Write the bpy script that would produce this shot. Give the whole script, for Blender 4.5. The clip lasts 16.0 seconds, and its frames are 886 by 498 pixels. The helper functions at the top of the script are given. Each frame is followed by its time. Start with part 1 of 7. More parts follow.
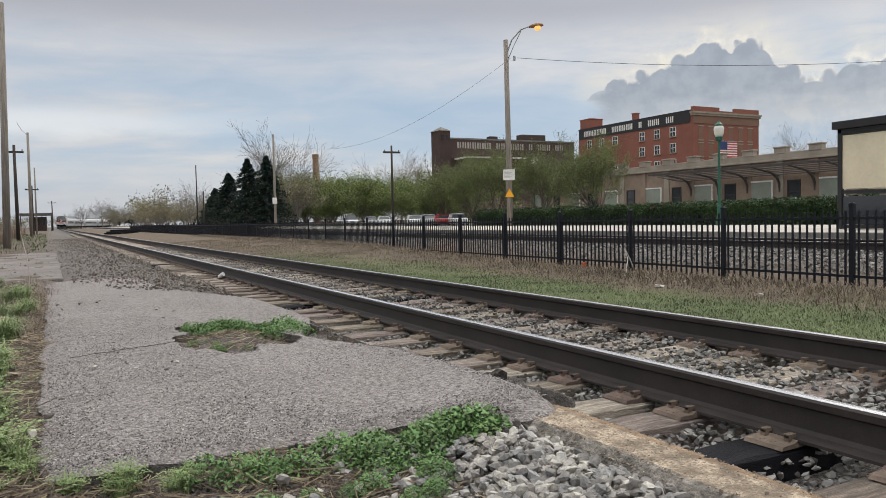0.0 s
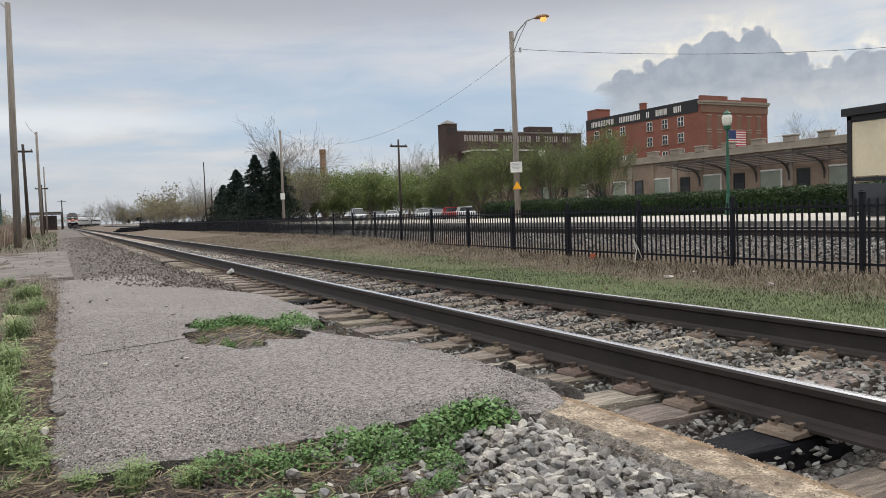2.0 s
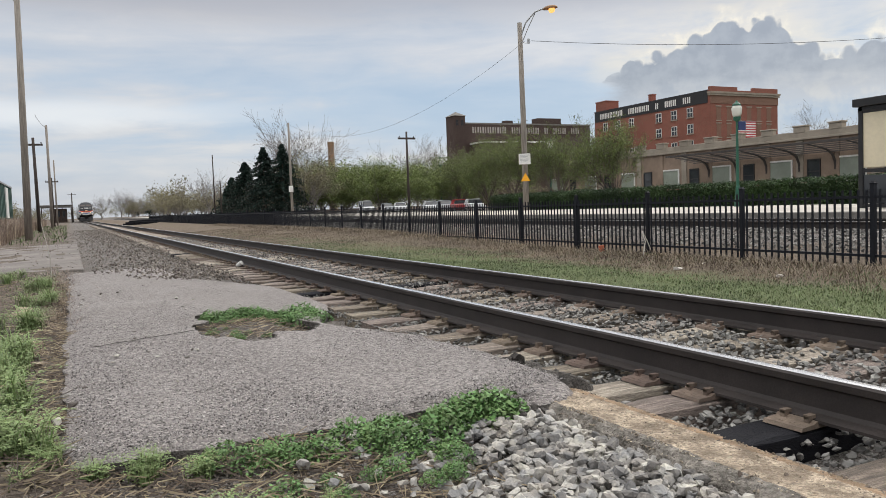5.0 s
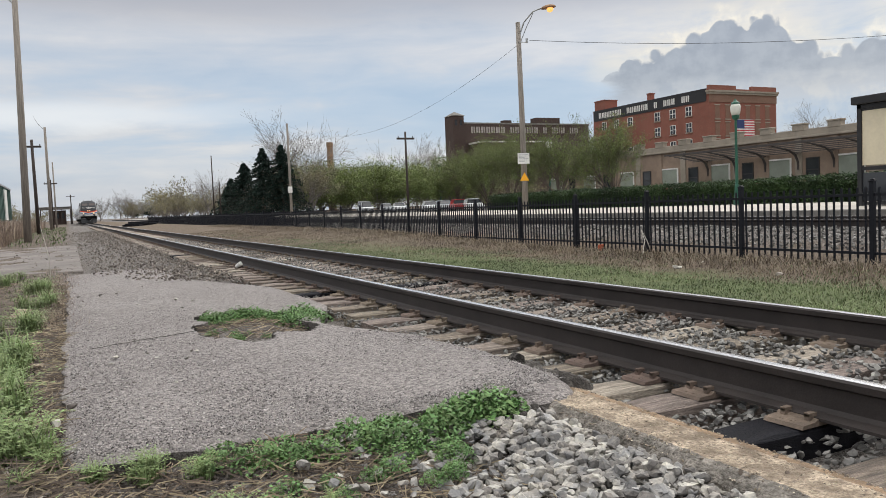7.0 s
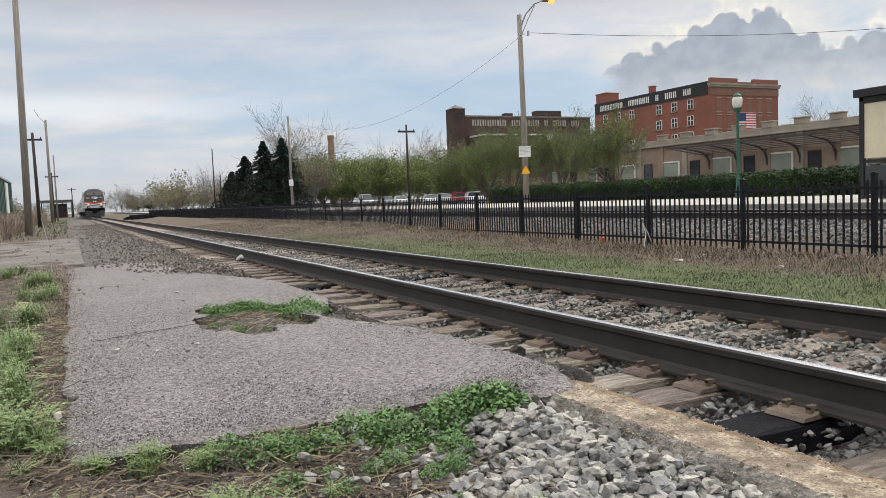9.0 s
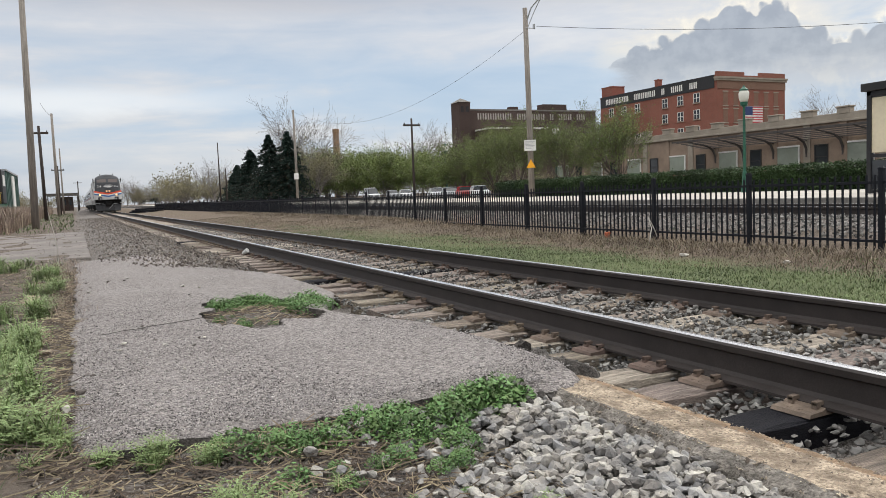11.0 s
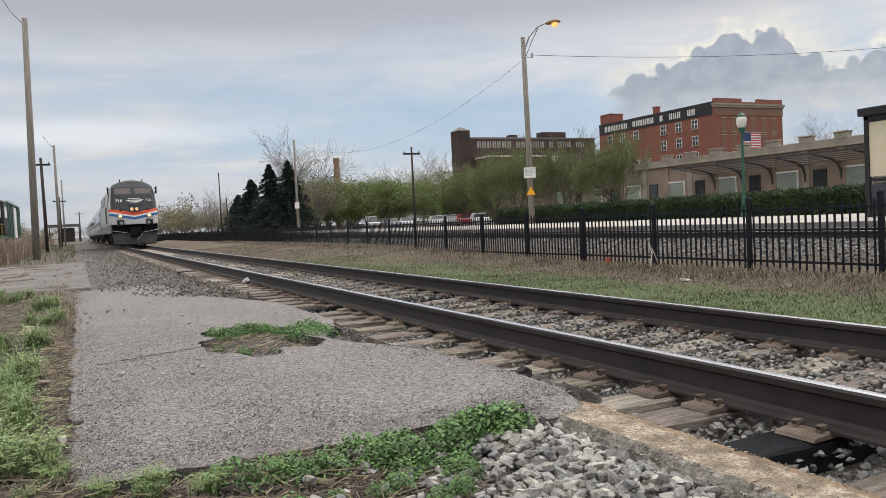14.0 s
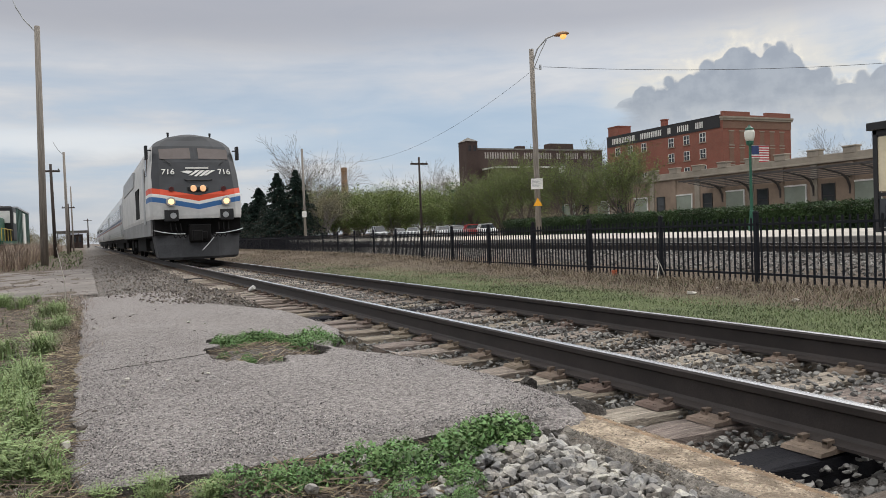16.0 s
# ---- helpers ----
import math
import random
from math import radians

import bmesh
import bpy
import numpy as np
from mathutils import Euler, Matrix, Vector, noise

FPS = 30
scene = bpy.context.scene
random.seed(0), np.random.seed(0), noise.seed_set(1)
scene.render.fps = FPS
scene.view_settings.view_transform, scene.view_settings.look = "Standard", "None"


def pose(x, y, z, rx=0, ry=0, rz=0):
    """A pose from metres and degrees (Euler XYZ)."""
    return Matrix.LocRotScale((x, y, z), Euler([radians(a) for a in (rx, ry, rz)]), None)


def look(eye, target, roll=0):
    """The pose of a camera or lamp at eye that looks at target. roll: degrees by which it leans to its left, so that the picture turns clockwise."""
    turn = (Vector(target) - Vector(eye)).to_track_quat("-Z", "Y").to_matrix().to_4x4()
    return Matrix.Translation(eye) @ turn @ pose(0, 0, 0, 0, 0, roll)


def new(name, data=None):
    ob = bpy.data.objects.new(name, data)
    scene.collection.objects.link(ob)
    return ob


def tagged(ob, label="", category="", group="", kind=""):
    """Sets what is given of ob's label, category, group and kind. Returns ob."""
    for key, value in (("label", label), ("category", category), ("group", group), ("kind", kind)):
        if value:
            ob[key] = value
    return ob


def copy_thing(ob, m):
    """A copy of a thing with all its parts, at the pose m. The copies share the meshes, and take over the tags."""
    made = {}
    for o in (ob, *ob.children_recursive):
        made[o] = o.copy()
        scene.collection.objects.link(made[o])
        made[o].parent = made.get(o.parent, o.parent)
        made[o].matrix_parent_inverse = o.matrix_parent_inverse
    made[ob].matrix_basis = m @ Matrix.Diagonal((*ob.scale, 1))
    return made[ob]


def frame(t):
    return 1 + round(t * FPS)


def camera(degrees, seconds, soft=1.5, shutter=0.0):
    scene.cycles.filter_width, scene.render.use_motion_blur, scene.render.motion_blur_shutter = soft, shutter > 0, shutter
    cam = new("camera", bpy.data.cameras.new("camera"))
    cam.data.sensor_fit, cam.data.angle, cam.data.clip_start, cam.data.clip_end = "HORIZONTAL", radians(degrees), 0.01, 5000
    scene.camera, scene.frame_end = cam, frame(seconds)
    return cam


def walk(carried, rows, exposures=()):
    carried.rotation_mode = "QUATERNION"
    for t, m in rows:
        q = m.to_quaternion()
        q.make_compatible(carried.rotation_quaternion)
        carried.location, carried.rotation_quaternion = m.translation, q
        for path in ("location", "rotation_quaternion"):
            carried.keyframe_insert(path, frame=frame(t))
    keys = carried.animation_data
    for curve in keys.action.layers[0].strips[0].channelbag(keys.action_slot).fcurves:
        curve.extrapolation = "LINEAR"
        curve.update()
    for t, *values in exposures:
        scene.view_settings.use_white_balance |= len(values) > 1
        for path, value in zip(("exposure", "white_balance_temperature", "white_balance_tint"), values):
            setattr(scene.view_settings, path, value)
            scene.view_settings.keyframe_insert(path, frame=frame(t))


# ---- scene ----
cam = camera(61.0, 16.0, soft=0.65)
PATH = [
    (0, (-2.795, 0.84, 0.776), (-1.87, 2.612, 0.696), -1.2),
    (0.5, (-2.79, 0.842, 0.775), (-1.87, 2.616, 0.693), -1.4),
    (1, (-2.788, 0.835, 0.776), (-1.873, 2.611, 0.691), -1.6),
    (1.5, (-2.791, 0.84, 0.775), (-1.882, 2.62, 0.684), -1.8),
    (2, (-2.787, 0.838, 0.777), (-1.883, 2.619, 0.68), -2.0),
    (2.5, (-2.786, 0.837, 0.777), (-1.887, 2.62, 0.673), -2.0),
    (3, (-2.783, 0.838, 0.775), (-1.89, 2.624, 0.665), -2.1),
    (3.5, (-2.791, 0.835, 0.777), (-1.902, 2.623, 0.663), -2.0),
    (4, (-2.794, 0.835, 0.775), (-1.908, 2.624, 0.659), -2.0),
    (6.5, (-2.786, 0.837, 0.774), (-1.902, 2.627, 0.656), -2.3),
    (7, (-2.788, 0.84, 0.772), (-1.903, 2.63, 0.655), -2.4),
    (7.5, (-2.783, 0.835, 0.773), (-1.899, 2.625, 0.655), -2.5),
    (8, (-2.778, 0.842, 0.77), (-1.894, 2.632, 0.649), -2.5),
    (8.5, (-2.781, 0.839, 0.769), (-1.899, 2.629, 0.643), -2.5),
    (9, (-2.784, 0.847, 0.769), (-1.903, 2.637, 0.634), -2.4),
    (11.5, (-2.791, 0.845, 0.777), (-1.927, 2.642, 0.626), -2.3),
    (12, (-2.786, 0.851, 0.768), (-1.925, 2.65, 0.625), -2.3),
    (12.5, (-2.793, 0.858, 0.764), (-1.931, 2.657, 0.629), -2.3),
    (13, (-2.794, 0.857, 0.76), (-1.929, 2.657, 0.64), -2.4),
    (13.5, (-2.784, 0.853, 0.762), (-1.916, 2.652, 0.662), -2.6),
    (14, (-2.78, 0.848, 0.764), (-1.909, 2.647, 0.687), -2.8),
    (14.5, (-2.775, 0.85, 0.762), (-1.903, 2.649, 0.703), -2.9),
    (15, (-2.776, 0.843, 0.768), (-1.907, 2.643, 0.719), -2.9),
    (15.5, (-2.777, 0.847, 0.763), (-1.916, 2.652, 0.718), -2.7),
    (16, (-2.776, 0.846, 0.76), (-1.919, 2.653, 0.711), -2.2),
]
walk(cam, [(t, look(eye, target, roll)) for t, eye, target, roll in PATH],
     [(0, 0.0), (2, 0.04), (4, 0.1), (7, 0.1), (9, 0.14), (11.5, 0.17), (12.5, 0.15), (13.5, 0.1), (14.5, 0.04), (16, 0.0)])

# ---- world, sun, exposure ----
scene.view_settings.exposure = 0.0


class Net:
    """Small helper to wire shader nodes."""

    def __init__(self, tree):
        self.t = tree
        tree.nodes.clear()

    def n(self, kind, **kw):
        node = self.t.nodes.new(kind)
        for k, v in kw.items():
            if k == "op":
                node.operation = v
            elif k == "dims":
                node.noise_dimensions = v
            elif k == "sky":
                node.sky_type = v
            elif k == "dt":
                node.data_type = v
            elif k == "blend":
                node.blend_type = v
            elif k == "feature":
                node.feature = v
        return node

    def put(self, sock, v):
        if isinstance(v, bpy.types.NodeSocket):
            self.t.links.new(v, sock)
        elif v is not None:
            sock.default_value = v

    def math(self, op, a, b=None, c=None):
        m = self.n("ShaderNodeMath", op=op)
        for i, v in enumerate((a, b, c)):
            self.put(m.inputs[i], v)
        return m.outputs[0]

    def noise(self, vec, scale, detail=4.0, rough=0.55, dist=0.0):
        m = self.n("ShaderNodeTexNoise")
        self.put(m.inputs["Vector"], vec)
        m.inputs["Scale"].default_value = scale
        m.inputs["Detail"].default_value = detail
        m.inputs["Roughness"].default_value = rough
        m.inputs["Distortion"].default_value = dist
        return m.outputs["Fac"]

    def ramp(self, fac, stops):
        m = self.n("ShaderNodeValToRGB")
        self.put(m.inputs[0], fac)
        el = m.color_ramp.elements
        while len(el) < len(stops):
            el.new(0.5)
        for e, (p, c) in zip(el, stops):
            e.position = p
            e.color = (*c, 1) if not isinstance(c, float) else (c, c, c, 1)
        return m.outputs[0]

    def mix(self, fac, a, b, blend="MIX"):
        m = self.n("ShaderNodeMix", dt="RGBA", blend=blend)
        self.put(m.inputs[0], fac)
        for i, v in ((6, a), (7, b)):
            self.put(m.inputs[i], (*v, 1) if isinstance(v, tuple) and len(v) == 3 else v)
        return m.outputs[2]

    def step(self, x, lo, hi):
        m = self.n("ShaderNodeMapRange")
        m.interpolation_type = "SMOOTHSTEP"
        self.put(m.inputs[0], x)
        self.put(m.inputs[1], lo)
        self.put(m.inputs[2], hi)
        return m.outputs[0]

    def xyz(self, vec):
        m = self.n("ShaderNodeSeparateXYZ")
        self.put(m.inputs[0], vec)
        return m.outputs

    def vec(self, x, y, z):
        m = self.n("ShaderNodeCombineXYZ")
        for i, v in enumerate((x, y, z)):
            self.put(m.inputs[i], v)
        return m.outputs[0]


SUN_EL, SUN_AZ = radians(38), radians(70)
world = bpy.data.worlds.new("world")
scene.world = world
world.use_nodes = True
w = Net(world.node_tree)
direction = w.n("ShaderNodeTexCoord").outputs["Generated"]
dx, dy, dz = w.xyz(direction)
up = w.math("MAXIMUM", dz, 0.0)
az = w.math("ARCTAN2", dx, dy)
sky = w.n("ShaderNodeTexSky", sky="NISHITA")
sky.sun_disc = False
sky.sun_elevation, sky.sun_rotation = SUN_EL, SUN_AZ
# layered stratus: flat streaks, stretched along the horizon
lay = w.vec(w.math("MULTIPLY", az, 1.5), w.math("MULTIPLY", up, 9.0), 0.0)
big = w.noise(lay, 1.3, 5.0, 0.55, 0.3)
fine = w.noise(w.vec(w.math("MULTIPLY", az, 4.0), w.math("MULTIPLY", up, 16.0), 3.0), 2.0, 6.0, 0.6, 0.4)
mass = w.math("ADD", w.math("MULTIPLY", big, 0.75), w.math("MULTIPLY", fine, 0.25))
cloud = w.ramp(mass, [(0.36, (0.42, 0.49, 0.59)), (0.45, (0.54, 0.575, 0.635)), (0.54, (0.62, 0.635, 0.67)), (0.65, (0.75, 0.745, 0.74))])
# blue gap low on the far side, white streak under it
gap = w.math("MULTIPLY", w.step(up, 0.03, 0.10), w.step(up, 0.24, 0.13))
gap = w.math("MULTIPLY", gap, w.step(mass, 0.58, 0.44))
cloud = w.mix(w.math("MULTIPLY", gap, 0.55), cloud, (0.40, 0.545, 0.71))
streak = w.math("MULTIPLY", w.step(w.math("ADD", up, w.math("MULTIPLY", fine, 0.03)), 0.115, 0.135), w.step(w.math("ADD", up, w.math("MULTIPLY", fine, 0.03)), 0.165, 0.14))
streak = w.math("MULTIPLY", streak, w.step(az, 0.35, 0.0))
cloud = w.mix(w.math("MULTIPLY", streak, 0.75), cloud, (0.80, 0.83, 0.86))
# towering cumulus: its outline by azimuth, with billowing edges and a bright rim
OUTLINE = [(0.60, 0.115), (0.66, 0.150), (0.70, 0.171), (0.74, 0.178), (0.765, 0.188), (0.80, 0.198), (0.818, 0.211), (0.842, 0.207), (0.849, 0.198),
           (0.868, 0.209), (0.883, 0.206), (0.893, 0.189), (0.91, 0.180), (0.932, 0.161), (0.956, 0.162), (0.985, 0.172), (1.1, 0.165)]
along = w.n("ShaderNodeMapRange")
w.put(along.inputs[0], az)
along.inputs[1].default_value, along.inputs[2].default_value = 0.6, 1.1
puff = w.noise(w.vec(az, up, 1.0), 38.0, 5.0, 0.6)
lobes = w.n("ShaderNodeTexVoronoi")
w.put(lobes.inputs["Vector"], w.vec(az, up, 0.0))
lobes.inputs["Scale"].default_value = 52.0
ridge = w.ramp(along.outputs[0], [((a - 0.6) / 0.5, h * 4.0) for a, h in OUTLINE])
top = w.math("MULTIPLY", ridge, 0.25)
top = w.math("ADD", top, w.math("MULTIPLY", w.math("SUBTRACT", puff, 0.5), 0.02))
top = w.math("ADD", top, w.math("MULTIPLY", w.math("SUBTRACT", 0.4, lobes.outputs["Distance"]), 0.022))
top = w.math("MULTIPLY", top, w.step(az, 0.60, 0.68))
under = w.math("SUBTRACT", top, up)
glow = w.math("MULTIPLY", w.math("MULTIPLY", w.step(under, -0.075, 0.0), w.step(az, 0.56, 0.72)), w.step(up, 0.13, 0.17))
glow = w.math("MULTIPLY", glow, w.step(fine, 0.28, 0.56))
cloud = w.mix(w.math("MULTIPLY", glow, 0.58), cloud, (0.84, 0.77, 0.64))
rim = w.math("MULTIPLY", w.math("MULTIPLY", w.step(under, -0.016, 0.0), w.step(puff, 0.42, 0.62)), w.step(az, 0.68, 0.76))
cloud = w.mix(w.math("MULTIPLY", rim, 0.7), cloud, (0.98, 0.90, 0.74))
body = w.mix(w.step(puff, 0.35, 0.65), (0.30, 0.33, 0.385), (0.37, 0.40, 0.45))
body = w.mix(w.step(w.math("ADD", up, w.math("MULTIPLY", fine, 0.05)), 0.175, 0.13), body, (0.46, 0.485, 0.535))
low = w.math("ADD", up, w.math("MULTIPLY", fine, 0.03))
body = w.mix(w.math("MULTIPLY", w.step(low, 0.130, 0.112), w.step(low, 0.03, 0.08)), body, (0.34, 0.43, 0.56))
left = w.step(w.math("ADD", az, w.math("MULTIPLY", w.math("SUBTRACT", fine, 0.5), 0.1)), 0.665, 0.705)
solid = w.math("ADD", 0.75, w.math("MULTIPLY", w.step(low, 0.125, 0.165), 0.25))
cloud = w.mix(w.math("MULTIPLY", w.math("MULTIPLY", w.step(under, -0.001, 0.004), left), solid), cloud, body)
# an overcast sky grows brighter towards the zenith
lift = w.math("ADD", 1.0, w.math("MULTIPLY", w.step(up, 0.25, 1.0), 3.0))
cloud = w.mix(w.math("MULTIPLY", w.step(w.math("ADD", up, w.math("MULTIPLY", big, 0.06)), 0.24, 0.30), 0.85), cloud, (0.415, 0.415, 0.45))
cloud = w.mix(w.step(up, 0.30, 0.7), cloud, (0.60, 0.592, 0.575))
cm = w.n("ShaderNodeVectorMath", op="SCALE")
w.put(cm.inputs[0], cloud)
w.put(cm.inputs["Scale"], lift)
b1, b2, add = w.n("ShaderNodeBackground"), w.n("ShaderNodeBackground"), w.n("ShaderNodeAddShader")
w.put(b1.inputs[0], sky.outputs[0])
b1.inputs[1].default_value = 0.012
w.put(b2.inputs[0], cm.outputs[0])
b2.inputs[1].default_value = 0.90
w.t.links.new(b1.outputs[0], add.inputs[0])
w.t.links.new(b2.outputs[0], add.inputs[1])
w.t.links.new(add.outputs[0], w.n("ShaderNodeOutputWorld").inputs[0])

sun = new("sun", bpy.data.lights.new("sun", "SUN"))
sun.data.energy, sun.data.angle, sun.data.color = 0.9, radians(25), (1.0, 0.965, 0.92)
sun.matrix_world = look((60 * math.sin(SUN_AZ), 60 * math.cos(SUN_AZ), 60 * math.tan(SUN_EL)), (0, 0, 0))


# ---- materials ----
def material(name, color, rough=0.8, metal=0.0, vary=0.25, scale=3.0, grain=60.0, bump=0.3, tint=None, island=0.0, obj=0.0, spec=0.4, stretch=(1, 1, 1), depth=0.01):
    """A painted or natural surface: base colour varied at two scales, with relief."""
    m = bpy.data.materials.new(name)
    m.use_nodes = True
    g = Net(m.node_tree)
    p = g.n("ShaderNodeBsdfPrincipled")
    out = g.n("ShaderNodeOutputMaterial")
    g.t.links.new(p.outputs[0], out.inputs[0])
    tc = g.n("ShaderNodeTexCoord")
    mp = g.n("ShaderNodeMapping")
    mp.inputs["Scale"].default_value = stretch
    g.put(mp.inputs[0], tc.outputs["Object"])
    v = mp.outputs[0]
    a, b = g.noise(v, scale, 5.0, 0.6), g.noise(v, grain, 3.0, 0.6)
    dark = tuple(c * (1 - vary) for c in color)
    light = tuple(min(1, c * (1 + vary)) for c in (tint or color))
    col = g.mix(g.step(a, 0.3, 0.7), dark, light)
    col = g.mix(g.math("MULTIPLY", g.step(b, 0.35, 0.7), min(1.0, vary * 1.6)), col, tuple(c * 0.55 for c in color))
    if island or obj:
        if island:
            rnd = g.n("ShaderNodeNewGeometry").outputs["Random Per Island"]
        else:
            rnd = g.n("ShaderNodeObjectInfo").outputs["Random"]
        k = island or obj
        hsv = g.n("ShaderNodeHueSaturation")
        g.put(hsv.inputs["Value"], g.math("ADD", 1 - k, g.math("MULTIPLY", rnd, 2 * k)))
        g.put(hsv.inputs["Hue"], g.math("ADD", 0.5 - 0.02, g.math("MULTIPLY", rnd, 0.04)))
        g.put(hsv.inputs["Color"], col)
        col = hsv.outputs[0]
    g.put(p.inputs["Base Color"], col)
    g.put(p.inputs["Roughness"], g.math("ADD", rough - 0.08, g.math("MULTIPLY", a, 0.16)))
    p.inputs["Metallic"].default_value = metal
    p.inputs["Specular IOR Level"].default_value = spec
    if bump:
        bn = g.n("ShaderNodeBump")
        bn.inputs["Strength"].default_value = bump
        bn.inputs["Distance"].default_value = depth
        g.put(bn.inputs["Height"], g.math("ADD", b, g.math("MULTIPLY", a, 0.5)))
        g.put(p.inputs["Normal"], bn.outputs[0])
    return m


def glowing(name, color, strength):
    m = bpy.data.materials.new(name)
    m.use_nodes = True
    p = m.node_tree.nodes["Principled BSDF"]
    p.inputs["Base Color"].default_value = (*color, 1)
    p.inputs["Emission Color"].default_value = (*color, 1)
    p.inputs["Emission Strength"].default_value = strength
    return m


def leafy(name, color, tint, rough=0.6):
    m = material(name, color, rough, 0, 0.3, 0.8, 9.0, 0.0, tint, island=0.35, spec=0.25)
    p = next(n for n in m.node_tree.nodes if n.type == "BSDF_PRINCIPLED")
    p.inputs["Subsurface Weight"].default_value = 0.0
    return m


M_STEEL_SIDE = material("rail_side_brown", (0.036, 0.029, 0.027), 0.65, 0.1, 0.25, 4, 90, 0.15)
M_STEEL_TOP = material("rail_top_polished", (0.84, 0.83, 0.82), 0.26, 1.0, 0.05, 6, 60, 0.03, stretch=(20, 0.6, 1))
M_RUST = material("rusty_plate", (0.185, 0.14, 0.11), 0.85, 0.1, 0.35, 9, 120, 0.4, obj=0.2)
M_TIE = material("tie_wood", (0.19, 0.155, 0.13), 0.9, 0, 0.5, 6, 50, 1.0, (0.25, 0.205, 0.165), obj=0.3, stretch=(0.5, 7, 7))
M_TIE_PALE = material("tie_wood_pale", (0.31, 0.26, 0.22), 0.9, 0, 0.5, 6, 50, 1.0, (0.37, 0.315, 0.265), obj=0.25, stretch=(0.5, 7, 7))
M_TIE_DARK = material("tie_wood_creosote", (0.014, 0.014, 0.018), 0.8, 0, 0.3, 5, 40, 0.8, obj=0.1, spec=0.15, stretch=(0.5, 7, 7))
M_STONE = material("ballast_stone", (0.275, 0.275, 0.28), 0.85, 0, 0.3, 11, 70, 0.7, (0.345, 0.32, 0.28), island=0.48)
M_STONE_MID = material("ballast_stone_track", (0.185, 0.182, 0.174), 0.88, 0, 0.25, 9, 60, 0.35, (0.23, 0.22, 0.205), island=0.5)
M_STONE_DK = material("ballast_stone_dusty", (0.18, 0.152, 0.13), 0.9, 0, 0.3, 6, 60, 0.35, (0.22, 0.195, 0.175), island=0.5)
M_KERB = material("kerb_concrete", (0.36, 0.28, 0.205), 0.92, 0, 0.6, 9, 75, 1.0, (0.42, 0.345, 0.26), depth=0.02)
M_KERB_SIDE = material("kerb_aggregate", (0.27, 0.245, 0.215), 0.95, 0, 0.5, 14, 60, 1.0, depth=0.03)
M_FENCE = material("fence_black_paint", (0.010, 0.011, 0.016), 0.5, 0.0, 0.2, 3, 60, 0.05, spec=0.2)
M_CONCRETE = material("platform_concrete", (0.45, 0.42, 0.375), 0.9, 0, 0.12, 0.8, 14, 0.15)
# darker copy of the platform concrete: the face's shade is in the colour
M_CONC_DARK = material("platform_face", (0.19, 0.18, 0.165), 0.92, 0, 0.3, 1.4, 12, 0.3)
M_WOOD_POLE = material("weathered_pole_wood", (0.27, 0.24, 0.21), 0.9, 0, 0.3, 3, 30, 0.6, stretch=(6, 6, 0.4))
M_POLE_DARK = material("dark_pole_wood", (0.055, 0.043, 0.038), 0.9, 0, 0.3, 3, 30, 0.5, stretch=(6, 6, 0.4))
M_BARK = material("bark", (0.125, 0.10, 0.082), 0.95, 0, 0.3, 4, 40, 0.5)
M_BARK_GREY = material("bark_grey_twigs", (0.19, 0.168, 0.152), 0.95, 0, 0.25, 4, 40, 0.3)
M_LEAF = leafy("spring_leaf", (0.135, 0.18, 0.05), (0.19, 0.23, 0.072))
M_LEAF_PALE = leafy("pale_bud_leaf", (0.20, 0.18, 0.105), (0.25, 0.225, 0.13))
M_NEEDLE = leafy("spruce_needle", (0.012, 0.026, 0.02), (0.02, 0.04, 0.03))
M_HEDGE = leafy("hedge_leaf", (0.022, 0.045, 0.016), (0.04, 0.07, 0.022))
M_WEED = leafy("weed_leaf_green", (0.10, 0.19, 0.066), (0.18, 0.29, 0.10))
M_WEED_GREY = leafy("weed_leaf_greygreen", (0.22, 0.30, 0.12), (0.31, 0.39, 0.17))
M_GRASS = leafy("grass_green", (0.10, 0.135, 0.06), (0.15, 0.185, 0.085))
M_DRY = leafy("grass_dry", (0.165, 0.13, 0.095), (0.235, 0.19, 0.14))
M_REED = leafy("dead_stalks", (0.22, 0.165, 0.13), (0.29, 0.225, 0.175))
M_WHITE = material("white_paint_worn", (0.72, 0.71, 0.68), 0.8, 0, 0.12, 1.0, 10, 0.1)
M_BLACK = material("black_paint", (0.02, 0.02, 0.022), 0.5, 0, 0.2, 3, 40, 0.05)
M_DARKGLASS = material("dark_window_glass", (0.03, 0.034, 0.04), 0.08, 0, 0.1, 1, 10, 0.0, spec=0.6)
M_GALV = material("galvanised_steel", (0.42, 0.43, 0.44), 0.5, 0.6, 0.15, 3, 40, 0.1)
M_GREEN_PAINT = material("green_post_paint", (0.02, 0.095, 0.06), 0.45, 0, 0.15, 3, 40, 0.05)
M_TAN = material("tan_stucco_wall", (0.275, 0.205, 0.155), 0.9, 0, 0.16, 0.7, 12, 0.25)
M_STONE_TRIM = material("pale_stone_trim", (0.31, 0.27, 0.22), 0.9, 0, 0.15, 0.8, 12, 0.2)
M_DOOR_PALE = material("pale_roller_door", (0.27, 0.30, 0.25), 0.7, 0, 0.1, 0.8, 12, 0.1)
M_CREAM = material("cream_panel", (0.68, 0.60, 0.44), 0.55, 0, 0.08, 0.8, 12, 0.03)


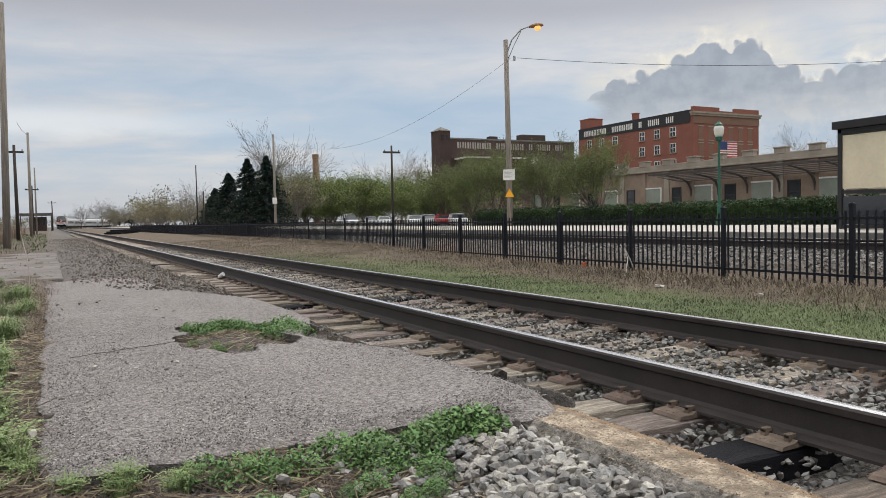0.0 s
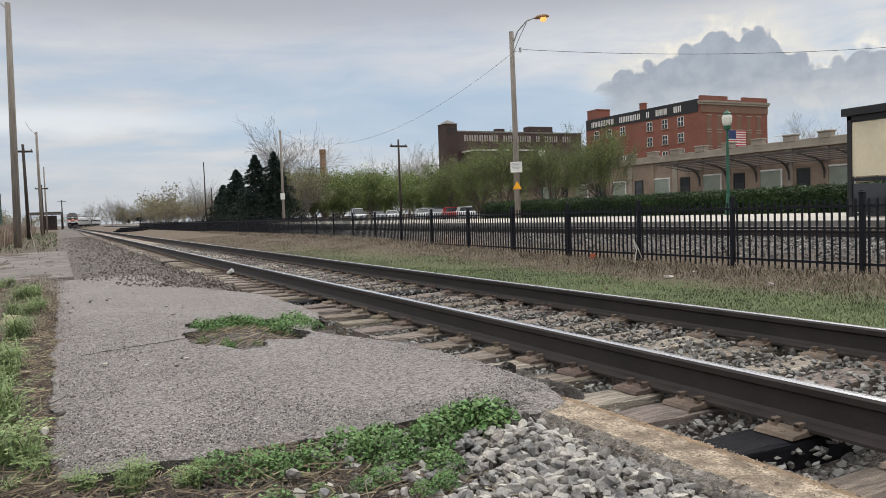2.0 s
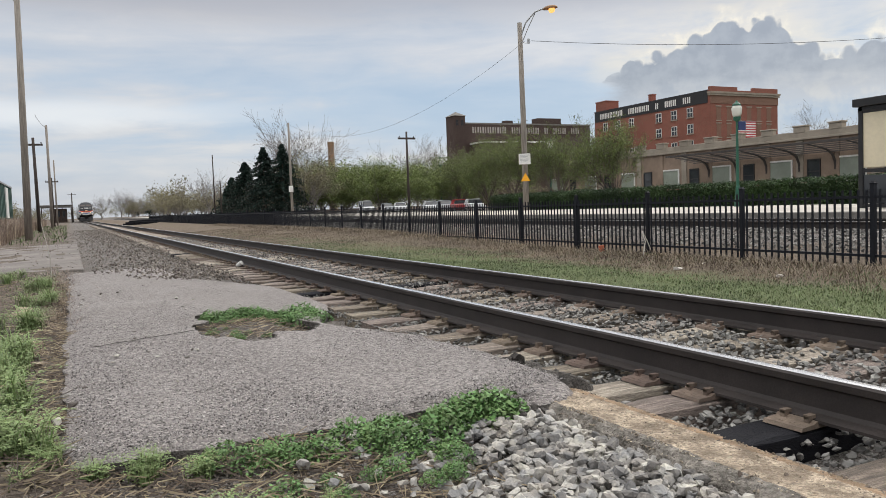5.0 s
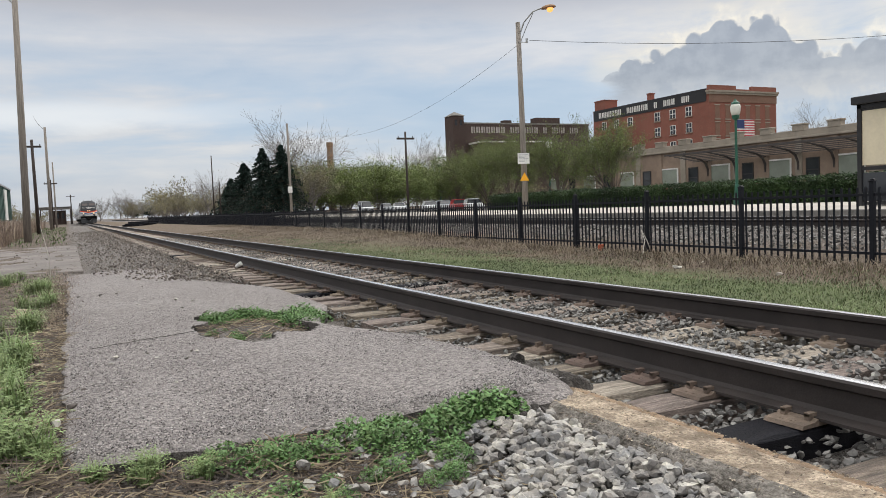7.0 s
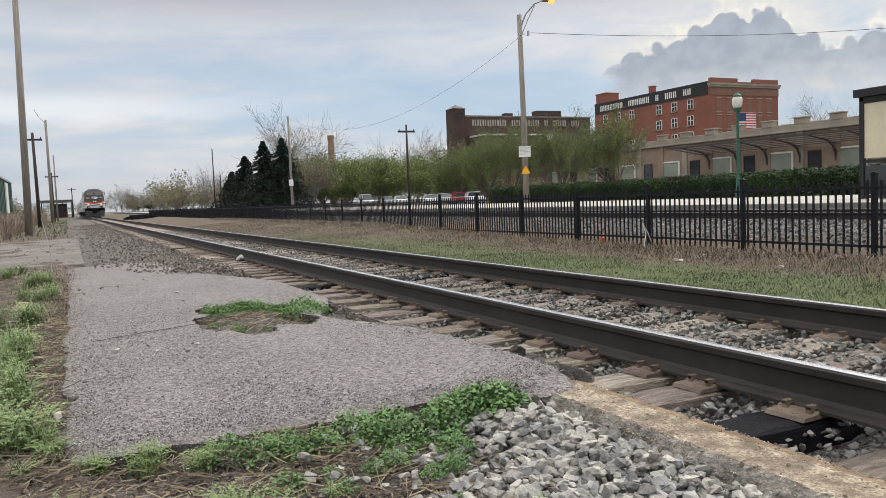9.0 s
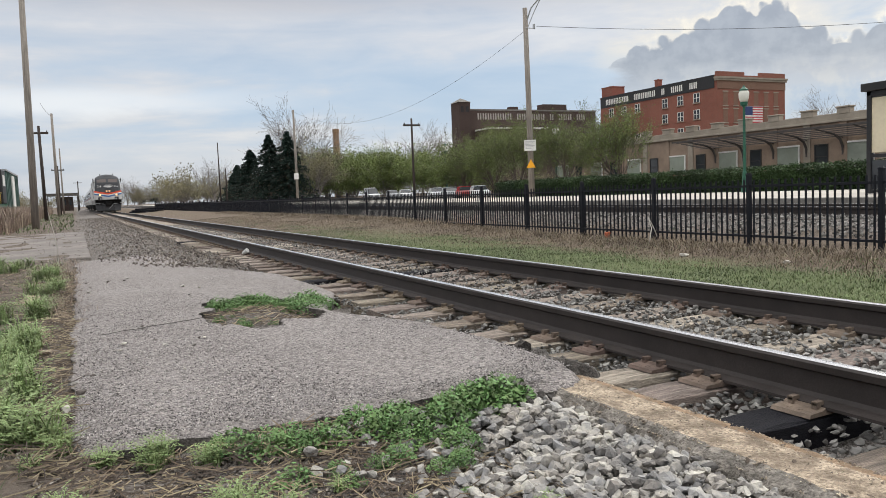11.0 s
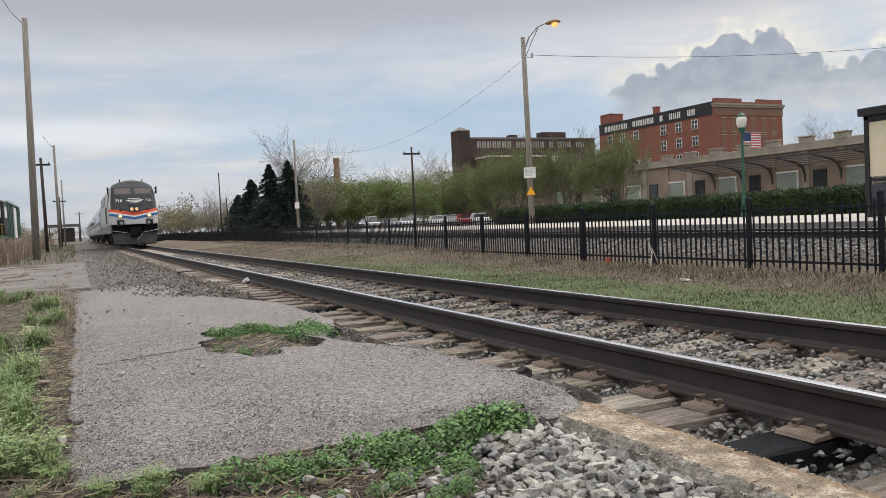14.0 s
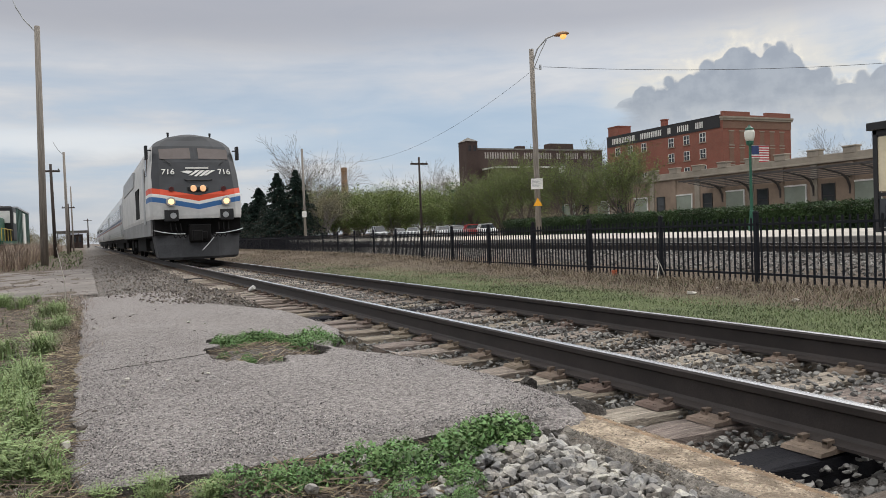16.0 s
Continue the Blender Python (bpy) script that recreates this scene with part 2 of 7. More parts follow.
def ground_material():
    """Soil with cinders, dry thatch and green parts, changing across the line."""
    m = bpy.data.materials.new("ground_soil")
    m.use_nodes = True
    g = Net(m.node_tree)
    p, out = g.n("ShaderNodeBsdfPrincipled"), g.n("ShaderNodeOutputMaterial")
    g.t.links.new(p.outputs[0], out.inputs[0])
    v = g.n("ShaderNodeTexCoord").outputs["Object"]
    x, y, z = g.xyz(v)
    a, b, c = g.noise(v, 0.7, 5), g.noise(v, 7.0, 5, 0.65), g.noise(v, 55.0, 3, 0.7)
    wob = g.math("ADD", x, g.math("MULTIPLY", g.math("SUBTRACT", a, 0.5), 2.4))
    soil = g.mix(g.step(b, 0.35, 0.65), (0.085, 0.068, 0.055), (0.17, 0.14, 0.115))
    cinder = g.mix(g.step(c, 0.4, 0.62), (0.075, 0.066, 0.06), (0.24, 0.22, 0.205))
    grass = g.mix(g.step(b, 0.35, 0.65), (0.09, 0.11, 0.05), (0.125, 0.145, 0.066))
    pave = g.mix(g.step(b, 0.3, 0.7), (0.10, 0.095, 0.088), (0.155, 0.147, 0.138))
    col = g.mix(g.step(wob, -3.4, -2.4), soil, cinder)
    far = g.step(g.math("ADD", y, g.math("MULTIPLY", a, 12.0)), 20.0, 34.0)
    tan = g.mix(g.step(b, 0.35, 0.65), (0.11, 0.085, 0.065), (0.175, 0.14, 0.105))
    grass = g.mix(far, grass, tan)
    col = g.mix(g.step(wob, 2.2, 3.1), col, grass)
    col = g.mix(g.step(wob, 5.4, 6.8), col, tan)
    col = g.mix(g.step(wob, 8.2, 9.2), col, cinder)
    col = g.mix(g.step(x, 20.5, 21.5), col, grass)
    col = g.mix(g.math("MULTIPLY", g.step(x, 23, 24), g.step(x, 54.5, 53.5)), col, pave)
    col = g.mix(g.step(wob, -9.0, -13.0), col, grass)
    g.put(p.inputs["Base Color"], col)
    p.inputs["Roughness"].default_value = 0.95
    p.inputs["Specular IOR Level"].default_value = 0.2
    bn = g.n("ShaderNodeBump")
    bn.inputs["Strength"].default_value = 0.9
    bn.inputs["Distance"].default_value = 0.03
    g.put(bn.inputs["Height"], g.math("ADD", c, b))
    g.put(p.inputs["Normal"], bn.outputs[0])
    return m


def asphalt_material():
    m = bpy.data.materials.new("worn_asphalt")
    m.use_nodes = True
    g = Net(m.node_tree)
    p, out = g.n("ShaderNodeBsdfPrincipled"), g.n("ShaderNodeOutputMaterial")
    g.t.links.new(p.outputs[0], out.inputs[0])
    v = g.n("ShaderNodeTexCoord").outputs["Object"]
    vo = g.n("ShaderNodeTexVoronoi")
    vo.inputs["Scale"].default_value = 85.0
    g.put(vo.inputs["Vector"], v)
    cell = g.xyz(vo.outputs["Color"])[0]
    a, b, c = g.noise(v, 0.9, 4), g.noise(v, 9, 5, 0.6), g.noise(v, 160, 2, 0.7)
    col = g.mix(g.step(a, 0.3, 0.7), (0.205, 0.186, 0.181), (0.252, 0.231, 0.225))
    col = g.mix(g.math("MULTIPLY", g.step(b, 0.5, 0.75), 0.4), col, (0.16, 0.145, 0.135))
    col = g.mix(g.math("MULTIPLY", g.step(cell, 0.45, 0.95), 0.65), col, (0.44, 0.405, 0.38))
    col = g.mix(g.math("MULTIPLY", g.step(cell, 0.35, 0.0), 0.7), col, (0.05, 0.044, 0.041))
    g.put(p.inputs["Base Color"], col)
    p.inputs["Roughness"].default_value = 0.9
    p.inputs["Specular IOR Level"].default_value = 0.3
    bn = g.n("ShaderNodeBump")
    bn.inputs["Strength"].default_value = 0.85
    bn.inputs["Distance"].default_value = 0.014
    g.put(bn.inputs["Height"], g.math("ADD", g.math("MULTIPLY", vo.outputs["Distance"], -1.0), g.math("MULTIPLY", c, 0.6)))
    g.put(p.inputs["Normal"], bn.outputs[0])
    return m


def brick_material(name, c1, c2, mortar, scale=1.0):
    """Far brickwork: courses about 75 mm high, with soot and stains."""
    m = bpy.data.materials.new(name)
    m.use_nodes = True
    g = Net(m.node_tree)
    p, out = g.n("ShaderNodeBsdfPrincipled"), g.n("ShaderNodeOutputMaterial")
    g.t.links.new(p.outputs[0], out.inputs[0])
    v = g.n("ShaderNodeTexCoord").outputs["Object"]
    x, y, z = g.xyz(v)
    bk = g.n("ShaderNodeTexBrick")
    g.put(bk.inputs["Vector"], g.vec(g.math("ADD", x, y), z, 0.0))
    bk.inputs["Scale"].default_value = 1.0
    bk.inputs["Brick Width"].default_value = 0.22
    bk.inputs["Row Height"].default_value = 0.075
    bk.inputs["Mortar Size"].default_value = 0.006
    bk.inputs["Color1"].default_value = (*c1, 1)
    bk.inputs["Color2"].default_value = (*c2, 1)
    bk.inputs["Mortar"].default_value = (*mortar, 1)
    a, b = g.noise(v, 0.22, 5, 0.6), g.noise(v, 1.6, 5, 0.6)
    col = g.mix(g.math("MULTIPLY", g.step(a, 0.4, 0.7), 0.35), bk.outputs[0], tuple(c * 0.55 for c in c1))
    col = g.mix(g.math("MULTIPLY", g.step(b, 0.5, 0.8), 0.3), col, tuple(c * 0.7 for c in c2))
    g.put(p.inputs["Base Color"], col)
    p.inputs["Roughness"].default_value = 0.92
    p.inputs["Specular IOR Level"].default_value = 0.2
    return m


M_BRICK_PALE = brick_material("pale_red_brick", (0.23, 0.135, 0.10), (0.20, 0.12, 0.09), (0.24, 0.17, 0.13))
M_BROKEN = material("broken_asphalt", (0.075, 0.067, 0.062), 0.9, 0, 0.5, 14, 90, 1.0, (0.11, 0.10, 0.09), depth=0.02)
M_AGGREGATE = material("asphalt_aggregate", (0.25, 0.232, 0.228), 0.9, 0, 0.3, 9, 60, 0.2, (0.30, 0.28, 0.275), island=0.75)
M_GROUND, M_ASPHALT = ground_material(), asphalt_material()
M_BRICK = brick_material("red_brick", (0.285, 0.115, 0.085), (0.235, 0.092, 0.07), (0.22, 0.13, 0.10))
M_BRICK_DARK = brick_material("dark_sooty_brick", (0.085, 0.058, 0.05), (0.065, 0.046, 0.042), (0.10, 0.08, 0.07))


# ---- building helpers ----
def link(name, bm, mat, parent=None, label="", smooth=False):
    me = bpy.data.meshes.new(name)
    bm.to_mesh(me)
    bm.free()
    for m in (mat if isinstance(mat, (list, tuple)) else [mat]):
        me.materials.append(m)
    if smooth:
        me.polygons.foreach_set("use_smooth", [True] * len(me.polygons))
    ob = new(name, me)
    if parent:
        ob.parent = parent
    if label:
        ob["label"] = label
    return ob


def part(name, bm, mat, parent, label="", smooth=False):
    return link(name, bm, mat, parent, label, smooth)


def share(name, me, parent, m, label=""):
    ob = new(name, me)
    ob.parent = parent
    ob.matrix_basis = m
    if label:
        ob["label"] = label
    return ob


def thing(name, m, label, category, group="", kind=""):
    ob = new(name)
    ob.matrix_basis = m
    return tagged(ob, label, category, group, kind)


def box(bm, x0, x1, y0, y1, z0, z1, bevel=0.0, mat=0):
    vs = [bm.verts.new((x, y, z)) for z in (z0, z1) for y in (y0, y1) for x in (x0, x1)]
    fs = []
    for q in ((0, 2, 3, 1), (4, 5, 7, 6), (0, 1, 5, 4), (2, 6, 7, 3), (0, 4, 6, 2), (1, 3, 7, 5)):
        f = bm.faces.new([vs[i] for i in q])
        f.material_index = mat
        fs.append(f)
    if bevel:
        edges = list({e for f in fs for e in f.edges})
        bmesh.ops.bevel(bm, geom=edges, offset=bevel, segments=1, affect="EDGES", profile=0.5)
    return bm


def boxes(*rows, bevel=0.0):
    bm = bmesh.new()
    for r in rows:
        box(bm, *r, bevel=bevel)
    return bm


def tube(bm, pts, radii, sides=8, mat=0, cap=True):
    """A round bar along pts, with a radius at each."""
    rings = []
    for i, p in enumerate(pts):
        p = Vector(p)
        d = (Vector(pts[min(i + 1, len(pts) - 1)]) - Vector(pts[max(i - 1, 0)])).normalized()
        side = d.cross(Vector((0, 0, 1)))
        if side.length < 0.05:
            side = d.cross(Vector((0, 1, 0)))
        side.normalize()
        over = d.cross(side)
        r = radii[i] if isinstance(radii, (list, tuple)) else radii
        rings.append([bm.verts.new(p + (side * math.cos(k * math.tau / sides) + over * math.sin(k * math.tau / sides)) * r) for k in range(sides)])
    for a, b in zip(rings, rings[1:]):
        for k in range(sides):
            f = bm.faces.new((a[k], a[(k + 1) % sides], b[(k + 1) % sides], b[k]))
            f.material_index = mat
    if cap:
        for r, rev in ((rings[0], False), (rings[-1], True)):
            f = bm.faces.new(r if rev else r[::-1])
            f.material_index = mat
    return bm


def sweep(profile, path, mats=None, closed=True):
    """Extrude a closed outline (x, z) along a path of (x, y) points."""
    bm = bmesh.new()
    rings = []
    for i, (px, py) in enumerate(path):
        a, b = path[max(i - 1, 0)], path[min(i + 1, len(path) - 1)]
        d = Vector((b[0] - a[0], b[1] - a[1])).normalized()
        rings.append([bm.verts.new((px + d.y * u, py - d.x * u, v)) for u, v in profile])
    n = len(profile)
    for a, b in zip(rings, rings[1:]):
        for k in range(n if closed else n - 1):
            f = bm.faces.new((a[k], b[k], b[(k + 1) % n], a[(k + 1) % n]))
            f.material_index = mats[k] if mats else 0
    if closed:
        bm.faces.new(rings[0])
        bm.faces.new(rings[-1][::-1])
    bmesh.ops.recalc_face_normals(bm, faces=bm.faces[:])
    return bm


def scatter(name, mat, verts, faces, label="", category="", parent=None, kind="stuff", smooth=False):
    me = bpy.data.meshes.new(name)
    me.from_pydata(verts if isinstance(verts, list) else verts.tolist(), [], faces if isinstance(faces, list) else faces.tolist())
    for m in (mat if isinstance(mat, (list, tuple)) else [mat]):
        me.materials.append(m)
    me.update()
    ob = new(name, me)
    if parent:
        ob.parent = parent
    return tagged(ob, label, category, "", kind)


rng = np.random.default_rng(7)


def rocks(points=14):
    """A few broken-stone shapes: hulls of random points."""
    out = []
    for i in range(10):
        bm = bmesh.new()
        shape = np.array([1.0, rng.uniform(0.68, 0.9), rng.uniform(0.45, 0.68)])
        for k in range(points):
            v = rng.normal(size=3)
            v = np.sign(v) * np.abs(v / np.linalg.norm(v)) ** 0.84
            bm.verts.new(v * shape * rng.uniform(0.86, 1.04))
        bmesh.ops.convex_hull(bm, input=bm.verts[:])
        loose = [v for v in bm.verts if not v.link_faces]
        bmesh.ops.delete(bm, geom=loose, context="VERTS")
        bmesh.ops.triangulate(bm, faces=bm.faces[:])
        bm.verts.index_update()
        out.append((np.array([v.co[:] for v in bm.verts]), np.array([[v.index for v in f.verts] for f in bm.faces])))
        bm.free()
    return out


ROCKS = rocks()
PEBBLES = rocks(8)


def turns(n):
    q = rng.normal(size=(n, 4))
    q /= np.linalg.norm(q, axis=1)[:, None]
    a, b, c, d = q.T
    return np.stack([1 - 2 * (c * c + d * d), 2 * (b * c - a * d), 2 * (b * d + a * c), 2 * (b * c + a * d), 1 - 2 * (b * b + d * d), 2 * (c * d - a * b),
                     2 * (b * d - a * c), 2 * (c * d + a * b), 1 - 2 * (b * b + c * c)], 1).reshape(n, 3, 3)


def lying(n):
    """Turns about the upright, with a slight tilt."""
    a, t, u = rng.uniform(0, math.tau, n), rng.normal(0, 0.28, n), rng.normal(0, 0.28, n)
    c, s = np.cos(a), np.sin(a)
    z, o = np.zeros(n), np.ones(n)
    yaw = np.stack([c, -s, z, s, c, z, z, z, o], 1).reshape(n, 3, 3)
    tip = np.stack([o, z, z, z, np.cos(t), -np.sin(t), z, np.sin(t), np.cos(t)], 1).reshape(n, 3, 3)
    roll = np.stack([np.cos(u), z, np.sin(u), z, o, z, -np.sin(u), z, np.cos(u)], 1).reshape(n, 3, 3)
    return tip @ roll @ yaw


def stones(places, sizes, shapes=None):
    """Vertices and faces of many stones."""
    V, F, base = [], [], 0
    shapes = shapes or ROCKS
    pick = rng.integers(0, len(shapes), len(places))
    for i, (rv, rf) in enumerate(shapes):
        idx = np.where(pick == i)[0]
        if not len(idx):
            continue
        R = turns(len(idx))
        flat = rng.random(len(idx)) < 0.72
        R[flat] = lying(int(flat.sum()))
        vs = np.einsum("nij,vj->nvi", R, rv) * sizes[idx][:, None, None]
        vs = vs + places[idx][:, None, :]
        fs = rf[None] + (np.arange(len(idx)) * len(rv))[:, None, None] + base
        V.append(vs.reshape(-1, 3))
        F.append(fs.reshape(-1, 3))
        base += len(idx) * len(rv)
    return np.concatenate(V), np.concatenate(F)


def blades(places, height, width, lean=0.5):
    """Grass blades: two quads each, bent over."""
    n = len(places)
    a = rng.uniform(0, math.tau, n)
    side = np.stack([np.cos(a), np.sin(a), np.zeros(n)], 1)
    fwd = np.stack([-np.sin(a), np.cos(a), np.zeros(n)], 1)
    h = (height * rng.uniform(0.5, 1.2, n))[:, None]
    wd = (width * rng.uniform(0.7, 1.3, n))[:, None]
    ln = rng.uniform(0.1, lean, n)[:, None] * h
    up3 = np.array([[0, 0, 1.0]])
    v = np.stack([places - side * wd, places + side * wd, places + side * wd * 0.8 + fwd * ln * 0.35 + up3 * h * 0.6, places - side * wd * 0.8 + fwd * ln * 0.35 + up3 * h * 0.6,
                  places + fwd * ln + up3 * h * 0.95], 1)
    k = (np.arange(n) * 5)[:, None]
    faces = (k + np.array([[0, 1, 2, 3]])).tolist() + (k + np.array([[3, 2, 4]])).tolist()
    return v.reshape(-1, 3), faces


def leaves(places, size, flat=0.5):
    """Small pointed leaves in all directions."""
    n = len(places)
    R = turns(n)
    if flat:
        keep = rng.random(n) < flat
        tilt = rng.normal(0, 0.45, (n, 2))
        a = rng.uniform(0, math.tau, n)
        u = np.stack([np.cos(a), np.sin(a), tilt[:, 0]], 1)
        wv = np.stack([-np.sin(a), np.cos(a), tilt[:, 1]], 1)
        R[keep, :, 0], R[keep, :, 1] = u[keep], wv[keep]
    s = (size * rng.uniform(0.6, 1.3, n))[:, None]
    u, wv = R[:, :, 0] * s, R[:, :, 1] * s * 0.55
    v = np.stack([places - u, places - wv, places + u, places + wv], 1)
    return v.reshape(-1, 3), ((np.arange(n) * 4)[:, None] + np.arange(4)[None]).tolist()


# ---- ground ----
def lerp(a, b, t):
    return a + (b - a) * t


def ease(t):
    t = min(1.0, max(0.0, t))
    return t * t * (3 - 2 * t)


CURVE_FROM, CURVE_R = 285.0, 350.0


def bend(y):
    """How far the line has turned aside at y."""
    return max(0.0, y - CURVE_FROM) ** 2 / (2 * CURVE_R)


def ground_z(x, y):
    rise = ease((y - 14) / 16)
    stops = [(-9, -0.2), (-3.0, -0.225), (-2.6, -0.29), (-0.9, -0.30), (-0.55, -0.33), (2.1, -0.33), (2.6, -0.37), (4.5, lerp(-0.45, -0.24, rise)), (6.5, lerp(-0.49, -0.16, rise)),
             (7.8, lerp(-0.38, -0.12, rise)), (9.0, -0.14), (9.8, -0.03), (13.5, -0.03), (13.6, 0.1), (20.9, 0.1), (21.2, 0.28), (24, 0.26), (31, 0.0)]
    z = stops[0][1]
    for (a, za), (b, zb) in zip(stops, stops[1:]):
        if x >= b:
            z = zb
        elif x >= a:
            z = lerp(za, zb, (x - a) / (b - a))
            break
    z += 0.078 * math.exp(-((x + 1.44) / 0.55) ** 2 - ((y - 7.4) / 1.05) ** 2)
    z += 0.032 * ease((-0.9 - x) / 0.5) * math.exp(-((y - 4.05) / 0.4) ** 2)
    rough = 0.018 if -0.6 < x < 13.3 else 0.035
    return z + rough * noise.noise((x * 1.7, y * 1.7, 0)) * (1.0 if y < 80 else 0.3)


def build_ground():
    xs = [-3000, -900, -300, -120, -60, -35, -22, -15, -11, -8, -6.5, -5.5, -4.7] + list(np.arange(-4.2, 8.6, 0.2)) + list(np.arange(8.8, 14, 0.4)) + [16, 19, 20.9, 21.3, 23, 26, 30, 36, 45, 56, 80, 120, 200, 400, 900, 3000]
    ys = [-300, -60, -15, -5] + list(np.arange(-1, 14, 0.25)) + list(np.arange(14, 40, 1.0)) + list(np.arange(42, 130, 8)) + [160, 220, 300, 420, 700, 1500, 4000]
    verts = [(x, y, ground_z(x, y)) for y in ys for x in xs]
    n = len(xs)
    faces = [(j * n + i, j * n + i + 1, (j + 1) * n + i + 1, (j + 1) * n + i) for j in range(len(ys) - 1) for i in range(n - 1)]
    ob = scatter("ground", M_GROUND, verts, faces, "brown cinder soil and thin spring grass beside the tracks", "ground", None, "structure")
    ob.data.polygons.foreach_set("use_smooth", [True] * len(ob.data.polygons))


build_ground()

# ---- near track ----
TIES = [-3.4, -2.9, -2.4, -1.9, -1.4, -0.9, -0.45, 0.05, 0.53, 1.0, 1.48, 1.96, 2.45, 3.0, 3.56, 3.93, 4.44, 4.9, 5.33, 5.88, 6.42, 6.95, 7.48, 8.01, 8.5]
while TIES[-1] < 110:
    TIES.append(TIES[-1] + 0.51)
track = thing("railway_track", pose(0, 0, 0), "straight main track, worn steel rails on weathered wooden ties", "railway track", "", "structure")
RAIL = [(-0.07, -0.185), (-0.07, -0.172), (-0.02, -0.158), (-0.0085, -0.14), (-0.0085, -0.055), (-0.034, -0.04), (-0.037, -0.012), (-0.028, -0.002), (0, 0),
        (0.028, -0.002), (0.037, -0.012), (0.034, -0.04), (0.0085, -0.055), (0.0085, -0.14), (0.02, -0.158), (0.07, -0.172), (0.07, -0.185)]
RAIL_MATS = [0, 0, 0, 0, 0, 0, 0, 1, 1, 0, 0, 0, 0, 0, 0, 0, 0]


def line(x0, y0=-4.0, y1=470.0):
    ys = list(np.arange(y0, 40, 4)) + list(np.arange(40, CURVE_FROM, 20)) + list(np.arange(CURVE_FROM, y1, 8))
    return [(x0 + bend(y), y) for y in ys]


for x0 in (0.0, 1.51):
    part("rail", sweep(RAIL, line(x0), RAIL_MATS), [M_STEEL_SIDE, M_STEEL_TOP], track, "brown steel rail with a polished head")


def tie_mesh(name, mat, seed):
    r = random.Random(seed)
    bm = bmesh.new()
    n = 12
    rings = []
    for i in range(n + 1):
        x = -1.3 + 2.6 * i / n + (r.uniform(-0.03, 0.03) if i in (0, n) else 0)
        d = 0.012 if i in (0, n) else 0.0
        h = [r.uniform(-0.012, 0.004) for _ in range(4)]
        rings.append([bm.verts.new(c) for c in ((x, -0.115 + d, -0.18), (x, -0.115 + d + h[0], -0.012), (x, -0.10, h[1]), (x, -0.02, h[2] * 0.6), (x, 0.1, h[3]), (x, 0.115 - d, -0.012), (x, 0.115 - d, -0.18))])
    for a, b in zip(rings, rings[1:]):
        for k in range(6):
            bm.faces.new((a[k], b[k], b[k + 1], a[k + 1]))
    bm.faces.new(rings[0])
    bm.faces.new(rings[-1][::-1])
    bmesh.ops.recalc_face_normals(bm, faces=bm.faces[:])
    me = bpy.data.meshes.new(name)
    bm.to_mesh(me)
    bm.free()
    me.materials.append(mat)
    return me


TIE_MESHES = [tie_mesh("tie", m, s) for s, m in enumerate([M_TIE, M_TIE_PALE, M_TIE_PALE, M_TIE, M_TIE_PALE])]
TIE_BLACK = tie_mesh("tie", M_TIE_DARK, 9)


def plate_mesh():
    """A steel tie plate, with its shoulder, four holes' bolts and two hooked spikes."""
    bm = bmesh.new()
    bm2 = [(-0.175, 0.0), (-0.165, 0.016), (-0.09, 0.02), (-0.078, 0.03), (0.078, 0.03), (0.09, 0.02), (0.165, 0.016), (0.175, 0.0)]
    rings = [[bm.verts.new((u, y, v)) for u, v in bm2] for y in (-0.095, 0.095)]
    for k in range(7):
        bm.faces.new((rings[0][k], rings[0][k + 1], rings[1][k + 1], rings[1][k]))
    bm.faces.new(rings[0][::-1])
    bm.faces.new(rings[1])
    for sx in (-1, 1):
        for y in (-0.06, 0.055):
            box(bm, sx * 0.086 - 0.014, sx * 0.086 + 0.014, y - 0.012, y + 0.012, 0.012, 0.046)
            box(bm, sx * 0.078 - 0.022, sx * 0.078 + 0.022, y - 0.014, y + 0.014, 0.036, 0.052)
        for y in (-0.02, 0.03):
            box(bm, sx * 0.135 - 0.009, sx * 0.135 + 0.009, y - 0.009, y + 0.009, 0.010, 0.0195)
    bmesh.ops.recalc_face_normals(bm, faces=bm.faces[:])
    me = bpy.data.meshes.new("tie_plate")
    bm.to_mesh(me)
    bm.free()
    me.materials.append(M_RUST)
    return me


PLATE = plate_mesh()
tie_rnd = random.Random(4)
for i, y in enumerate(TIES):
    me = TIE_BLACK if i in (13, 26, 48) else TIE_MESHES[tie_rnd.randrange(5)]
    share("tie", me, track, pose(0.755 + tie_rnd.uniform(-0.06, 0.06), y, -0.207, 0, 0, tie_rnd.uniform(-1.5, 1.5)))
    if y < 60:
        for x0 in (0.0, 1.51):
            share("tie_plate", PLATE, track, pose(x0, y + tie_rnd.uniform(-0.01, 0.01), -0.2055, 0, 0, tie_rnd.uniform(-2, 2)))


def strewn(n, xr, yr, power=1.6):
    """Random places, denser at the near end."""
    x = rng.uniform(xr[0], xr[1], n)
    y = yr[0] + (yr[1] - yr[0]) * rng.random(n) ** power
    return x, y


def on_ground(x, y, lift):
    return np.stack([x, y, np.array([ground_z(a, b) for a, b in zip(x, y)]) + lift], 1)


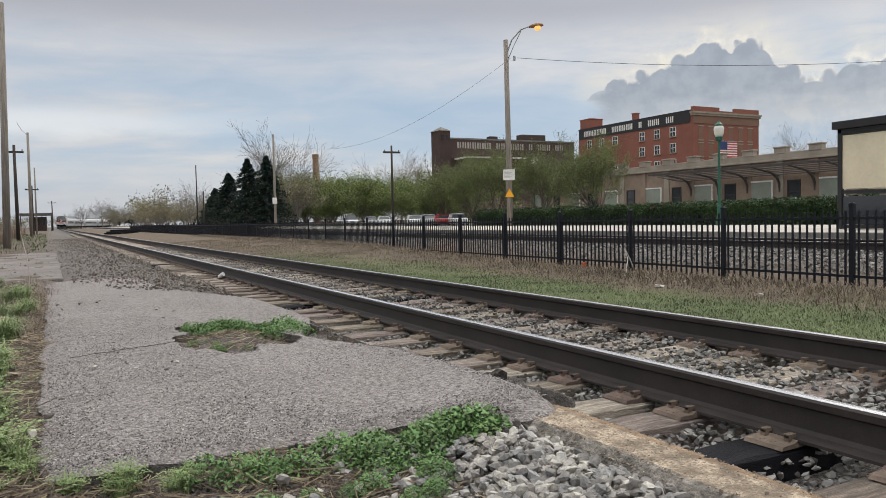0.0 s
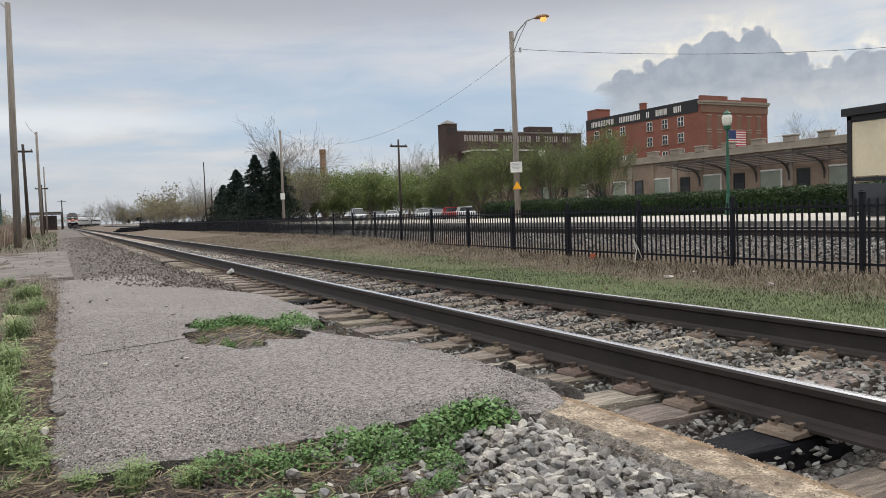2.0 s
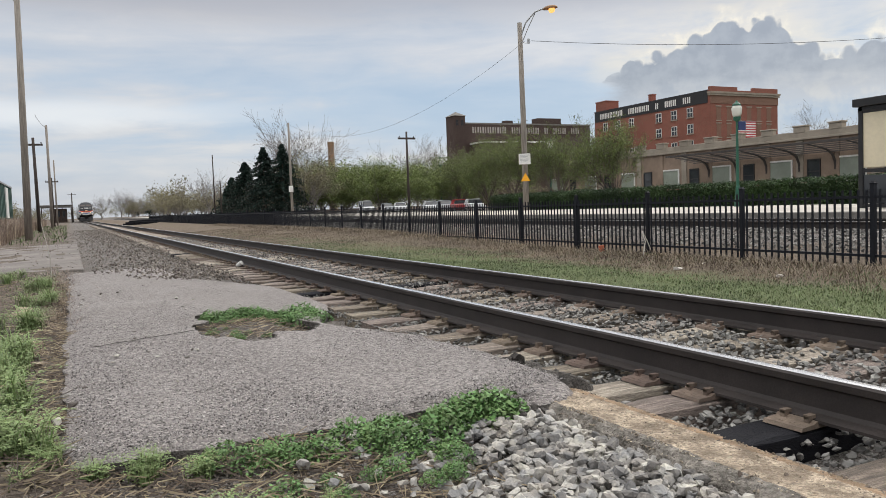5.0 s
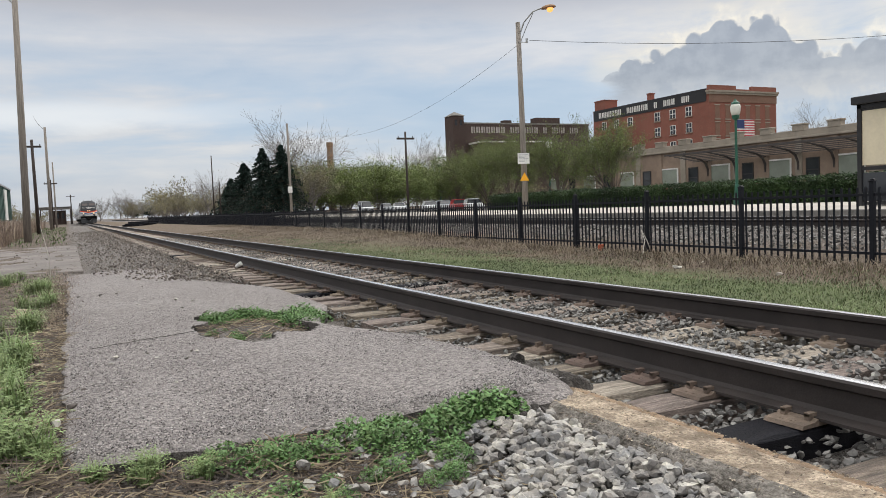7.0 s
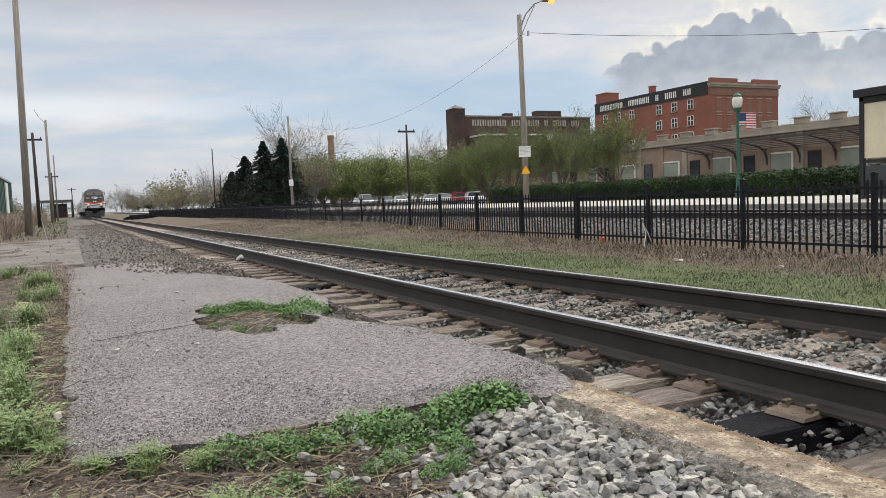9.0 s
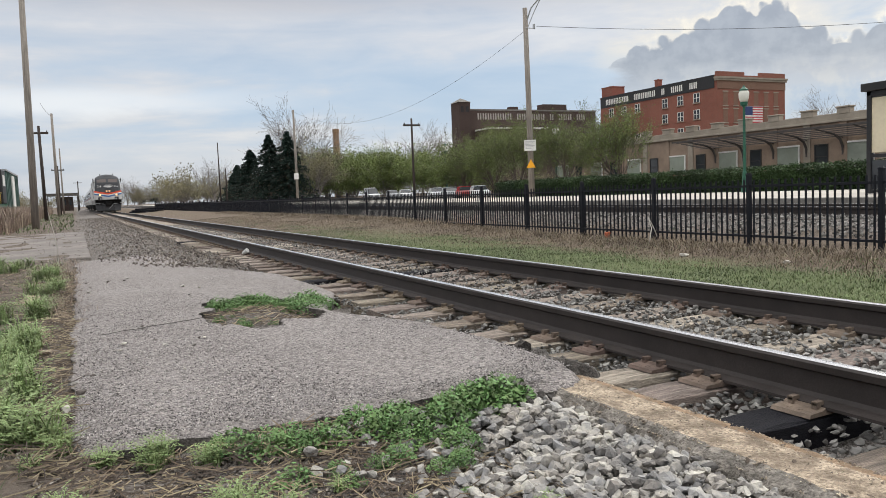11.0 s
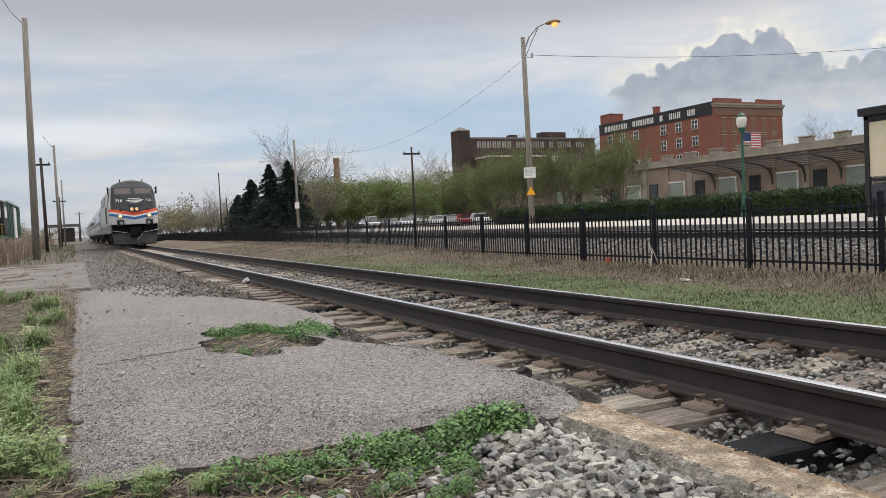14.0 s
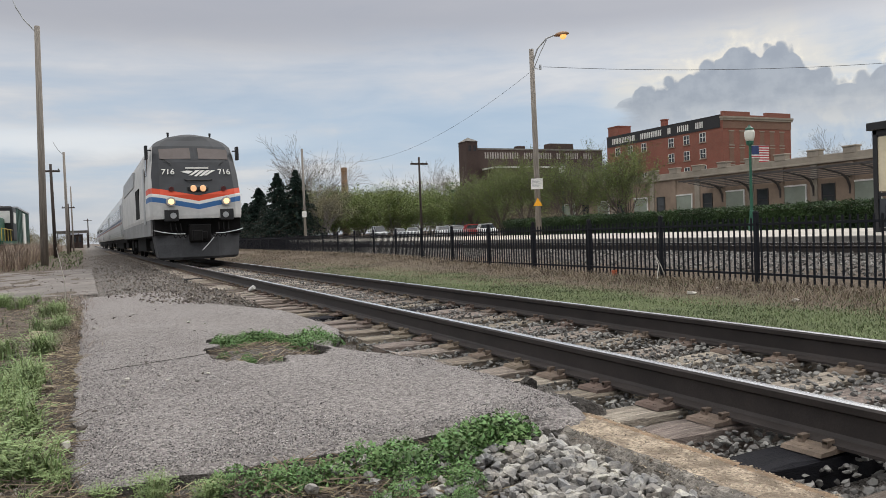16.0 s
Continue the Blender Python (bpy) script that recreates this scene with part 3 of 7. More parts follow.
def ballast():
    # between and beside the ties
    x, y = strewn(40000, (-0.52, 2.25), (0.9, 36), 1.8)
    inner = (x > 0.1) & (x < 1.42)
    keep = inner | (rng.random(len(x)) < np.where(x < 0, 0.75, 0.8))
    x, y, inner = x[keep], y[keep], inner[keep]
    lift = np.where(inner, rng.uniform(0.065, 0.145, len(x)), np.where(x < 0, rng.uniform(0.035, 0.098, len(x)), rng.uniform(0.045, 0.115, len(x))))
    P = on_ground(x, y, lift)
    s = rng.uniform(0.012, 0.027, len(x)) * (1 + 0.012 * y)
    bx, by = rng.uniform(-0.52, 2.25, 5000), rng.uniform(-3.6, 1.0, 5000)
    P = np.concatenate([P, on_ground(bx, by, rng.uniform(0.05, 0.125, 5000))])
    s = np.concatenate([s, rng.uniform(0.015, 0.031, 5000)])
    ex, ey = strewn(7000, (-0.6, 0.0), (3.9, 34), 1.5)
    P = np.concatenate([P, on_ground(ex, ey, rng.uniform(0.05, 0.108, len(ex)))])
    s = np.concatenate([s, rng.uniform(0.009, 0.021, len(ex)) * (1 + 0.015 * ey)])
    near = P[:, 1] < 7.5
    V, F = stones(P[near], s[near])
    V2, F2 = stones(P[~near], s[~near], PEBBLES)
    V, F = np.concatenate([V, V2]), np.concatenate([F, F2 + len(V)])
    scatter("track_ballast", M_STONE_MID, V, F, "grey broken-stone ballast between the wooden ties", "gravel")
    x, y = strewn(5000, (1.75, 2.95), (2.0, 30), 1.8)
    P = on_ground(x, y, rng.uniform(0.0, 0.04, len(x)))
    V, F = stones(P, rng.uniform(0.016, 0.034, len(x)) * (1 + 0.02 * y), PEBBLES)
    scatter("shoulder_ballast", M_STONE_DK, V, F, "dusty brown ballast along the rail's shoulder", "gravel")
    # broad spill over the paving further along the line
    x, y = strewn(21000, (-4.6, -0.2), (10.4, 70), 1.8)
    edge = -1.55 + 0.45 * np.sin(y * 1.3) + (13.2 - y) * 0.28
    ok = (x > np.where(y < 14.5, edge, -4.6)) & ((x < -0.62) | (y > 21)) & (rng.random(len(x)) < np.clip(0.35 + (x + 2.2) * 0.6, np.where(y > 16, 0.1, 0.04), 1))
    x, y = x[ok], y[ok]
    z = np.where(y < 15.5, -0.165, -0.23) + rng.uniform(-0.01, 0.03, len(x))
    V, F = stones(np.stack([x, y, z], 1), rng.uniform(0.014, 0.036, len(x)) * (1 + 0.006 * y), PEBBLES)
    scatter("spilled_ballast", M_STONE_DK, V, F, "brown-grey ballast stones spilled over the old paving", "gravel")
    # heap in front of the paving's broken edge
    x, y = strewn(13000, (-2.2, -0.82), (-0.5, 3.95), 1.0)
    d = (x + 2.2) / 1.1
    ok = rng.random(len(x)) < np.clip(d * 1.5 - 0.25 + 0.3 * np.sin(y * 5), 0.02, 1)
    x, y = x[ok], y[ok]
    P = on_ground(x, y, rng.uniform(-0.01, 0.05, len(x)) + 0.03 * np.clip((x + 1.7), 0, 0.7))
    V, F = stones(P, rng.uniform(0.014, 0.04, len(x)))
    scatter("loose_gravel", M_STONE, V, F, "light grey broken stone heaped beside the concrete kerb", "gravel")
    # second track, beyond the fence
    x, y = strewn(7000, (8.4, 10.75), (4, 42), 1.3)
    P = on_ground(x, y, rng.uniform(0.0, 0.05, len(x)))
    V, F = stones(P, rng.uniform(0.03, 0.06, len(x)), PEBBLES)
    scatter("far_track_ballast", M_STONE_MID, V, F, "grey ballast of the second track behind the fence", "gravel")


ballast()


# ---- paving and kerb ----
def build_paving():
    """Old asphalt platform: broken edges, a weedy hole and a long crack."""
    xl, y0, y1 = -2.88, 4.1, 15.6
    nu, nv = 84, 250
    rowsv = [(j / nv) ** 1.35 for j in range(nv + 1)]

    def right(y):
        r = -0.45 - 0.33 * ease((4.35 - y) / 0.5)
        r -= 0.42 * math.exp(-((y - 7.1) / 0.75) ** 2)
        r -= 0.85 * ease((y - 10.0) / 3.5)
        return r + 0.045 * noise.noise((y * 3.1, 4, 0)) + 0.02 * noise.noise((y * 11, 9, 0))

    def hole(x, y):
        return ((x + 1.44) / 0.46) ** 2 + ((y - 7.35) / 0.92) ** 2 + 0.7 * noise.noise((x * 4, y * 2.4, 2)) < 0.95

    bm = bmesh.new()
    grid = []
    for v in rowsv:
        row = []
        for i in range(nu + 1):
            u = i / nu
            yb = y0 + (y1 - y0) * v
            x = lerp(xl + 0.07 * noise.noise((yb * 1.3, 1, 0)) + 0.04 * noise.noise((yb * 5, 1, 0)), right(yb), u)
            f = math.exp(-(yb - y0) / 0.4)
            y = yb + f * (-0.24 * ease((x + 1.25) / 0.5) + 0.05 * noise.noise((x * 5, 0, 3)) + 0.03 * noise.noise((x * 17, 0, 5)))
            rim = min((x - xl) * 0.5, right(yb) - x, (yb - y0) * 0.8)
            z = -0.172 + 0.012 * noise.noise((x * 1.3, y * 0.7, 0)) - 0.035 * math.exp(-max(rim, 0) / 0.05) - 0.01 * math.exp(-max(rim, 0) / 0.25)
            z += 0.005 * noise.noise((x * 40, y * 40, 0)) if y < 9 else 0
            z += 0.03 * ease((x + 1.1) / 0.6) * math.exp(-((y - 4.6) / 0.9) ** 2)
            # the crack runs across from the hole to the verge
            cy = 6.75 + 0.05 * (x + 1.8) + 0.10 * noise.noise((x * 3.0, 7, 0))
            if x < -1.75 and abs(y - cy) < 0.03 * (1.25 + x * 0.1):
                z -= 0.02
            row.append(bm.verts.new((x, y, z)))
        grid.append(row)
    for a, b in zip(grid, grid[1:]):
        for i in range(nu):
            c = (a[i].co + b[i + 1].co) / 2
            if not hole(c.x, c.y):
                bm.faces.new((a[i], a[i + 1], b[i + 1], b[i]))
    bmesh.ops.delete(bm, geom=[v for v in bm.verts if not v.link_faces], context="VERTS")
    rim = [e for e in bm.edges if len(e.link_faces) == 1]
    low = bmesh.ops.extrude_edge_only(bm, edges=rim)["geom"]
    for v in (g for g in low if isinstance(g, bmesh.types.BMVert)):
        k = noise.noise(v.co * 9)
        v.co += Vector((0.03 * k, 0.03 + 0.03 * noise.noise(v.co * 7 + Vector((3, 0, 0))), -0.14))
    bmesh.ops.recalc_face_normals(bm, faces=bm.faces[:])
    for f in bm.faces:
        f.normal_update()
        if abs(f.normal.z) < 0.6:
            f.material_index = 1
    ob = link("pavement", bm, [M_ASPHALT, M_BROKEN], smooth=True)
    tagged(ob, "worn grey asphalt paving with crumbling edges and a weedy hole", "pavement", "", "structure")


def build_kerb():
    """A worn concrete edge beam: pitted top, spalled outer face."""
    sec = [(-0.455, -0.42), (-0.455, -0.225), (-0.47, -0.208)] + [(-0.50 - 0.02 * k, -0.204) for k in range(12)] + [(-0.745, -0.214), (-0.765, -0.235), (-0.78, -0.26), (-0.79, -0.29), (-0.80, -0.33), (-0.80, -0.42)]
    bm = bmesh.new()
    rings = []
    for j in range(421):
        y = -1.2 + (4.1 + 1.2) * j / 420
        ring = []
        for i, (x, z) in enumerate(sec):
            p = Vector((x, y, z))
            outer = ease((-0.66 - x) / 0.1)
            pit = noise.noise(p * 38) * 0.004 + noise.noise(p * 90) * 0.0025
            bite = noise.noise((y * 4.0, 3, z * 6)) * 0.03 + noise.noise((y * 13, 5, z * 14)) * 0.022 + noise.noise((y * 34, 5, z * 34)) * 0.01
            gone = max(0.0, noise.noise((y * 2.3, 11, 0)) - 0.12) * 0.10
            ring.append(bm.verts.new((x + outer * (bite + gone), y, z + (pit if z > -0.3 else 0) - outer * max(0, bite) * 0.4)))
        rings.append(ring)
    for a, b in zip(rings, rings[1:]):
        for k in range(len(sec) - 1):
            f = bm.faces.new((a[k], a[k + 1], b[k + 1], b[k]))
            f.material_index = 1 if k >= 14 else (2 if k <= 3 else 0)
    bm.faces.new(rings[0])
    bm.faces.new(rings[-1][::-1])
    bmesh.ops.recalc_face_normals(bm, faces=bm.faces[:])
    ob = link("kerb", bm, [M_KERB, M_KERB_SIDE, material("kerb_rust_stain", (0.28, 0.195, 0.125), 0.92, 0, 0.4, 9, 90, 0.9, depth=0.01)])
    tagged(ob, "crumbling tan concrete kerb beside the tie ends", "kerb", "", "structure")


build_paving()
build_kerb()
lr = random.Random(77)
for k in range(34):
    if k < 20:
        x, y, z, s = lr.uniform(-0.52, -0.38), lr.uniform(4.0, 4.75), lr.uniform(-0.24, -0.185), lr.uniform(0.045, 0.095)
    else:
        x, y, z, s = lr.uniform(-1.0, -0.62), lr.uniform(3.76, 3.92), lr.uniform(-0.28, -0.215), lr.uniform(0.03, 0.065)
    V, F = stones(np.array([[0.0, 0, 0]]), np.array([s]))
    o = scatter("asphalt_lump", M_BROKEN, V, F, "broken dark lump of old asphalt at the paving's edge", "rubble", kind="thing")
    o.location = (x, y, z)

for x, y, z, s, sq in ((-0.50, 4.33, -0.205, 0.15, (1.0, 1.1, 0.55)), (-0.66, 4.0, -0.23, 0.15, (1.3, 0.8, 0.6)), (-0.52, 4.12, -0.235, 0.08, (1, 1, 0.7)), (-0.86, 3.9, -0.25, 0.1, (1.3, 0.8, 0.6))):
    V, F = stones(np.array([[0.0, 0, 0]]), np.array([s]))
    o = scatter("asphalt_lump", M_BROKEN, V * np.array(sq), F, "broken dark slab of old asphalt at the paving's corner", "rubble", kind="thing")
    o.location = (x, y, z)


def paving_grit():
    """Worn stone chips standing proud of the old asphalt."""
    n = 46000
    y = 3.95 + 7.5 * rng.random(n) ** 1.8
    x = rng.uniform(-2.84, -0.52, n)
    ok = (rng.random(n) < np.clip((11.5 - y) / 5.0, 0, 1)) & ~((((x + 1.44) / 0.50) ** 2 + ((y - 7.35) / 1.0) ** 2 < 1.1) | ((x > -1.05) & (y > 6.3)) | ((y < 4.12) & (x < -1.2)) | ((y < 4.05) & (x > -0.75)))
    x, y = x[ok], y[ok]
    near = 0.03 * np.clip((x + 1.1) / 0.6, 0, 1) * np.exp(-((y - 4.6) / 0.9) ** 2)
    V, F = stones(np.stack([x, y, -0.1735 + near + rng.uniform(-0.003, 0.002, len(x))], 1), rng.uniform(0.003, 0.0075, len(x)), PEBBLES)
    scatter("asphalt_grit", M_AGGREGATE, V, F, "worn stone chips in the old asphalt's surface", "gravel")
    bm = bmesh.new()
    prev = None
    for i in range(61):
        f = i / 60
        x = lerp(-2.7, -1.74, f)
        y = lerp(6.85, 7.25, f) + 0.07 * noise.noise((x * 5, 7, 0)) + 0.025 * noise.noise((x * 21, 3, 0))
        wd = 0.012 * (0.3 + abs(noise.noise((x * 9, 1, 0)))) * math.sin(math.pi * min(1, f * 0.9 + 0.1)) + 0.003
        cur = [bm.verts.new((x, y - wd, -0.163)), bm.verts.new((x, y, -0.1665)), bm.verts.new((x, y + wd * 1.2, -0.163))]
        if prev:
            for q in (0, 1):
                bm.faces.new((prev[q], cur[q], cur[q + 1], prev[q + 1]))
        prev = cur
    tagged(link("paving_crack", bm, M_BROKEN), "long dark crack across the old asphalt", "crack", "", "structure")


paving_grit()


def kerb_grit():
    """Exposed pebbles in the kerb's weathered top and spalled side."""
    n = 7000
    x, y = rng.uniform(-0.77, -0.465, n), rng.uniform(0.2, 4.08, n)
    z = np.where(x < -0.74, -0.232, -0.207) + rng.uniform(-0.003, 0.002, n)
    V, F = stones(np.stack([x, y, z], 1), rng.uniform(0.003, 0.009, n) * np.where(rng.random(n) < 0.06, 1.8, 1.0), PEBBLES)
    scatter("kerb_pebbles", material("kerb_pebble", (0.33, 0.265, 0.20), 0.9, 0, 0.3, 9, 60, 0.2, (0.36, 0.31, 0.25), island=0.6), V, F, "tan pebbles exposed in the kerb's worn concrete", "gravel")


kerb_grit()

# crossing slab further along
bm = boxes((-9.0, -2.6, 17.2, 34.0, -0.32, -0.216), bevel=0.02)
tagged(link("pavement_slab", bm, material("crossing_concrete", (0.185, 0.165, 0.152), 0.9, 0, 0.32, 0.7, 20, 0.4)), "pale worn concrete crossing slab by the track", "pavement", "", "structure")

# ---- second track and platform ----
M_SOIL_DARK = material("oily_ballast", (0.075, 0.062, 0.053), 0.95, 0, 0.35, 5, 50, 0.8)
track_b = thing("railway_track", pose(0, 0, 0), "second track beyond the fence, rusty rails on stone ballast", "railway track", "", "structure")
for x0 in (10.9, 12.41):
    prof = [(u, v + 0.165) for u, v in RAIL]
    part("rail", sweep(prof, line(x0), RAIL_MATS), [M_STEEL_SIDE, M_STEEL_TOP], track_b)
part("ballast_bed", sweep([(-2.6, -0.3), (-1.75, -0.03), (1.75, -0.03), (2.1, -0.3)], line(11.65)), M_SOIL_DARK, track_b)
# track-facing side and lip take the dark copy, so their shade is painted
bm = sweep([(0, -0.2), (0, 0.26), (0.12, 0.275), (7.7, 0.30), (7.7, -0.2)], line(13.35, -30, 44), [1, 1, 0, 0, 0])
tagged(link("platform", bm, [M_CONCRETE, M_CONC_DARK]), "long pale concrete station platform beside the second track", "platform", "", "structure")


# ---- fence ----
def build_fence():
    fence = thing("fence", pose(0, 0, 0), "black steel picket fence between the two tracks", "fence")
    X, PITCH = 7.82, 2.42
    post_bm = bmesh.new()
    box(post_bm, -0.035, 0.035, -0.035, 0.035, -0.12, 1.24, 0.004)
    box(post_bm, -0.042, 0.042, -0.042, 0.042, 1.24, 1.265, 0.006)
    box(post_bm, -0.03, 0.03, -0.03, 0.03, 1.265, 1.285, 0.008)
    mp, mr, mk = bpy.data.meshes.new("post"), bpy.data.meshes.new("rail"), bpy.data.meshes.new("picket")
    for bm, me in ((post_bm, mp), (boxes((-0.018, 0.018, 0.0, PITCH, -0.02, 0.02)), mr), (boxes((-0.0125, 0.0125, -0.0125, 0.0125, 0.02, 1.14)), mk)):
        bm.to_mesh(me)
        bm.free()
        me.materials.append(M_FENCE)
    far = bmesh.new()
    y = 7.963 - 4 * PITCH
    while y < 121:
        top = 0.895
        z0 = top - 1.285
        if y < 42:
            share("post", mp, fence, pose(X, y, z0))
            for zz in (0.12, 0.99):
                share("rail", mr, fence, pose(X, y, z0 + zz + 0.06))
        else:
            box(far, X - 0.04, X + 0.04, y - 0.04, y + 0.04, z0 - 0.1, top)
            for zz in (0.18, 1.05):
                box(far, X - 0.018, X + 0.018, y, y + PITCH, z0 + zz - 0.02, z0 + zz + 0.02)
        for k in range(18):
            yy = y + 0.04 + (k + 0.5) * (PITCH - 0.08) / 18
            if y < 36:
                share("picket", mk, fence, pose(X, yy, z0 + 0.02))
            else:
                box(far, X - 0.0125, X + 0.0125, yy - 0.0125, yy + 0.0125, z0 + 0.02, z0 + 1.15)
        y += PITCH
    tagged(part("picket_run", far, M_FENCE, fence), "", "", "", "stuff")


build_fence()


# ---- platform furniture ----
def build_shelter():
    s = thing("platform_shelter", pose(15.75, 9.6, 0.29), "black steel waiting shelter with cream panels on the platform", "shelter")
    W, L, Ht = 2.2, 4.0, 2.62
    for x in (0.0, W):
        for y in (0.0, L / 2, L):
            part("post", boxes((x - 0.06, x + 0.06, y - 0.06, y + 0.06, 0, Ht), bevel=0.006), M_BLACK, s)
    bm = boxes((-0.06, W + 0.06, -0.06, L + 0.06, Ht - 0.12, Ht), (-0.16, W + 0.16, -0.16, L + 0.16, Ht, Ht + 0.2), bevel=0.012)
    part("roof", bm, M_BLACK, s, "flat black roof with a deep fascia")
    for z0, z1, m, nm in ((0.12, 0.85, M_DARKGLASS, "glass_pane"), (1.05, 2.45, M_CREAM, "cream_panel")):
        for y in (0.06, L / 2 + 0.06):
            part(nm, boxes((-0.02, 0.0, y, y + L / 2 - 0.12, z0, z1)), m, s)
        for x in (0.06, W / 2 + 0.03):
            part(nm, boxes((x, x + W / 2 - 0.1, L - 0.01, L + 0.01, z0, z1)), m, s)
    for z in (0.06, 0.97, 2.5):
        part("crossbar", boxes((-0.04, 0.02, 0.06, L - 0.06, z - 0.04, z + 0.04)), M_BLACK, s)
        part("crossbar", boxes((0.06, W - 0.06, L - 0.03, L + 0.03, z - 0.04, z + 0.04)), M_BLACK, s)


build_shelter()


def green_lamp(m):
    """A short ornamental platform lamp with a globe."""
    s = thing("platform_lamp", m, "green iron lamp post with a pale glass lantern", "street lamp", "platform lamps")
    bm = bmesh.new()
    tube(bm, [(0, 0, 0), (0, 0, 0.25), (0, 0, 0.3), (0, 0, 0.75), (0, 0, 0.8), (0, 0, 3.25)], [0.14, 0.14, 0.10, 0.08, 0.06, 0.045], 10)
    part("post", bm, M_GREEN_PAINT, s, smooth=False)
    bm = bmesh.new()
    tube(bm, [(0, 0, 3.25), (0, 0, 3.3), (0, 0, 3.42)], [0.06, 0.13, 0.15], 10)
    part("collar", bm, M_GREEN_PAINT, s)
    bm = bmesh.new()
    tube(bm, [(0, 0, 3.42), (0, 0, 3.55), (0, 0, 3.75), (0, 0, 3.85)], [0.13, 0.18, 0.20, 0.15], 12)
    part("lantern", bm, material("lantern_glass", (0.62, 0.62, 0.56), 0.3, 0, 0.05, 3, 20, 0), s, "pale frosted lantern glass", True)
    bm = bmesh.new()
    tube(bm, [(0, 0, 3.85), (0, 0, 3.9), (0, 0, 3.98), (0, 0, 4.05)], [0.17, 0.16, 0.06, 0.02], 10)
    part("finial", bm, M_GREEN_PAINT, s)
    return s


lamp_a = green_lamp(pose(20.3, 21.8, 0.30))
for x, y in ((45.7, 71.2), (45.6, 98.8)):
    m = pose(x, y, 0.0) @ Matrix.Scale(1.93, 4)
    copy_thing(lamp_a, m).matrix_basis = m


def wooden_pole(m, h, label, r=0.15, mat=None, arm=0.0, bracket=False, lean=0.0, rot=0.0):
    s = thing("utility_pole", m @ pose(0, 0, 0, 0, lean, 0), label, "utility pole")
    bm = bmesh.new()
    tube(bm, [(0, 0, -0.3), (0, 0, h * 0.5), (0, 0, h)], [r, r * 0.86, r * 0.7], 10)
    part("pole", bm, mat or M_WOOD_POLE, s, smooth=True)
    if arm:
        part("crossarm", boxes((-arm / 2, arm / 2, -0.06, 0.06, h - 0.62, h - 0.47), bevel=0.01), mat or M_POLE_DARK, s)
        for k in (-0.42, 0.42):
            bm = bmesh.new()
            tube(bm, [(k * arm, 0, h - 0.47), (k * arm, 0, h - 0.35)], [0.03, 0.045], 6)
            part("insulator", bm, M_POLE_DARK, s)
    if bracket:
        bm = bmesh.new()
        tube(bm, [(-0.05, 0, h - 0.3), (-0.55, 0, h + 0.25), (-0.9, 0, h + 0.85), (-1.0, 0, h + 1.15)], [0.035, 0.03, 0.03, 0.02], 6)
        part("bracket", bm, M_GALV, s)
    return s


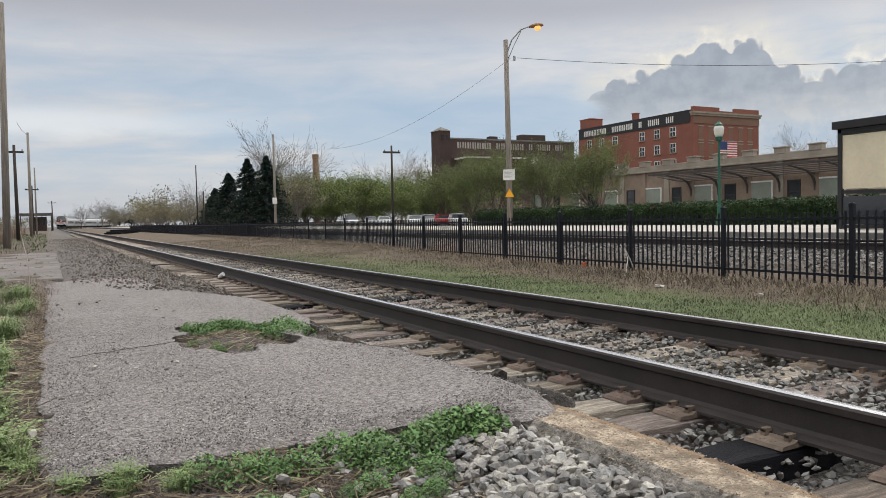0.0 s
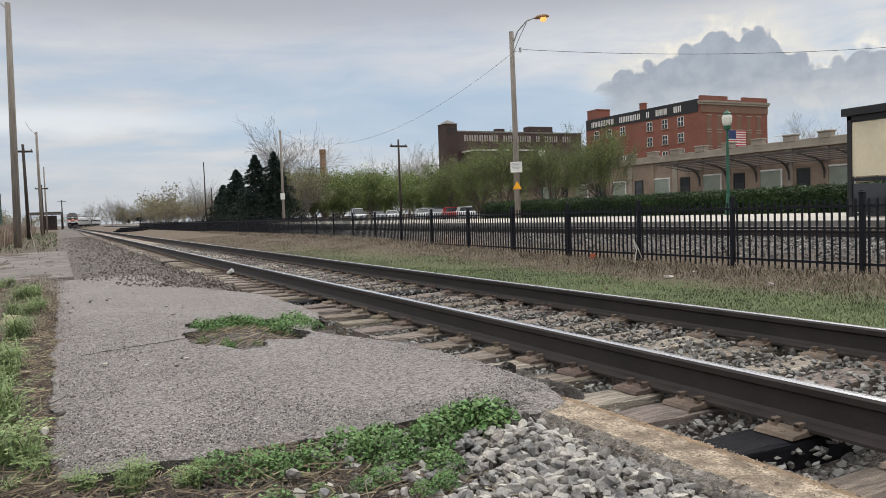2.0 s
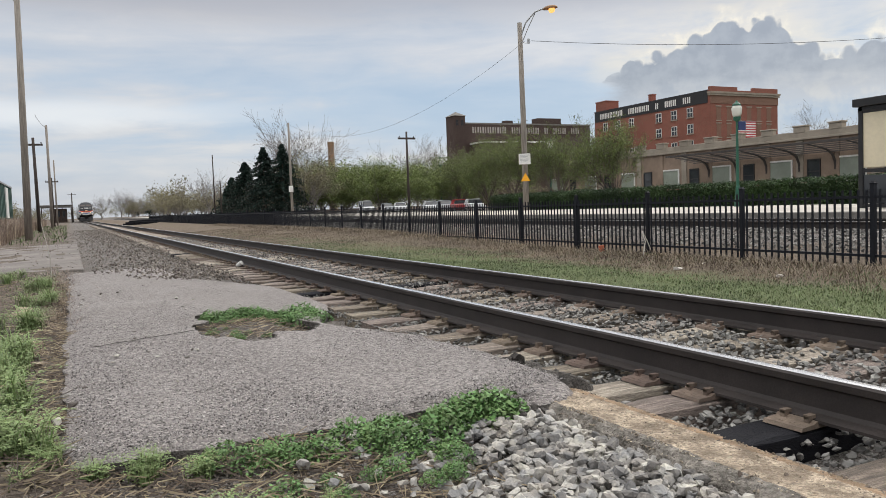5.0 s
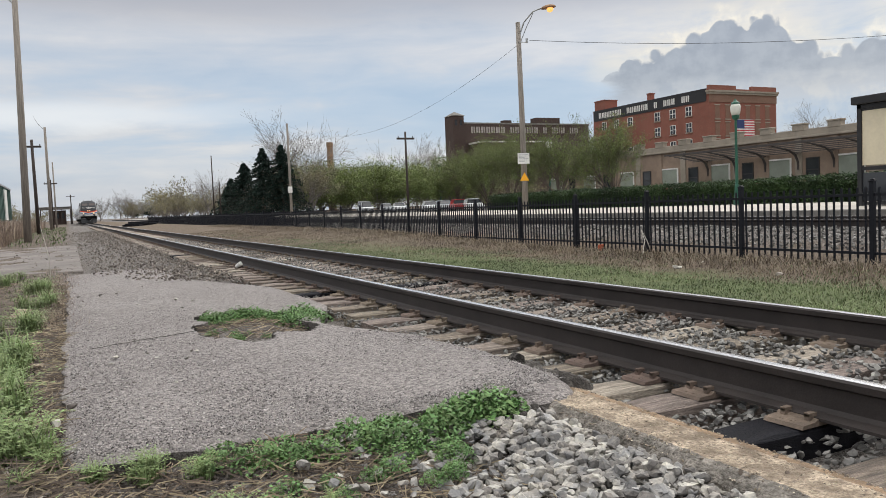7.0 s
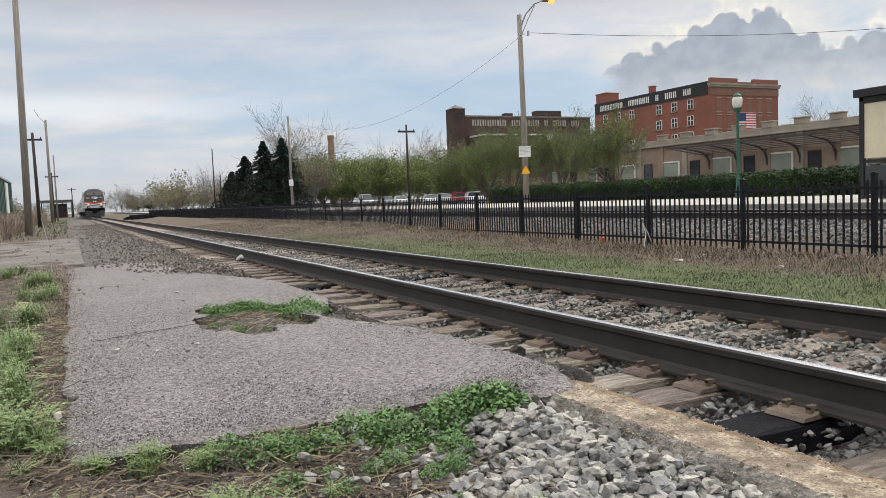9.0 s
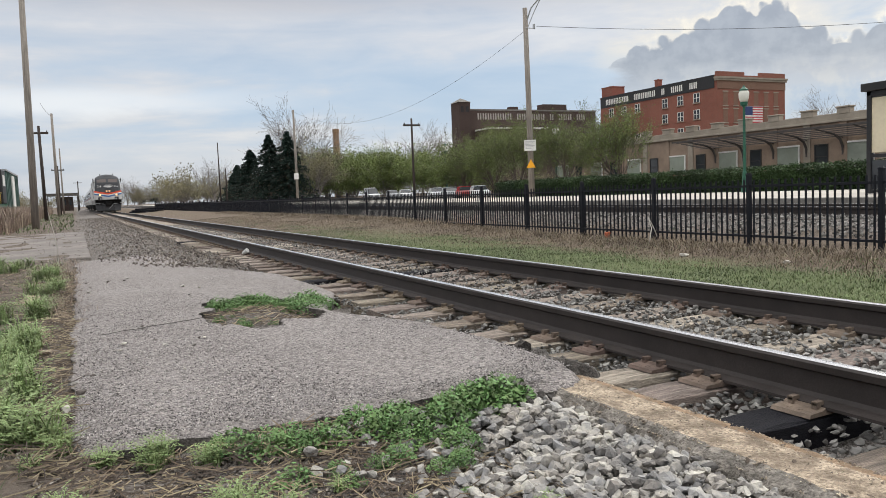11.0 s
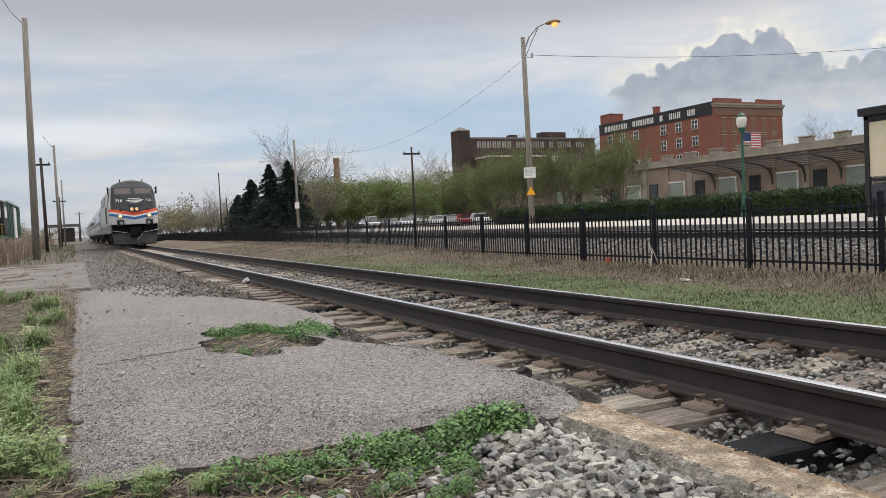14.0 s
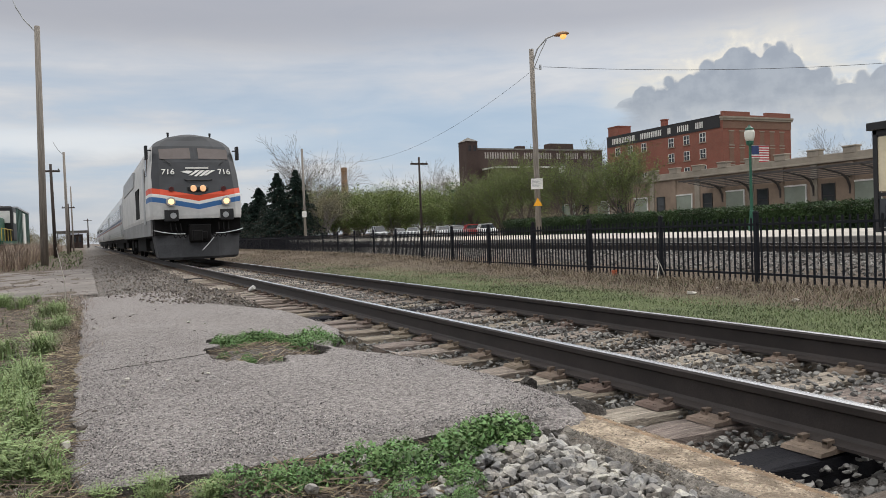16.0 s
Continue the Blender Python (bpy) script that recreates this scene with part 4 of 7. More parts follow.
def street_light():
    """The tall wooden pole with a curved arm, a sodium lamp that has come on, a notice and a warning triangle."""
    s = thing("street_lamp", pose(20.4, 37.1, 0.29), "tall weathered wooden pole with a lit orange street lamp", "street lamp")
    h = 10.5
    bm = bmesh.new()
    tube(bm, [(0.12, 0.05, -0.3), (0.06, 0, h * 0.5), (0, 0, h)], [0.172, 0.152, 0.13], 10)
    part("pole", bm, M_WOOD_POLE, s, smooth=True)
    d = Vector((0.45, -0.89, 0))
    arm = [(0, 0, h - 0.9), d * 0.4 + Vector((0, 0, h - 0.05)), d * 1.0 + Vector((0, 0, h + 0.42)), d * 1.6 + Vector((0, 0, h + 0.52))]
    bm = bmesh.new()
    tube(bm, arm, 0.04, 6)
    tube(bm, [(0, 0, h - 1.35), d * 0.55 + Vector((0, 0, h - 0.35)), d * 1.0 + Vector((0, 0, h + 0.34))], 0.022, 6)
    part("bracket", bm, M_GALV, s, "curved galvanised arm")
    a = d * 1.95 + Vector((0, 0, h + 0.44))
    bm = bmesh.new()
    bmesh.ops.create_uvsphere(bm, u_segments=14, v_segments=8, radius=0.5)
    bmesh.ops.scale(bm, vec=(0.46, 0.92, 0.34), verts=bm.verts[:])
    for v in bm.verts:
        v.co.z = max(v.co.z, -0.02)
    bmesh.ops.rotate(bm, matrix=Matrix.Rotation(math.atan2(d.y, d.x) - math.pi / 2, 3, "Z"), verts=bm.verts[:])
    bmesh.ops.translate(bm, vec=a, verts=bm.verts[:])
    part("lamp_head", bm, material("lamp_head_rusty", (0.28, 0.16, 0.09), 0.6, 0.2, 0.2), s, "tan cobra-head housing", True)
    bm = bmesh.new()
    bmesh.ops.create_uvsphere(bm, u_segments=14, v_segments=8, radius=0.21)
    bmesh.ops.scale(bm, vec=(0.8, 1.0, 0.75), verts=bm.verts[:])
    bmesh.ops.translate(bm, vec=a + d * 0.1 + Vector((0, 0, -0.1)), verts=bm.verts[:])
    part("bulb_glass", bm, glowing("sodium_glow", (1.0, 0.48, 0.14), 1.0), s, "glowing orange lamp glass", True)
    fwd = Vector((-0.52, -0.85, 0))
    yaw = math.degrees(math.atan2(fwd.y, fwd.x)) + 90
    for nm, bm, mt, z, lab in (("notice", boxes((-0.33, 0.33, -0.012, 0.012, -0.3, 0.3), bevel=0.006), M_WHITE, 2.9, "white notice board"),):
        ob = part(nm, bm, mt, s, lab)
        ob.matrix_basis = pose(fwd.x * 0.23 + 0.06, fwd.y * 0.23, z, 0, 0, yaw)
        for k in range(6):
            t = part("text_line", boxes((-0.26, 0.26 - 0.09 * (k % 3), -0.0165, -0.0125, 0.2 - k * 0.075, 0.225 - k * 0.075)), M_GALV, ob)
    bm = bmesh.new()
    pr = [(-0.26, 0.03), (0.26, 0.03), (0, 0.5)]
    a0 = [bm.verts.new((u, -0.012, v)) for u, v in pr]
    a1 = [bm.verts.new((u, 0.012, v)) for u, v in pr]
    bm.faces.new(a0)
    bm.faces.new(a1[::-1])
    for k in range(3):
        bm.faces.new((a0[k], a1[k], a1[(k + 1) % 3], a0[(k + 1) % 3]))
    bmesh.ops.recalc_face_normals(bm, faces=bm.faces[:])
    ob = part("warning_triangle", bm, material("orange_sign_paint", (0.85, 0.40, 0.02), 0.6, 0, 0.1, 4, 30, 0), s, "orange warning triangle")
    ob.matrix_basis = pose(fwd.x * 0.23 + 0.08, fwd.y * 0.23, 1.62, 0, 0, yaw)
    bm = bmesh.new()
    for k in (-0.12, 0.12):
        tube(bm, [(0.05 + k, -0.1, h - 1.1), (0.35 + k, -0.25, h - 1.15)], 0.02, 5)
    tube(bm, [(0.3, -0.4, h - 1.2), (0.3, -0.4, h - 0.95)], 0.07, 8)
    part("wire_hook", bm, M_GALV, s)


street_light()


def wire(name, a, b, sag, r, label):
    bm = bmesh.new()
    pts = []
    for i in range(25):
        t = i / 24
        p = Vector(a).lerp(Vector(b), t)
        p.z -= sag * 4 * t * (1 - t)
        pts.append(p)
    tube(bm, pts, r, 5)
    tagged(link(name, bm, M_BLACK), label, "cable")


wire("overhead_wire", (20.5, 36.8, 9.72), (20.3, 86.3, 10.6), 3.0, 0.008, "thin dark overhead wire slung between wooden poles")
wire("overhead_wire", (20.8, 36.6, 9.72), (50.0, 24.2, 10.2), 0.7, 0.013, "thin dark overhead wire slung between wooden poles")

pole_n = wooden_pole(pose(20.2, 86.2, 0.2), 10.6, "weathered wooden pole with a small notice, bare top", 0.165)
part("notice", boxes((-0.35, 0.15, -0.3, -0.2, 2.7, 3.4), bevel=0.005), M_WHITE, pole_n, "small white notice")
wooden_pole(pose(22.0, 57.0, 0.2), 6.6, "dark wooden pole with a short crossarm behind the fence", 0.11, M_POLE_DARK, 1.5)
wooden_pole(pose(19.7, 134.5, 0.2), 10.6, "slim dark wooden pole far along the line", 0.12, M_POLE_DARK)
wooden_pole(pose(20.0, 130.0, 0.2), 6.0, "dark stub pole far along the line", 0.13, M_POLE_DARK)
wooden_pole(pose(-4.66, 43.2, -0.25), 11.9, "tall weathered wooden pole standing in dead weeds", 0.18, None, 0, True, 0.9)
wooden_pole(pose(-4.95, 67.5, -0.25), 7.4, "dark brown pole with a short crossarm among weeds", 0.14, M_POLE_DARK, 1.3, False, -0.4)
wooden_pole(pose(-4.55, 95.0, -0.25), 11.4, "weathered pole with a bent bracket along the line", 0.17, None, 0, True)
wooden_pole(pose(-4.7, 115.0, -0.25), 6.6, "dark pole with crossarm along the line", 0.13, M_POLE_DARK, 1.6)
wooden_pole(pose(-4.5, 130.0, -0.25), 10.0, "slim weathered pole along the line", 0.13)
wooden_pole(pose(-1.9, 262.0, -0.25), 9.0, "small crossarm pole far down the line", 0.2, M_POLE_DARK, 2.4)


# ---- hedge, trees ----
def hedge(y0, y1, x0, x1, z0, z1):
    h = thing("hedge", pose(0, 0, 0), "clipped dark green hedge behind the platform", "hedge")
    part("twig_core", boxes((x0 + 0.15, x1 - 0.15, y0 + 0.15, y1 - 0.15, z0, z1 - 0.12)), M_HEDGE, h)
    n = 70000
    y = rng.uniform(y0, y1, n)
    face = rng.random(n)
    bulge = np.array([0.16 * noise.noise((a * 1.1, 3, 0)) for a in y])
    x = np.where(face < 0.6, x0 + bulge * 0.6 + rng.normal(0, 0.07, n), rng.uniform(x0, x1, n))
    z = np.where(face < 0.6, rng.uniform(z0, z1 + bulge, n), z1 + bulge * 0.7 + rng.normal(0, 0.05, n))
    V, F = leaves(np.stack([x, y, z], 1), 0.042, 0.2)
    scatter("hedge_leaves", M_HEDGE, V, F, "", "", h, "stuff")


hedge(6.0, 43.0, 21.5, 22.7, 0.25, 1.2)


def grow(r, h, forks, limbs, spread, trunk, rise):
    """Branch lines of a spreading tree: (points, radii, level), and its outermost twigs. forks: side shoots a line at each level."""
    lines, twigs = [], []

    def shoot(p, d, length, rad, level):
        n = 5 if level < 2 else (3 if level == 2 else 2)
        pts, rr = [p], [rad]
        for i in range(n):
            wob = 0.05 if level == 0 else 0.16
            d = (d + Vector((r.uniform(-1, 1), r.uniform(-1, 1), r.uniform(-1, 1))) * wob + Vector((0, 0, rise * (level > 0)))).normalized()
            p = p + d * length / n
            pts.append(p)
            rr.append(max(rad * (1 - 0.7 * (i + 1) / n), 0.0008 * h))
        lines.append((pts, rr, level))
        if level >= len(forks):
            twigs.append(pts)
            return
        for k in range(forks[level]):
            t = (k + r.uniform(0.2, 1.0)) / forks[level]
            t = (0.55 + 0.45 * t) if level == 0 else (0.22 + 0.78 * t)
            i = min(int(t * n), n - 1)
            q = pts[i].lerp(pts[i + 1], min(1.0, t * n - i))
            side = Vector((r.gauss(0, 1), r.gauss(0, 1), r.gauss(0, 1)))
            side = (side - d * side.dot(d)).normalized()
            if level == 0:
                a = math.tau * (k / forks[0]) + r.uniform(-0.5, 0.5)
                side = Vector((math.cos(a), math.sin(a), 0))
            ang = r.uniform(*limbs) if level == 0 else r.uniform(0.35, 0.8) * spread
            ln = h * (1 - trunk) * r.uniform(0.85, 1.05) if level == 0 else length * r.uniform(0.42, 0.66)
            shoot(q, (d * math.cos(ang) + side * math.sin(ang)).normalized(), ln, rr[i] * (0.7 if level == 0 else 0.55), level + 1)

    shoot(Vector((0, 0, -0.15)), Vector((0, 0, 1)), h * trunk * 1.5, h * 0.021, 0)
    k = h / max(p.z for pts, _, _ in lines for p in pts)
    return [([p * k for p in pts], rr, level) for pts, rr, level in lines], [[p * k for p in pts] for pts in twigs]


def tree(name, seed, h, forks, limbs, leaf_mat, leaf_n, leaf_size, bark, label, trunk=0.2, spread=1.0, rise=0.06, fuzz=0.12, category="tree"):
    r = random.Random(seed)
    lines, twigs = grow(r, h, forks, limbs, spread, trunk, rise)
    t = thing(name, pose(0, 0, 0), label, category)
    bm = bmesh.new()
    tube(bm, lines[0][0], lines[0][1], 8)
    part("trunk", bm, bark, t)
    bm = bmesh.new()
    for pts, rr, level in lines[1:]:
        tube(bm, pts, rr, 5 if level == 1 else 3, cap=False)
    part("branchwork", bm, bark, t)
    if leaf_n:
        tp = np.array([[p[:] for p in pts] for pts in twigs])
        idx, seg, f = rng.integers(0, len(tp), leaf_n), rng.integers(0, tp.shape[1] - 1, leaf_n), rng.random((leaf_n, 1))
        P = tp[idx, seg] * (1 - f) + tp[idx, seg + 1] * f + rng.normal(0, fuzz, (leaf_n, 3))
        V, F = leaves(P, leaf_size, 0.2)
        scatter("crown", leaf_mat, V, F, "", "", t, "stuff")
    return t


def plant(t, places, s0=0.85, s1=1.2, seed=1):
    """Stand copies of a tree about the place; the first stays as built."""
    r = random.Random(seed)
    for i, (x, y, z, s) in enumerate(places):
        m = Matrix.Translation((x, y, z)) @ Matrix.Rotation(r.uniform(0, math.tau), 4, "Z") @ Matrix.Scale(s, 4)
        if i == 0:
            t.matrix_basis = m
        else:
            o = copy_thing(t, m)
            o.matrix_basis = m


willow = tree("tree", 3, 5.9, (9, 8, 6, 4), (0.25, 0.95), M_LEAF, 24000, 0.037, M_BARK, "round-crowned tree of many upright limbs in fresh spring leaf", 0.17, 0.9, 0.05, 0.1)
plant(willow, [(35.0, 47.0, 0.0, 1.3), (36.5, 56.4, 0.0, 1.4), (37.5, 66.0, 0.0, 1.52), (41, 77.0, 0.0, 1.6), (43, 88, 0.0, 1.5)])
shrub = tree("tree", 8, 5.4, (8, 7, 5, 2), (0.15, 0.85), M_LEAF, 10000, 0.077, M_BARK_GREY, "bushy roadside tree in thin spring leaf", 0.1, 1.0, 0.05, 0.22)
rr = random.Random(6)
plant(shrub, [(rr.uniform(44, 50), 92 + k * 3.3 + rr.uniform(-1.5, 1.5), 0.0, (1.35 + k * 0.034) * rr.uniform(0.85, 1.08)) for k in range(25)], seed=3)
pale = tree("tree", 12, 8.0, (7, 7, 5, 2), (0.2, 0.75), M_LEAF_PALE, 5000, 0.068, M_BARK_GREY, "tall tree with pale opening buds", 0.2, 0.9, 0.06, 0.16)
plant(pale, [(32.6, 122, 0.0, 1.6), (36.0, 130, 0.0, 1.4)] + [(rr.uniform(16, 52), 165 + k * 7 + rr.uniform(-4, 4), 0, rr.uniform(0.75, 1.2)) for k in range(24)], seed=5)
bare = tree("tree", 21, 10.5, (8, 8, 6, 3), (0.15, 1.15), None, 0, 0.1, M_BARK_GREY, "bare grey tree with a round crown of fine twigs", 0.27, 1.0, 0.02)
plant(bare, [(37, 152, 0.1, 2.05), (42, 172, 0.0, 1.7), (56, 130, 0.0, 1.35), (88, 69, 0.2, 1.22), (124, 172, 0.2, 2.3), (95, 200, 0.2, 2.0), (16, 330, 0, 1.2), (9, 345, 0, 1.0), (20, 352, 0, 1.1), (24, 330, 0, 0.9), (23.5, 165, 0, 1.0)], seed=7)
# far thickets
rr = random.Random(11)
plant(tree("tree", 33, 6.0, (6, 5, 4), (0.15, 0.85), M_LEAF_PALE, 1000, 0.145, M_BARK_GREY, "leafless brown thicket far along the line", 0.1, 1.0, 0.05, 0.3),
      [(rr.uniform(51, 58), 76 + k * 4.4, 0, rr.uniform(0.5, 0.75)) for k in range(24)] + [(rr.uniform(-32, -10), rr.uniform(150, 330), -0.2, rr.uniform(0.5, 1.0)) for k in range(20)] + [(rr.uniform(24, 80), rr.uniform(240, 420), 0, rr.uniform(1.3, 2.2)) for k in range(46)] + [(x, rr.uniform(470, 520), 0, rr.uniform(1.0, 1.7)) for x in range(-90, 190, 7)], seed=13)
bush_far = tree("tree", 41, 7.0, (6, 5, 4), (0.2, 0.9), M_NEEDLE, 2500, 0.3, M_BARK, "dark far tree on the horizon", 0.15, 1.0, 0.05, 0.6)
plant(bush_far, [(28, 440, 0, 0.9), (36, 446, 0, 1.0), (45, 450, 0, 1.1), (52, 452, 0, 1.0)], seed=15)


def spruce(m, h, r0, seed):
    """A conifer: whorls of drooping boughs set with needle tufts."""
    r = random.Random(seed)
    t = thing("spruce", m, "dense dark green spruce standing behind the fence", "tree", "spruces")
    bm = bmesh.new()
    tube(bm, [(0, 0, -0.1), (0, 0, h * 0.98)], [h * 0.02, 0.02], 7)
    part("trunk", bm, M_BARK, t)
    bm, P = bmesh.new(), []
    z = 0.5
    while z < h * 0.98:
        reach = (r0 * (1 - z / h) + 0.1) * (0.82 + 0.3 * r.random())
        for k in range(11):
            a, ln = r.uniform(0, math.tau), reach * r.uniform(0.6, 1.18)
            e = Vector((math.cos(a) * ln, math.sin(a) * ln, z - ln * 0.25))
            tube(bm, [(0, 0, z), e * 0.6 + Vector((0, 0, z * 0.4 - ln * 0.05)), e], [0.03, 0.02, 0.008], 3, cap=False)
            for q in np.linspace(0.2, 1.0, 10):
                j = 0.05 + 0.11 * (1 - q)
                P += [(e.x * q + r.gauss(0, j), e.y * q + r.gauss(0, j), lerp(z, e.z, q) + r.gauss(-0.07, 0.07)) for _ in range(6)]
        z += h * 0.03
    part("bough_frame", bm, M_BARK, t)
    V, F = leaves(np.array(P), 0.15, 0.3)
    scatter("needles", M_NEEDLE, V, F, "", "", t, "stuff")


spruce(pose(25.0, 134, 0.0), 9.8, 6.8, 1)
spruce(pose(26.0, 124, 0.0), 11.4, 6.6, 2)
spruce(pose(28.3, 121, 0.0), 11.7, 6.4, 3)
spruce(pose(24.6, 144, 0.0), 7.4, 6.0, 4)


# ---- buildings ----
M_SLAT = material("grey_canopy_slat", (0.075, 0.066, 0.062), 0.7, 0, 0.25, 2, 20, 0.1)


def station():
    s = thing("station_building", pose(55, 0, 0.25), "low tan express station with pale stone parapet and metal canopy", "station building")
    y0, y1, top = 20.0, 84.0, 5.78
    part("wall", boxes((0, 14, y0, y1, -0.3, top - 0.55)), M_TAN, s)
    part("parapet", boxes((-0.08, 14.08, y0 - 0.08, y1 + 0.08, top - 0.55, top), bevel=0.03), M_STONE_TRIM, s, "pale stone parapet")
    part("cornice", boxes((-0.25, 14.2, y0 - 0.2, y1 + 0.2, top - 0.75, top - 0.55), bevel=0.03), M_STONE_TRIM, s)
    pitch = 3.47
    k = 0
    y = 42.9 - 6 * pitch
    while y < y1:
        part("parapet_pier", boxes((-0.12, 0.5, y - 0.6, y + 0.6, top - 0.1, top + 0.4), (-0.18, 0.56, y - 0.68, y + 0.68, top + 0.4, top + 0.54), bevel=0.03), M_STONE_TRIM, s)
        part("pilaster", boxes((-0.12, 0.05, y - 0.35, y + 0.35, -0.3, top - 0.75), bevel=0.02), M_STONE_TRIM if k % 2 else M_TAN, s)
        # openings between the piers: broad goods doors and narrow doors in turn
        yc = y + pitch / 2 + 0.36
        if k % 2 == 1:
            w, h = 1.2, 3.25
            d = part("goods_door", boxes((-0.03, 0.1, yc - w, yc + w, -0.3, h)), M_DOOR_PALE, s, "pale grey-green roller door")
            for j in range(8):
                part("slat", boxes((-0.045, -0.03, yc - w, yc + w, j * 0.4, j * 0.4 + 0.36)), M_DOOR_PALE, d)
            part("door_frame", boxes((-0.1, 0.02, yc - w - 0.14, yc - w, -0.3, h + 0.14), (-0.1, 0.02, yc + w, yc + w + 0.14, -0.3, h + 0.14), (-0.1, 0.02, yc - w, yc + w, h, h + 0.14)), M_WHITE, s)
        else:
            part("door", boxes((-0.04, 0.1, yc - 0.55, yc + 0.55, -0.3, 3.2)), M_DARKGLASS, s, "dark glazed door")
            part("door_frame", boxes((-0.08, 0.0, yc - 0.65, yc - 0.55, -0.3, 3.3), (-0.08, 0.0, yc + 0.55, yc + 0.65, -0.3, 3.3), (-0.08, 0.0, yc - 0.55, yc + 0.55, 3.2, 3.3), (-0.07, -0.041, yc - 0.55, yc + 0.55, 2.2, 2.3)), M_BLACK, s)
        # bracket of the canopy
        if y < 58:
            bm = bmesh.new()
            tube(bm, [(-0.16, y, 2.3), (-0.18, y, 3.0), (-0.5, y, 3.6), (-1.3, y, 4.02), (-3.75, y, 4.44)], [0.09, 0.11, 0.12, 0.09, 0.05], 5)
            tube(bm, [(-0.12, y, 3.72), (-3.75, y, 4.42)], 0.035, 5)
            part("canopy_bracket", bm, M_SLAT, s, "curved dark iron bracket")
        y += pitch
        k += 1
    c = part("canopy", boxes((-3.86, -3.74, y0, 58.9, 4.42, 4.56)), M_SLAT, s, "open dark metal slatted canopy")
    for i in range(6):
        x = -0.25 - i * 0.62
        part("canopy_slat", boxes((x - 0.07, x + 0.07, y0, 58.7, 3.74 - x * 0.19, 3.83 - x * 0.19)), M_SLAT, c)


station()


def lettering(parent, word_lengths, x, y, z, height, along, mat, gap=0.35):
    """Painted advertisement lettering, kept to plain worn bars, one a letter."""
    pos = 0.0
    for n in word_lengths:
        for k in range(n):
            wd = height * 0.7
            a0, a1 = pos, pos + wd
            rows = [(a0, a0 + height * 0.27, 0, 1), (a1 - height * 0.27, a1, 0, 1)]
            bm = bmesh.new()
            for u0, u1, v0, v1 in rows:
                if along == "y":
                    box(bm, x - 0.03, x, y - u1, y - u0, z + v0 * height, z + v1 * height)
                else:
                    box(bm, x + u0, x + u1, y - 0.03, y, z + v0 * height, z + v1 * height)
            part("sign_bar", bm, mat, parent)
            pos = a1 + height * 0.23
        pos += height * gap * 1.6
    return pos


def window(parent, x, y, z, w, h, along, frame_mat, lit=M_DARKGLASS, sill=True):
    def b(u0, u1, v0, v1, d0, d1):
        if along == "y":
            return (x + d0, x + d1, y + u0, y + u1, z + v0, z + v1)
        return (x + u0, x + u1, y + d0, y + d1, z + v0, z + v1)
    win = part("window", boxes(b(-w / 2, w / 2, 0, h, -0.03, 0.05)), lit, parent)
    part("frame", boxes(b(-w / 2 - 0.1, -w / 2, -0.1, h + 0.1, -0.1, 0.02), b(w / 2, w / 2 + 0.1, -0.1, h + 0.1, -0.1, 0.02), b(-w / 2, w / 2, h, h + 0.1, -0.1, 0.02), b(-0.05, 0.05, 0, h, -0.08, -0.031), b(-w / 2, -0.05, h * 0.5 - 0.05, h * 0.5 + 0.05, -0.07, -0.031), b(0.05, w / 2, h * 0.5 - 0.05, h * 0.5 + 0.05, -0.07, -0.031)), frame_mat, win)
    if sill:
        part("sill", boxes(b(-w / 2 - 0.25, w / 2 + 0.25, -0.28, -0.1, -0.18, 0.02)), M_STONE_TRIM, win)
    return win


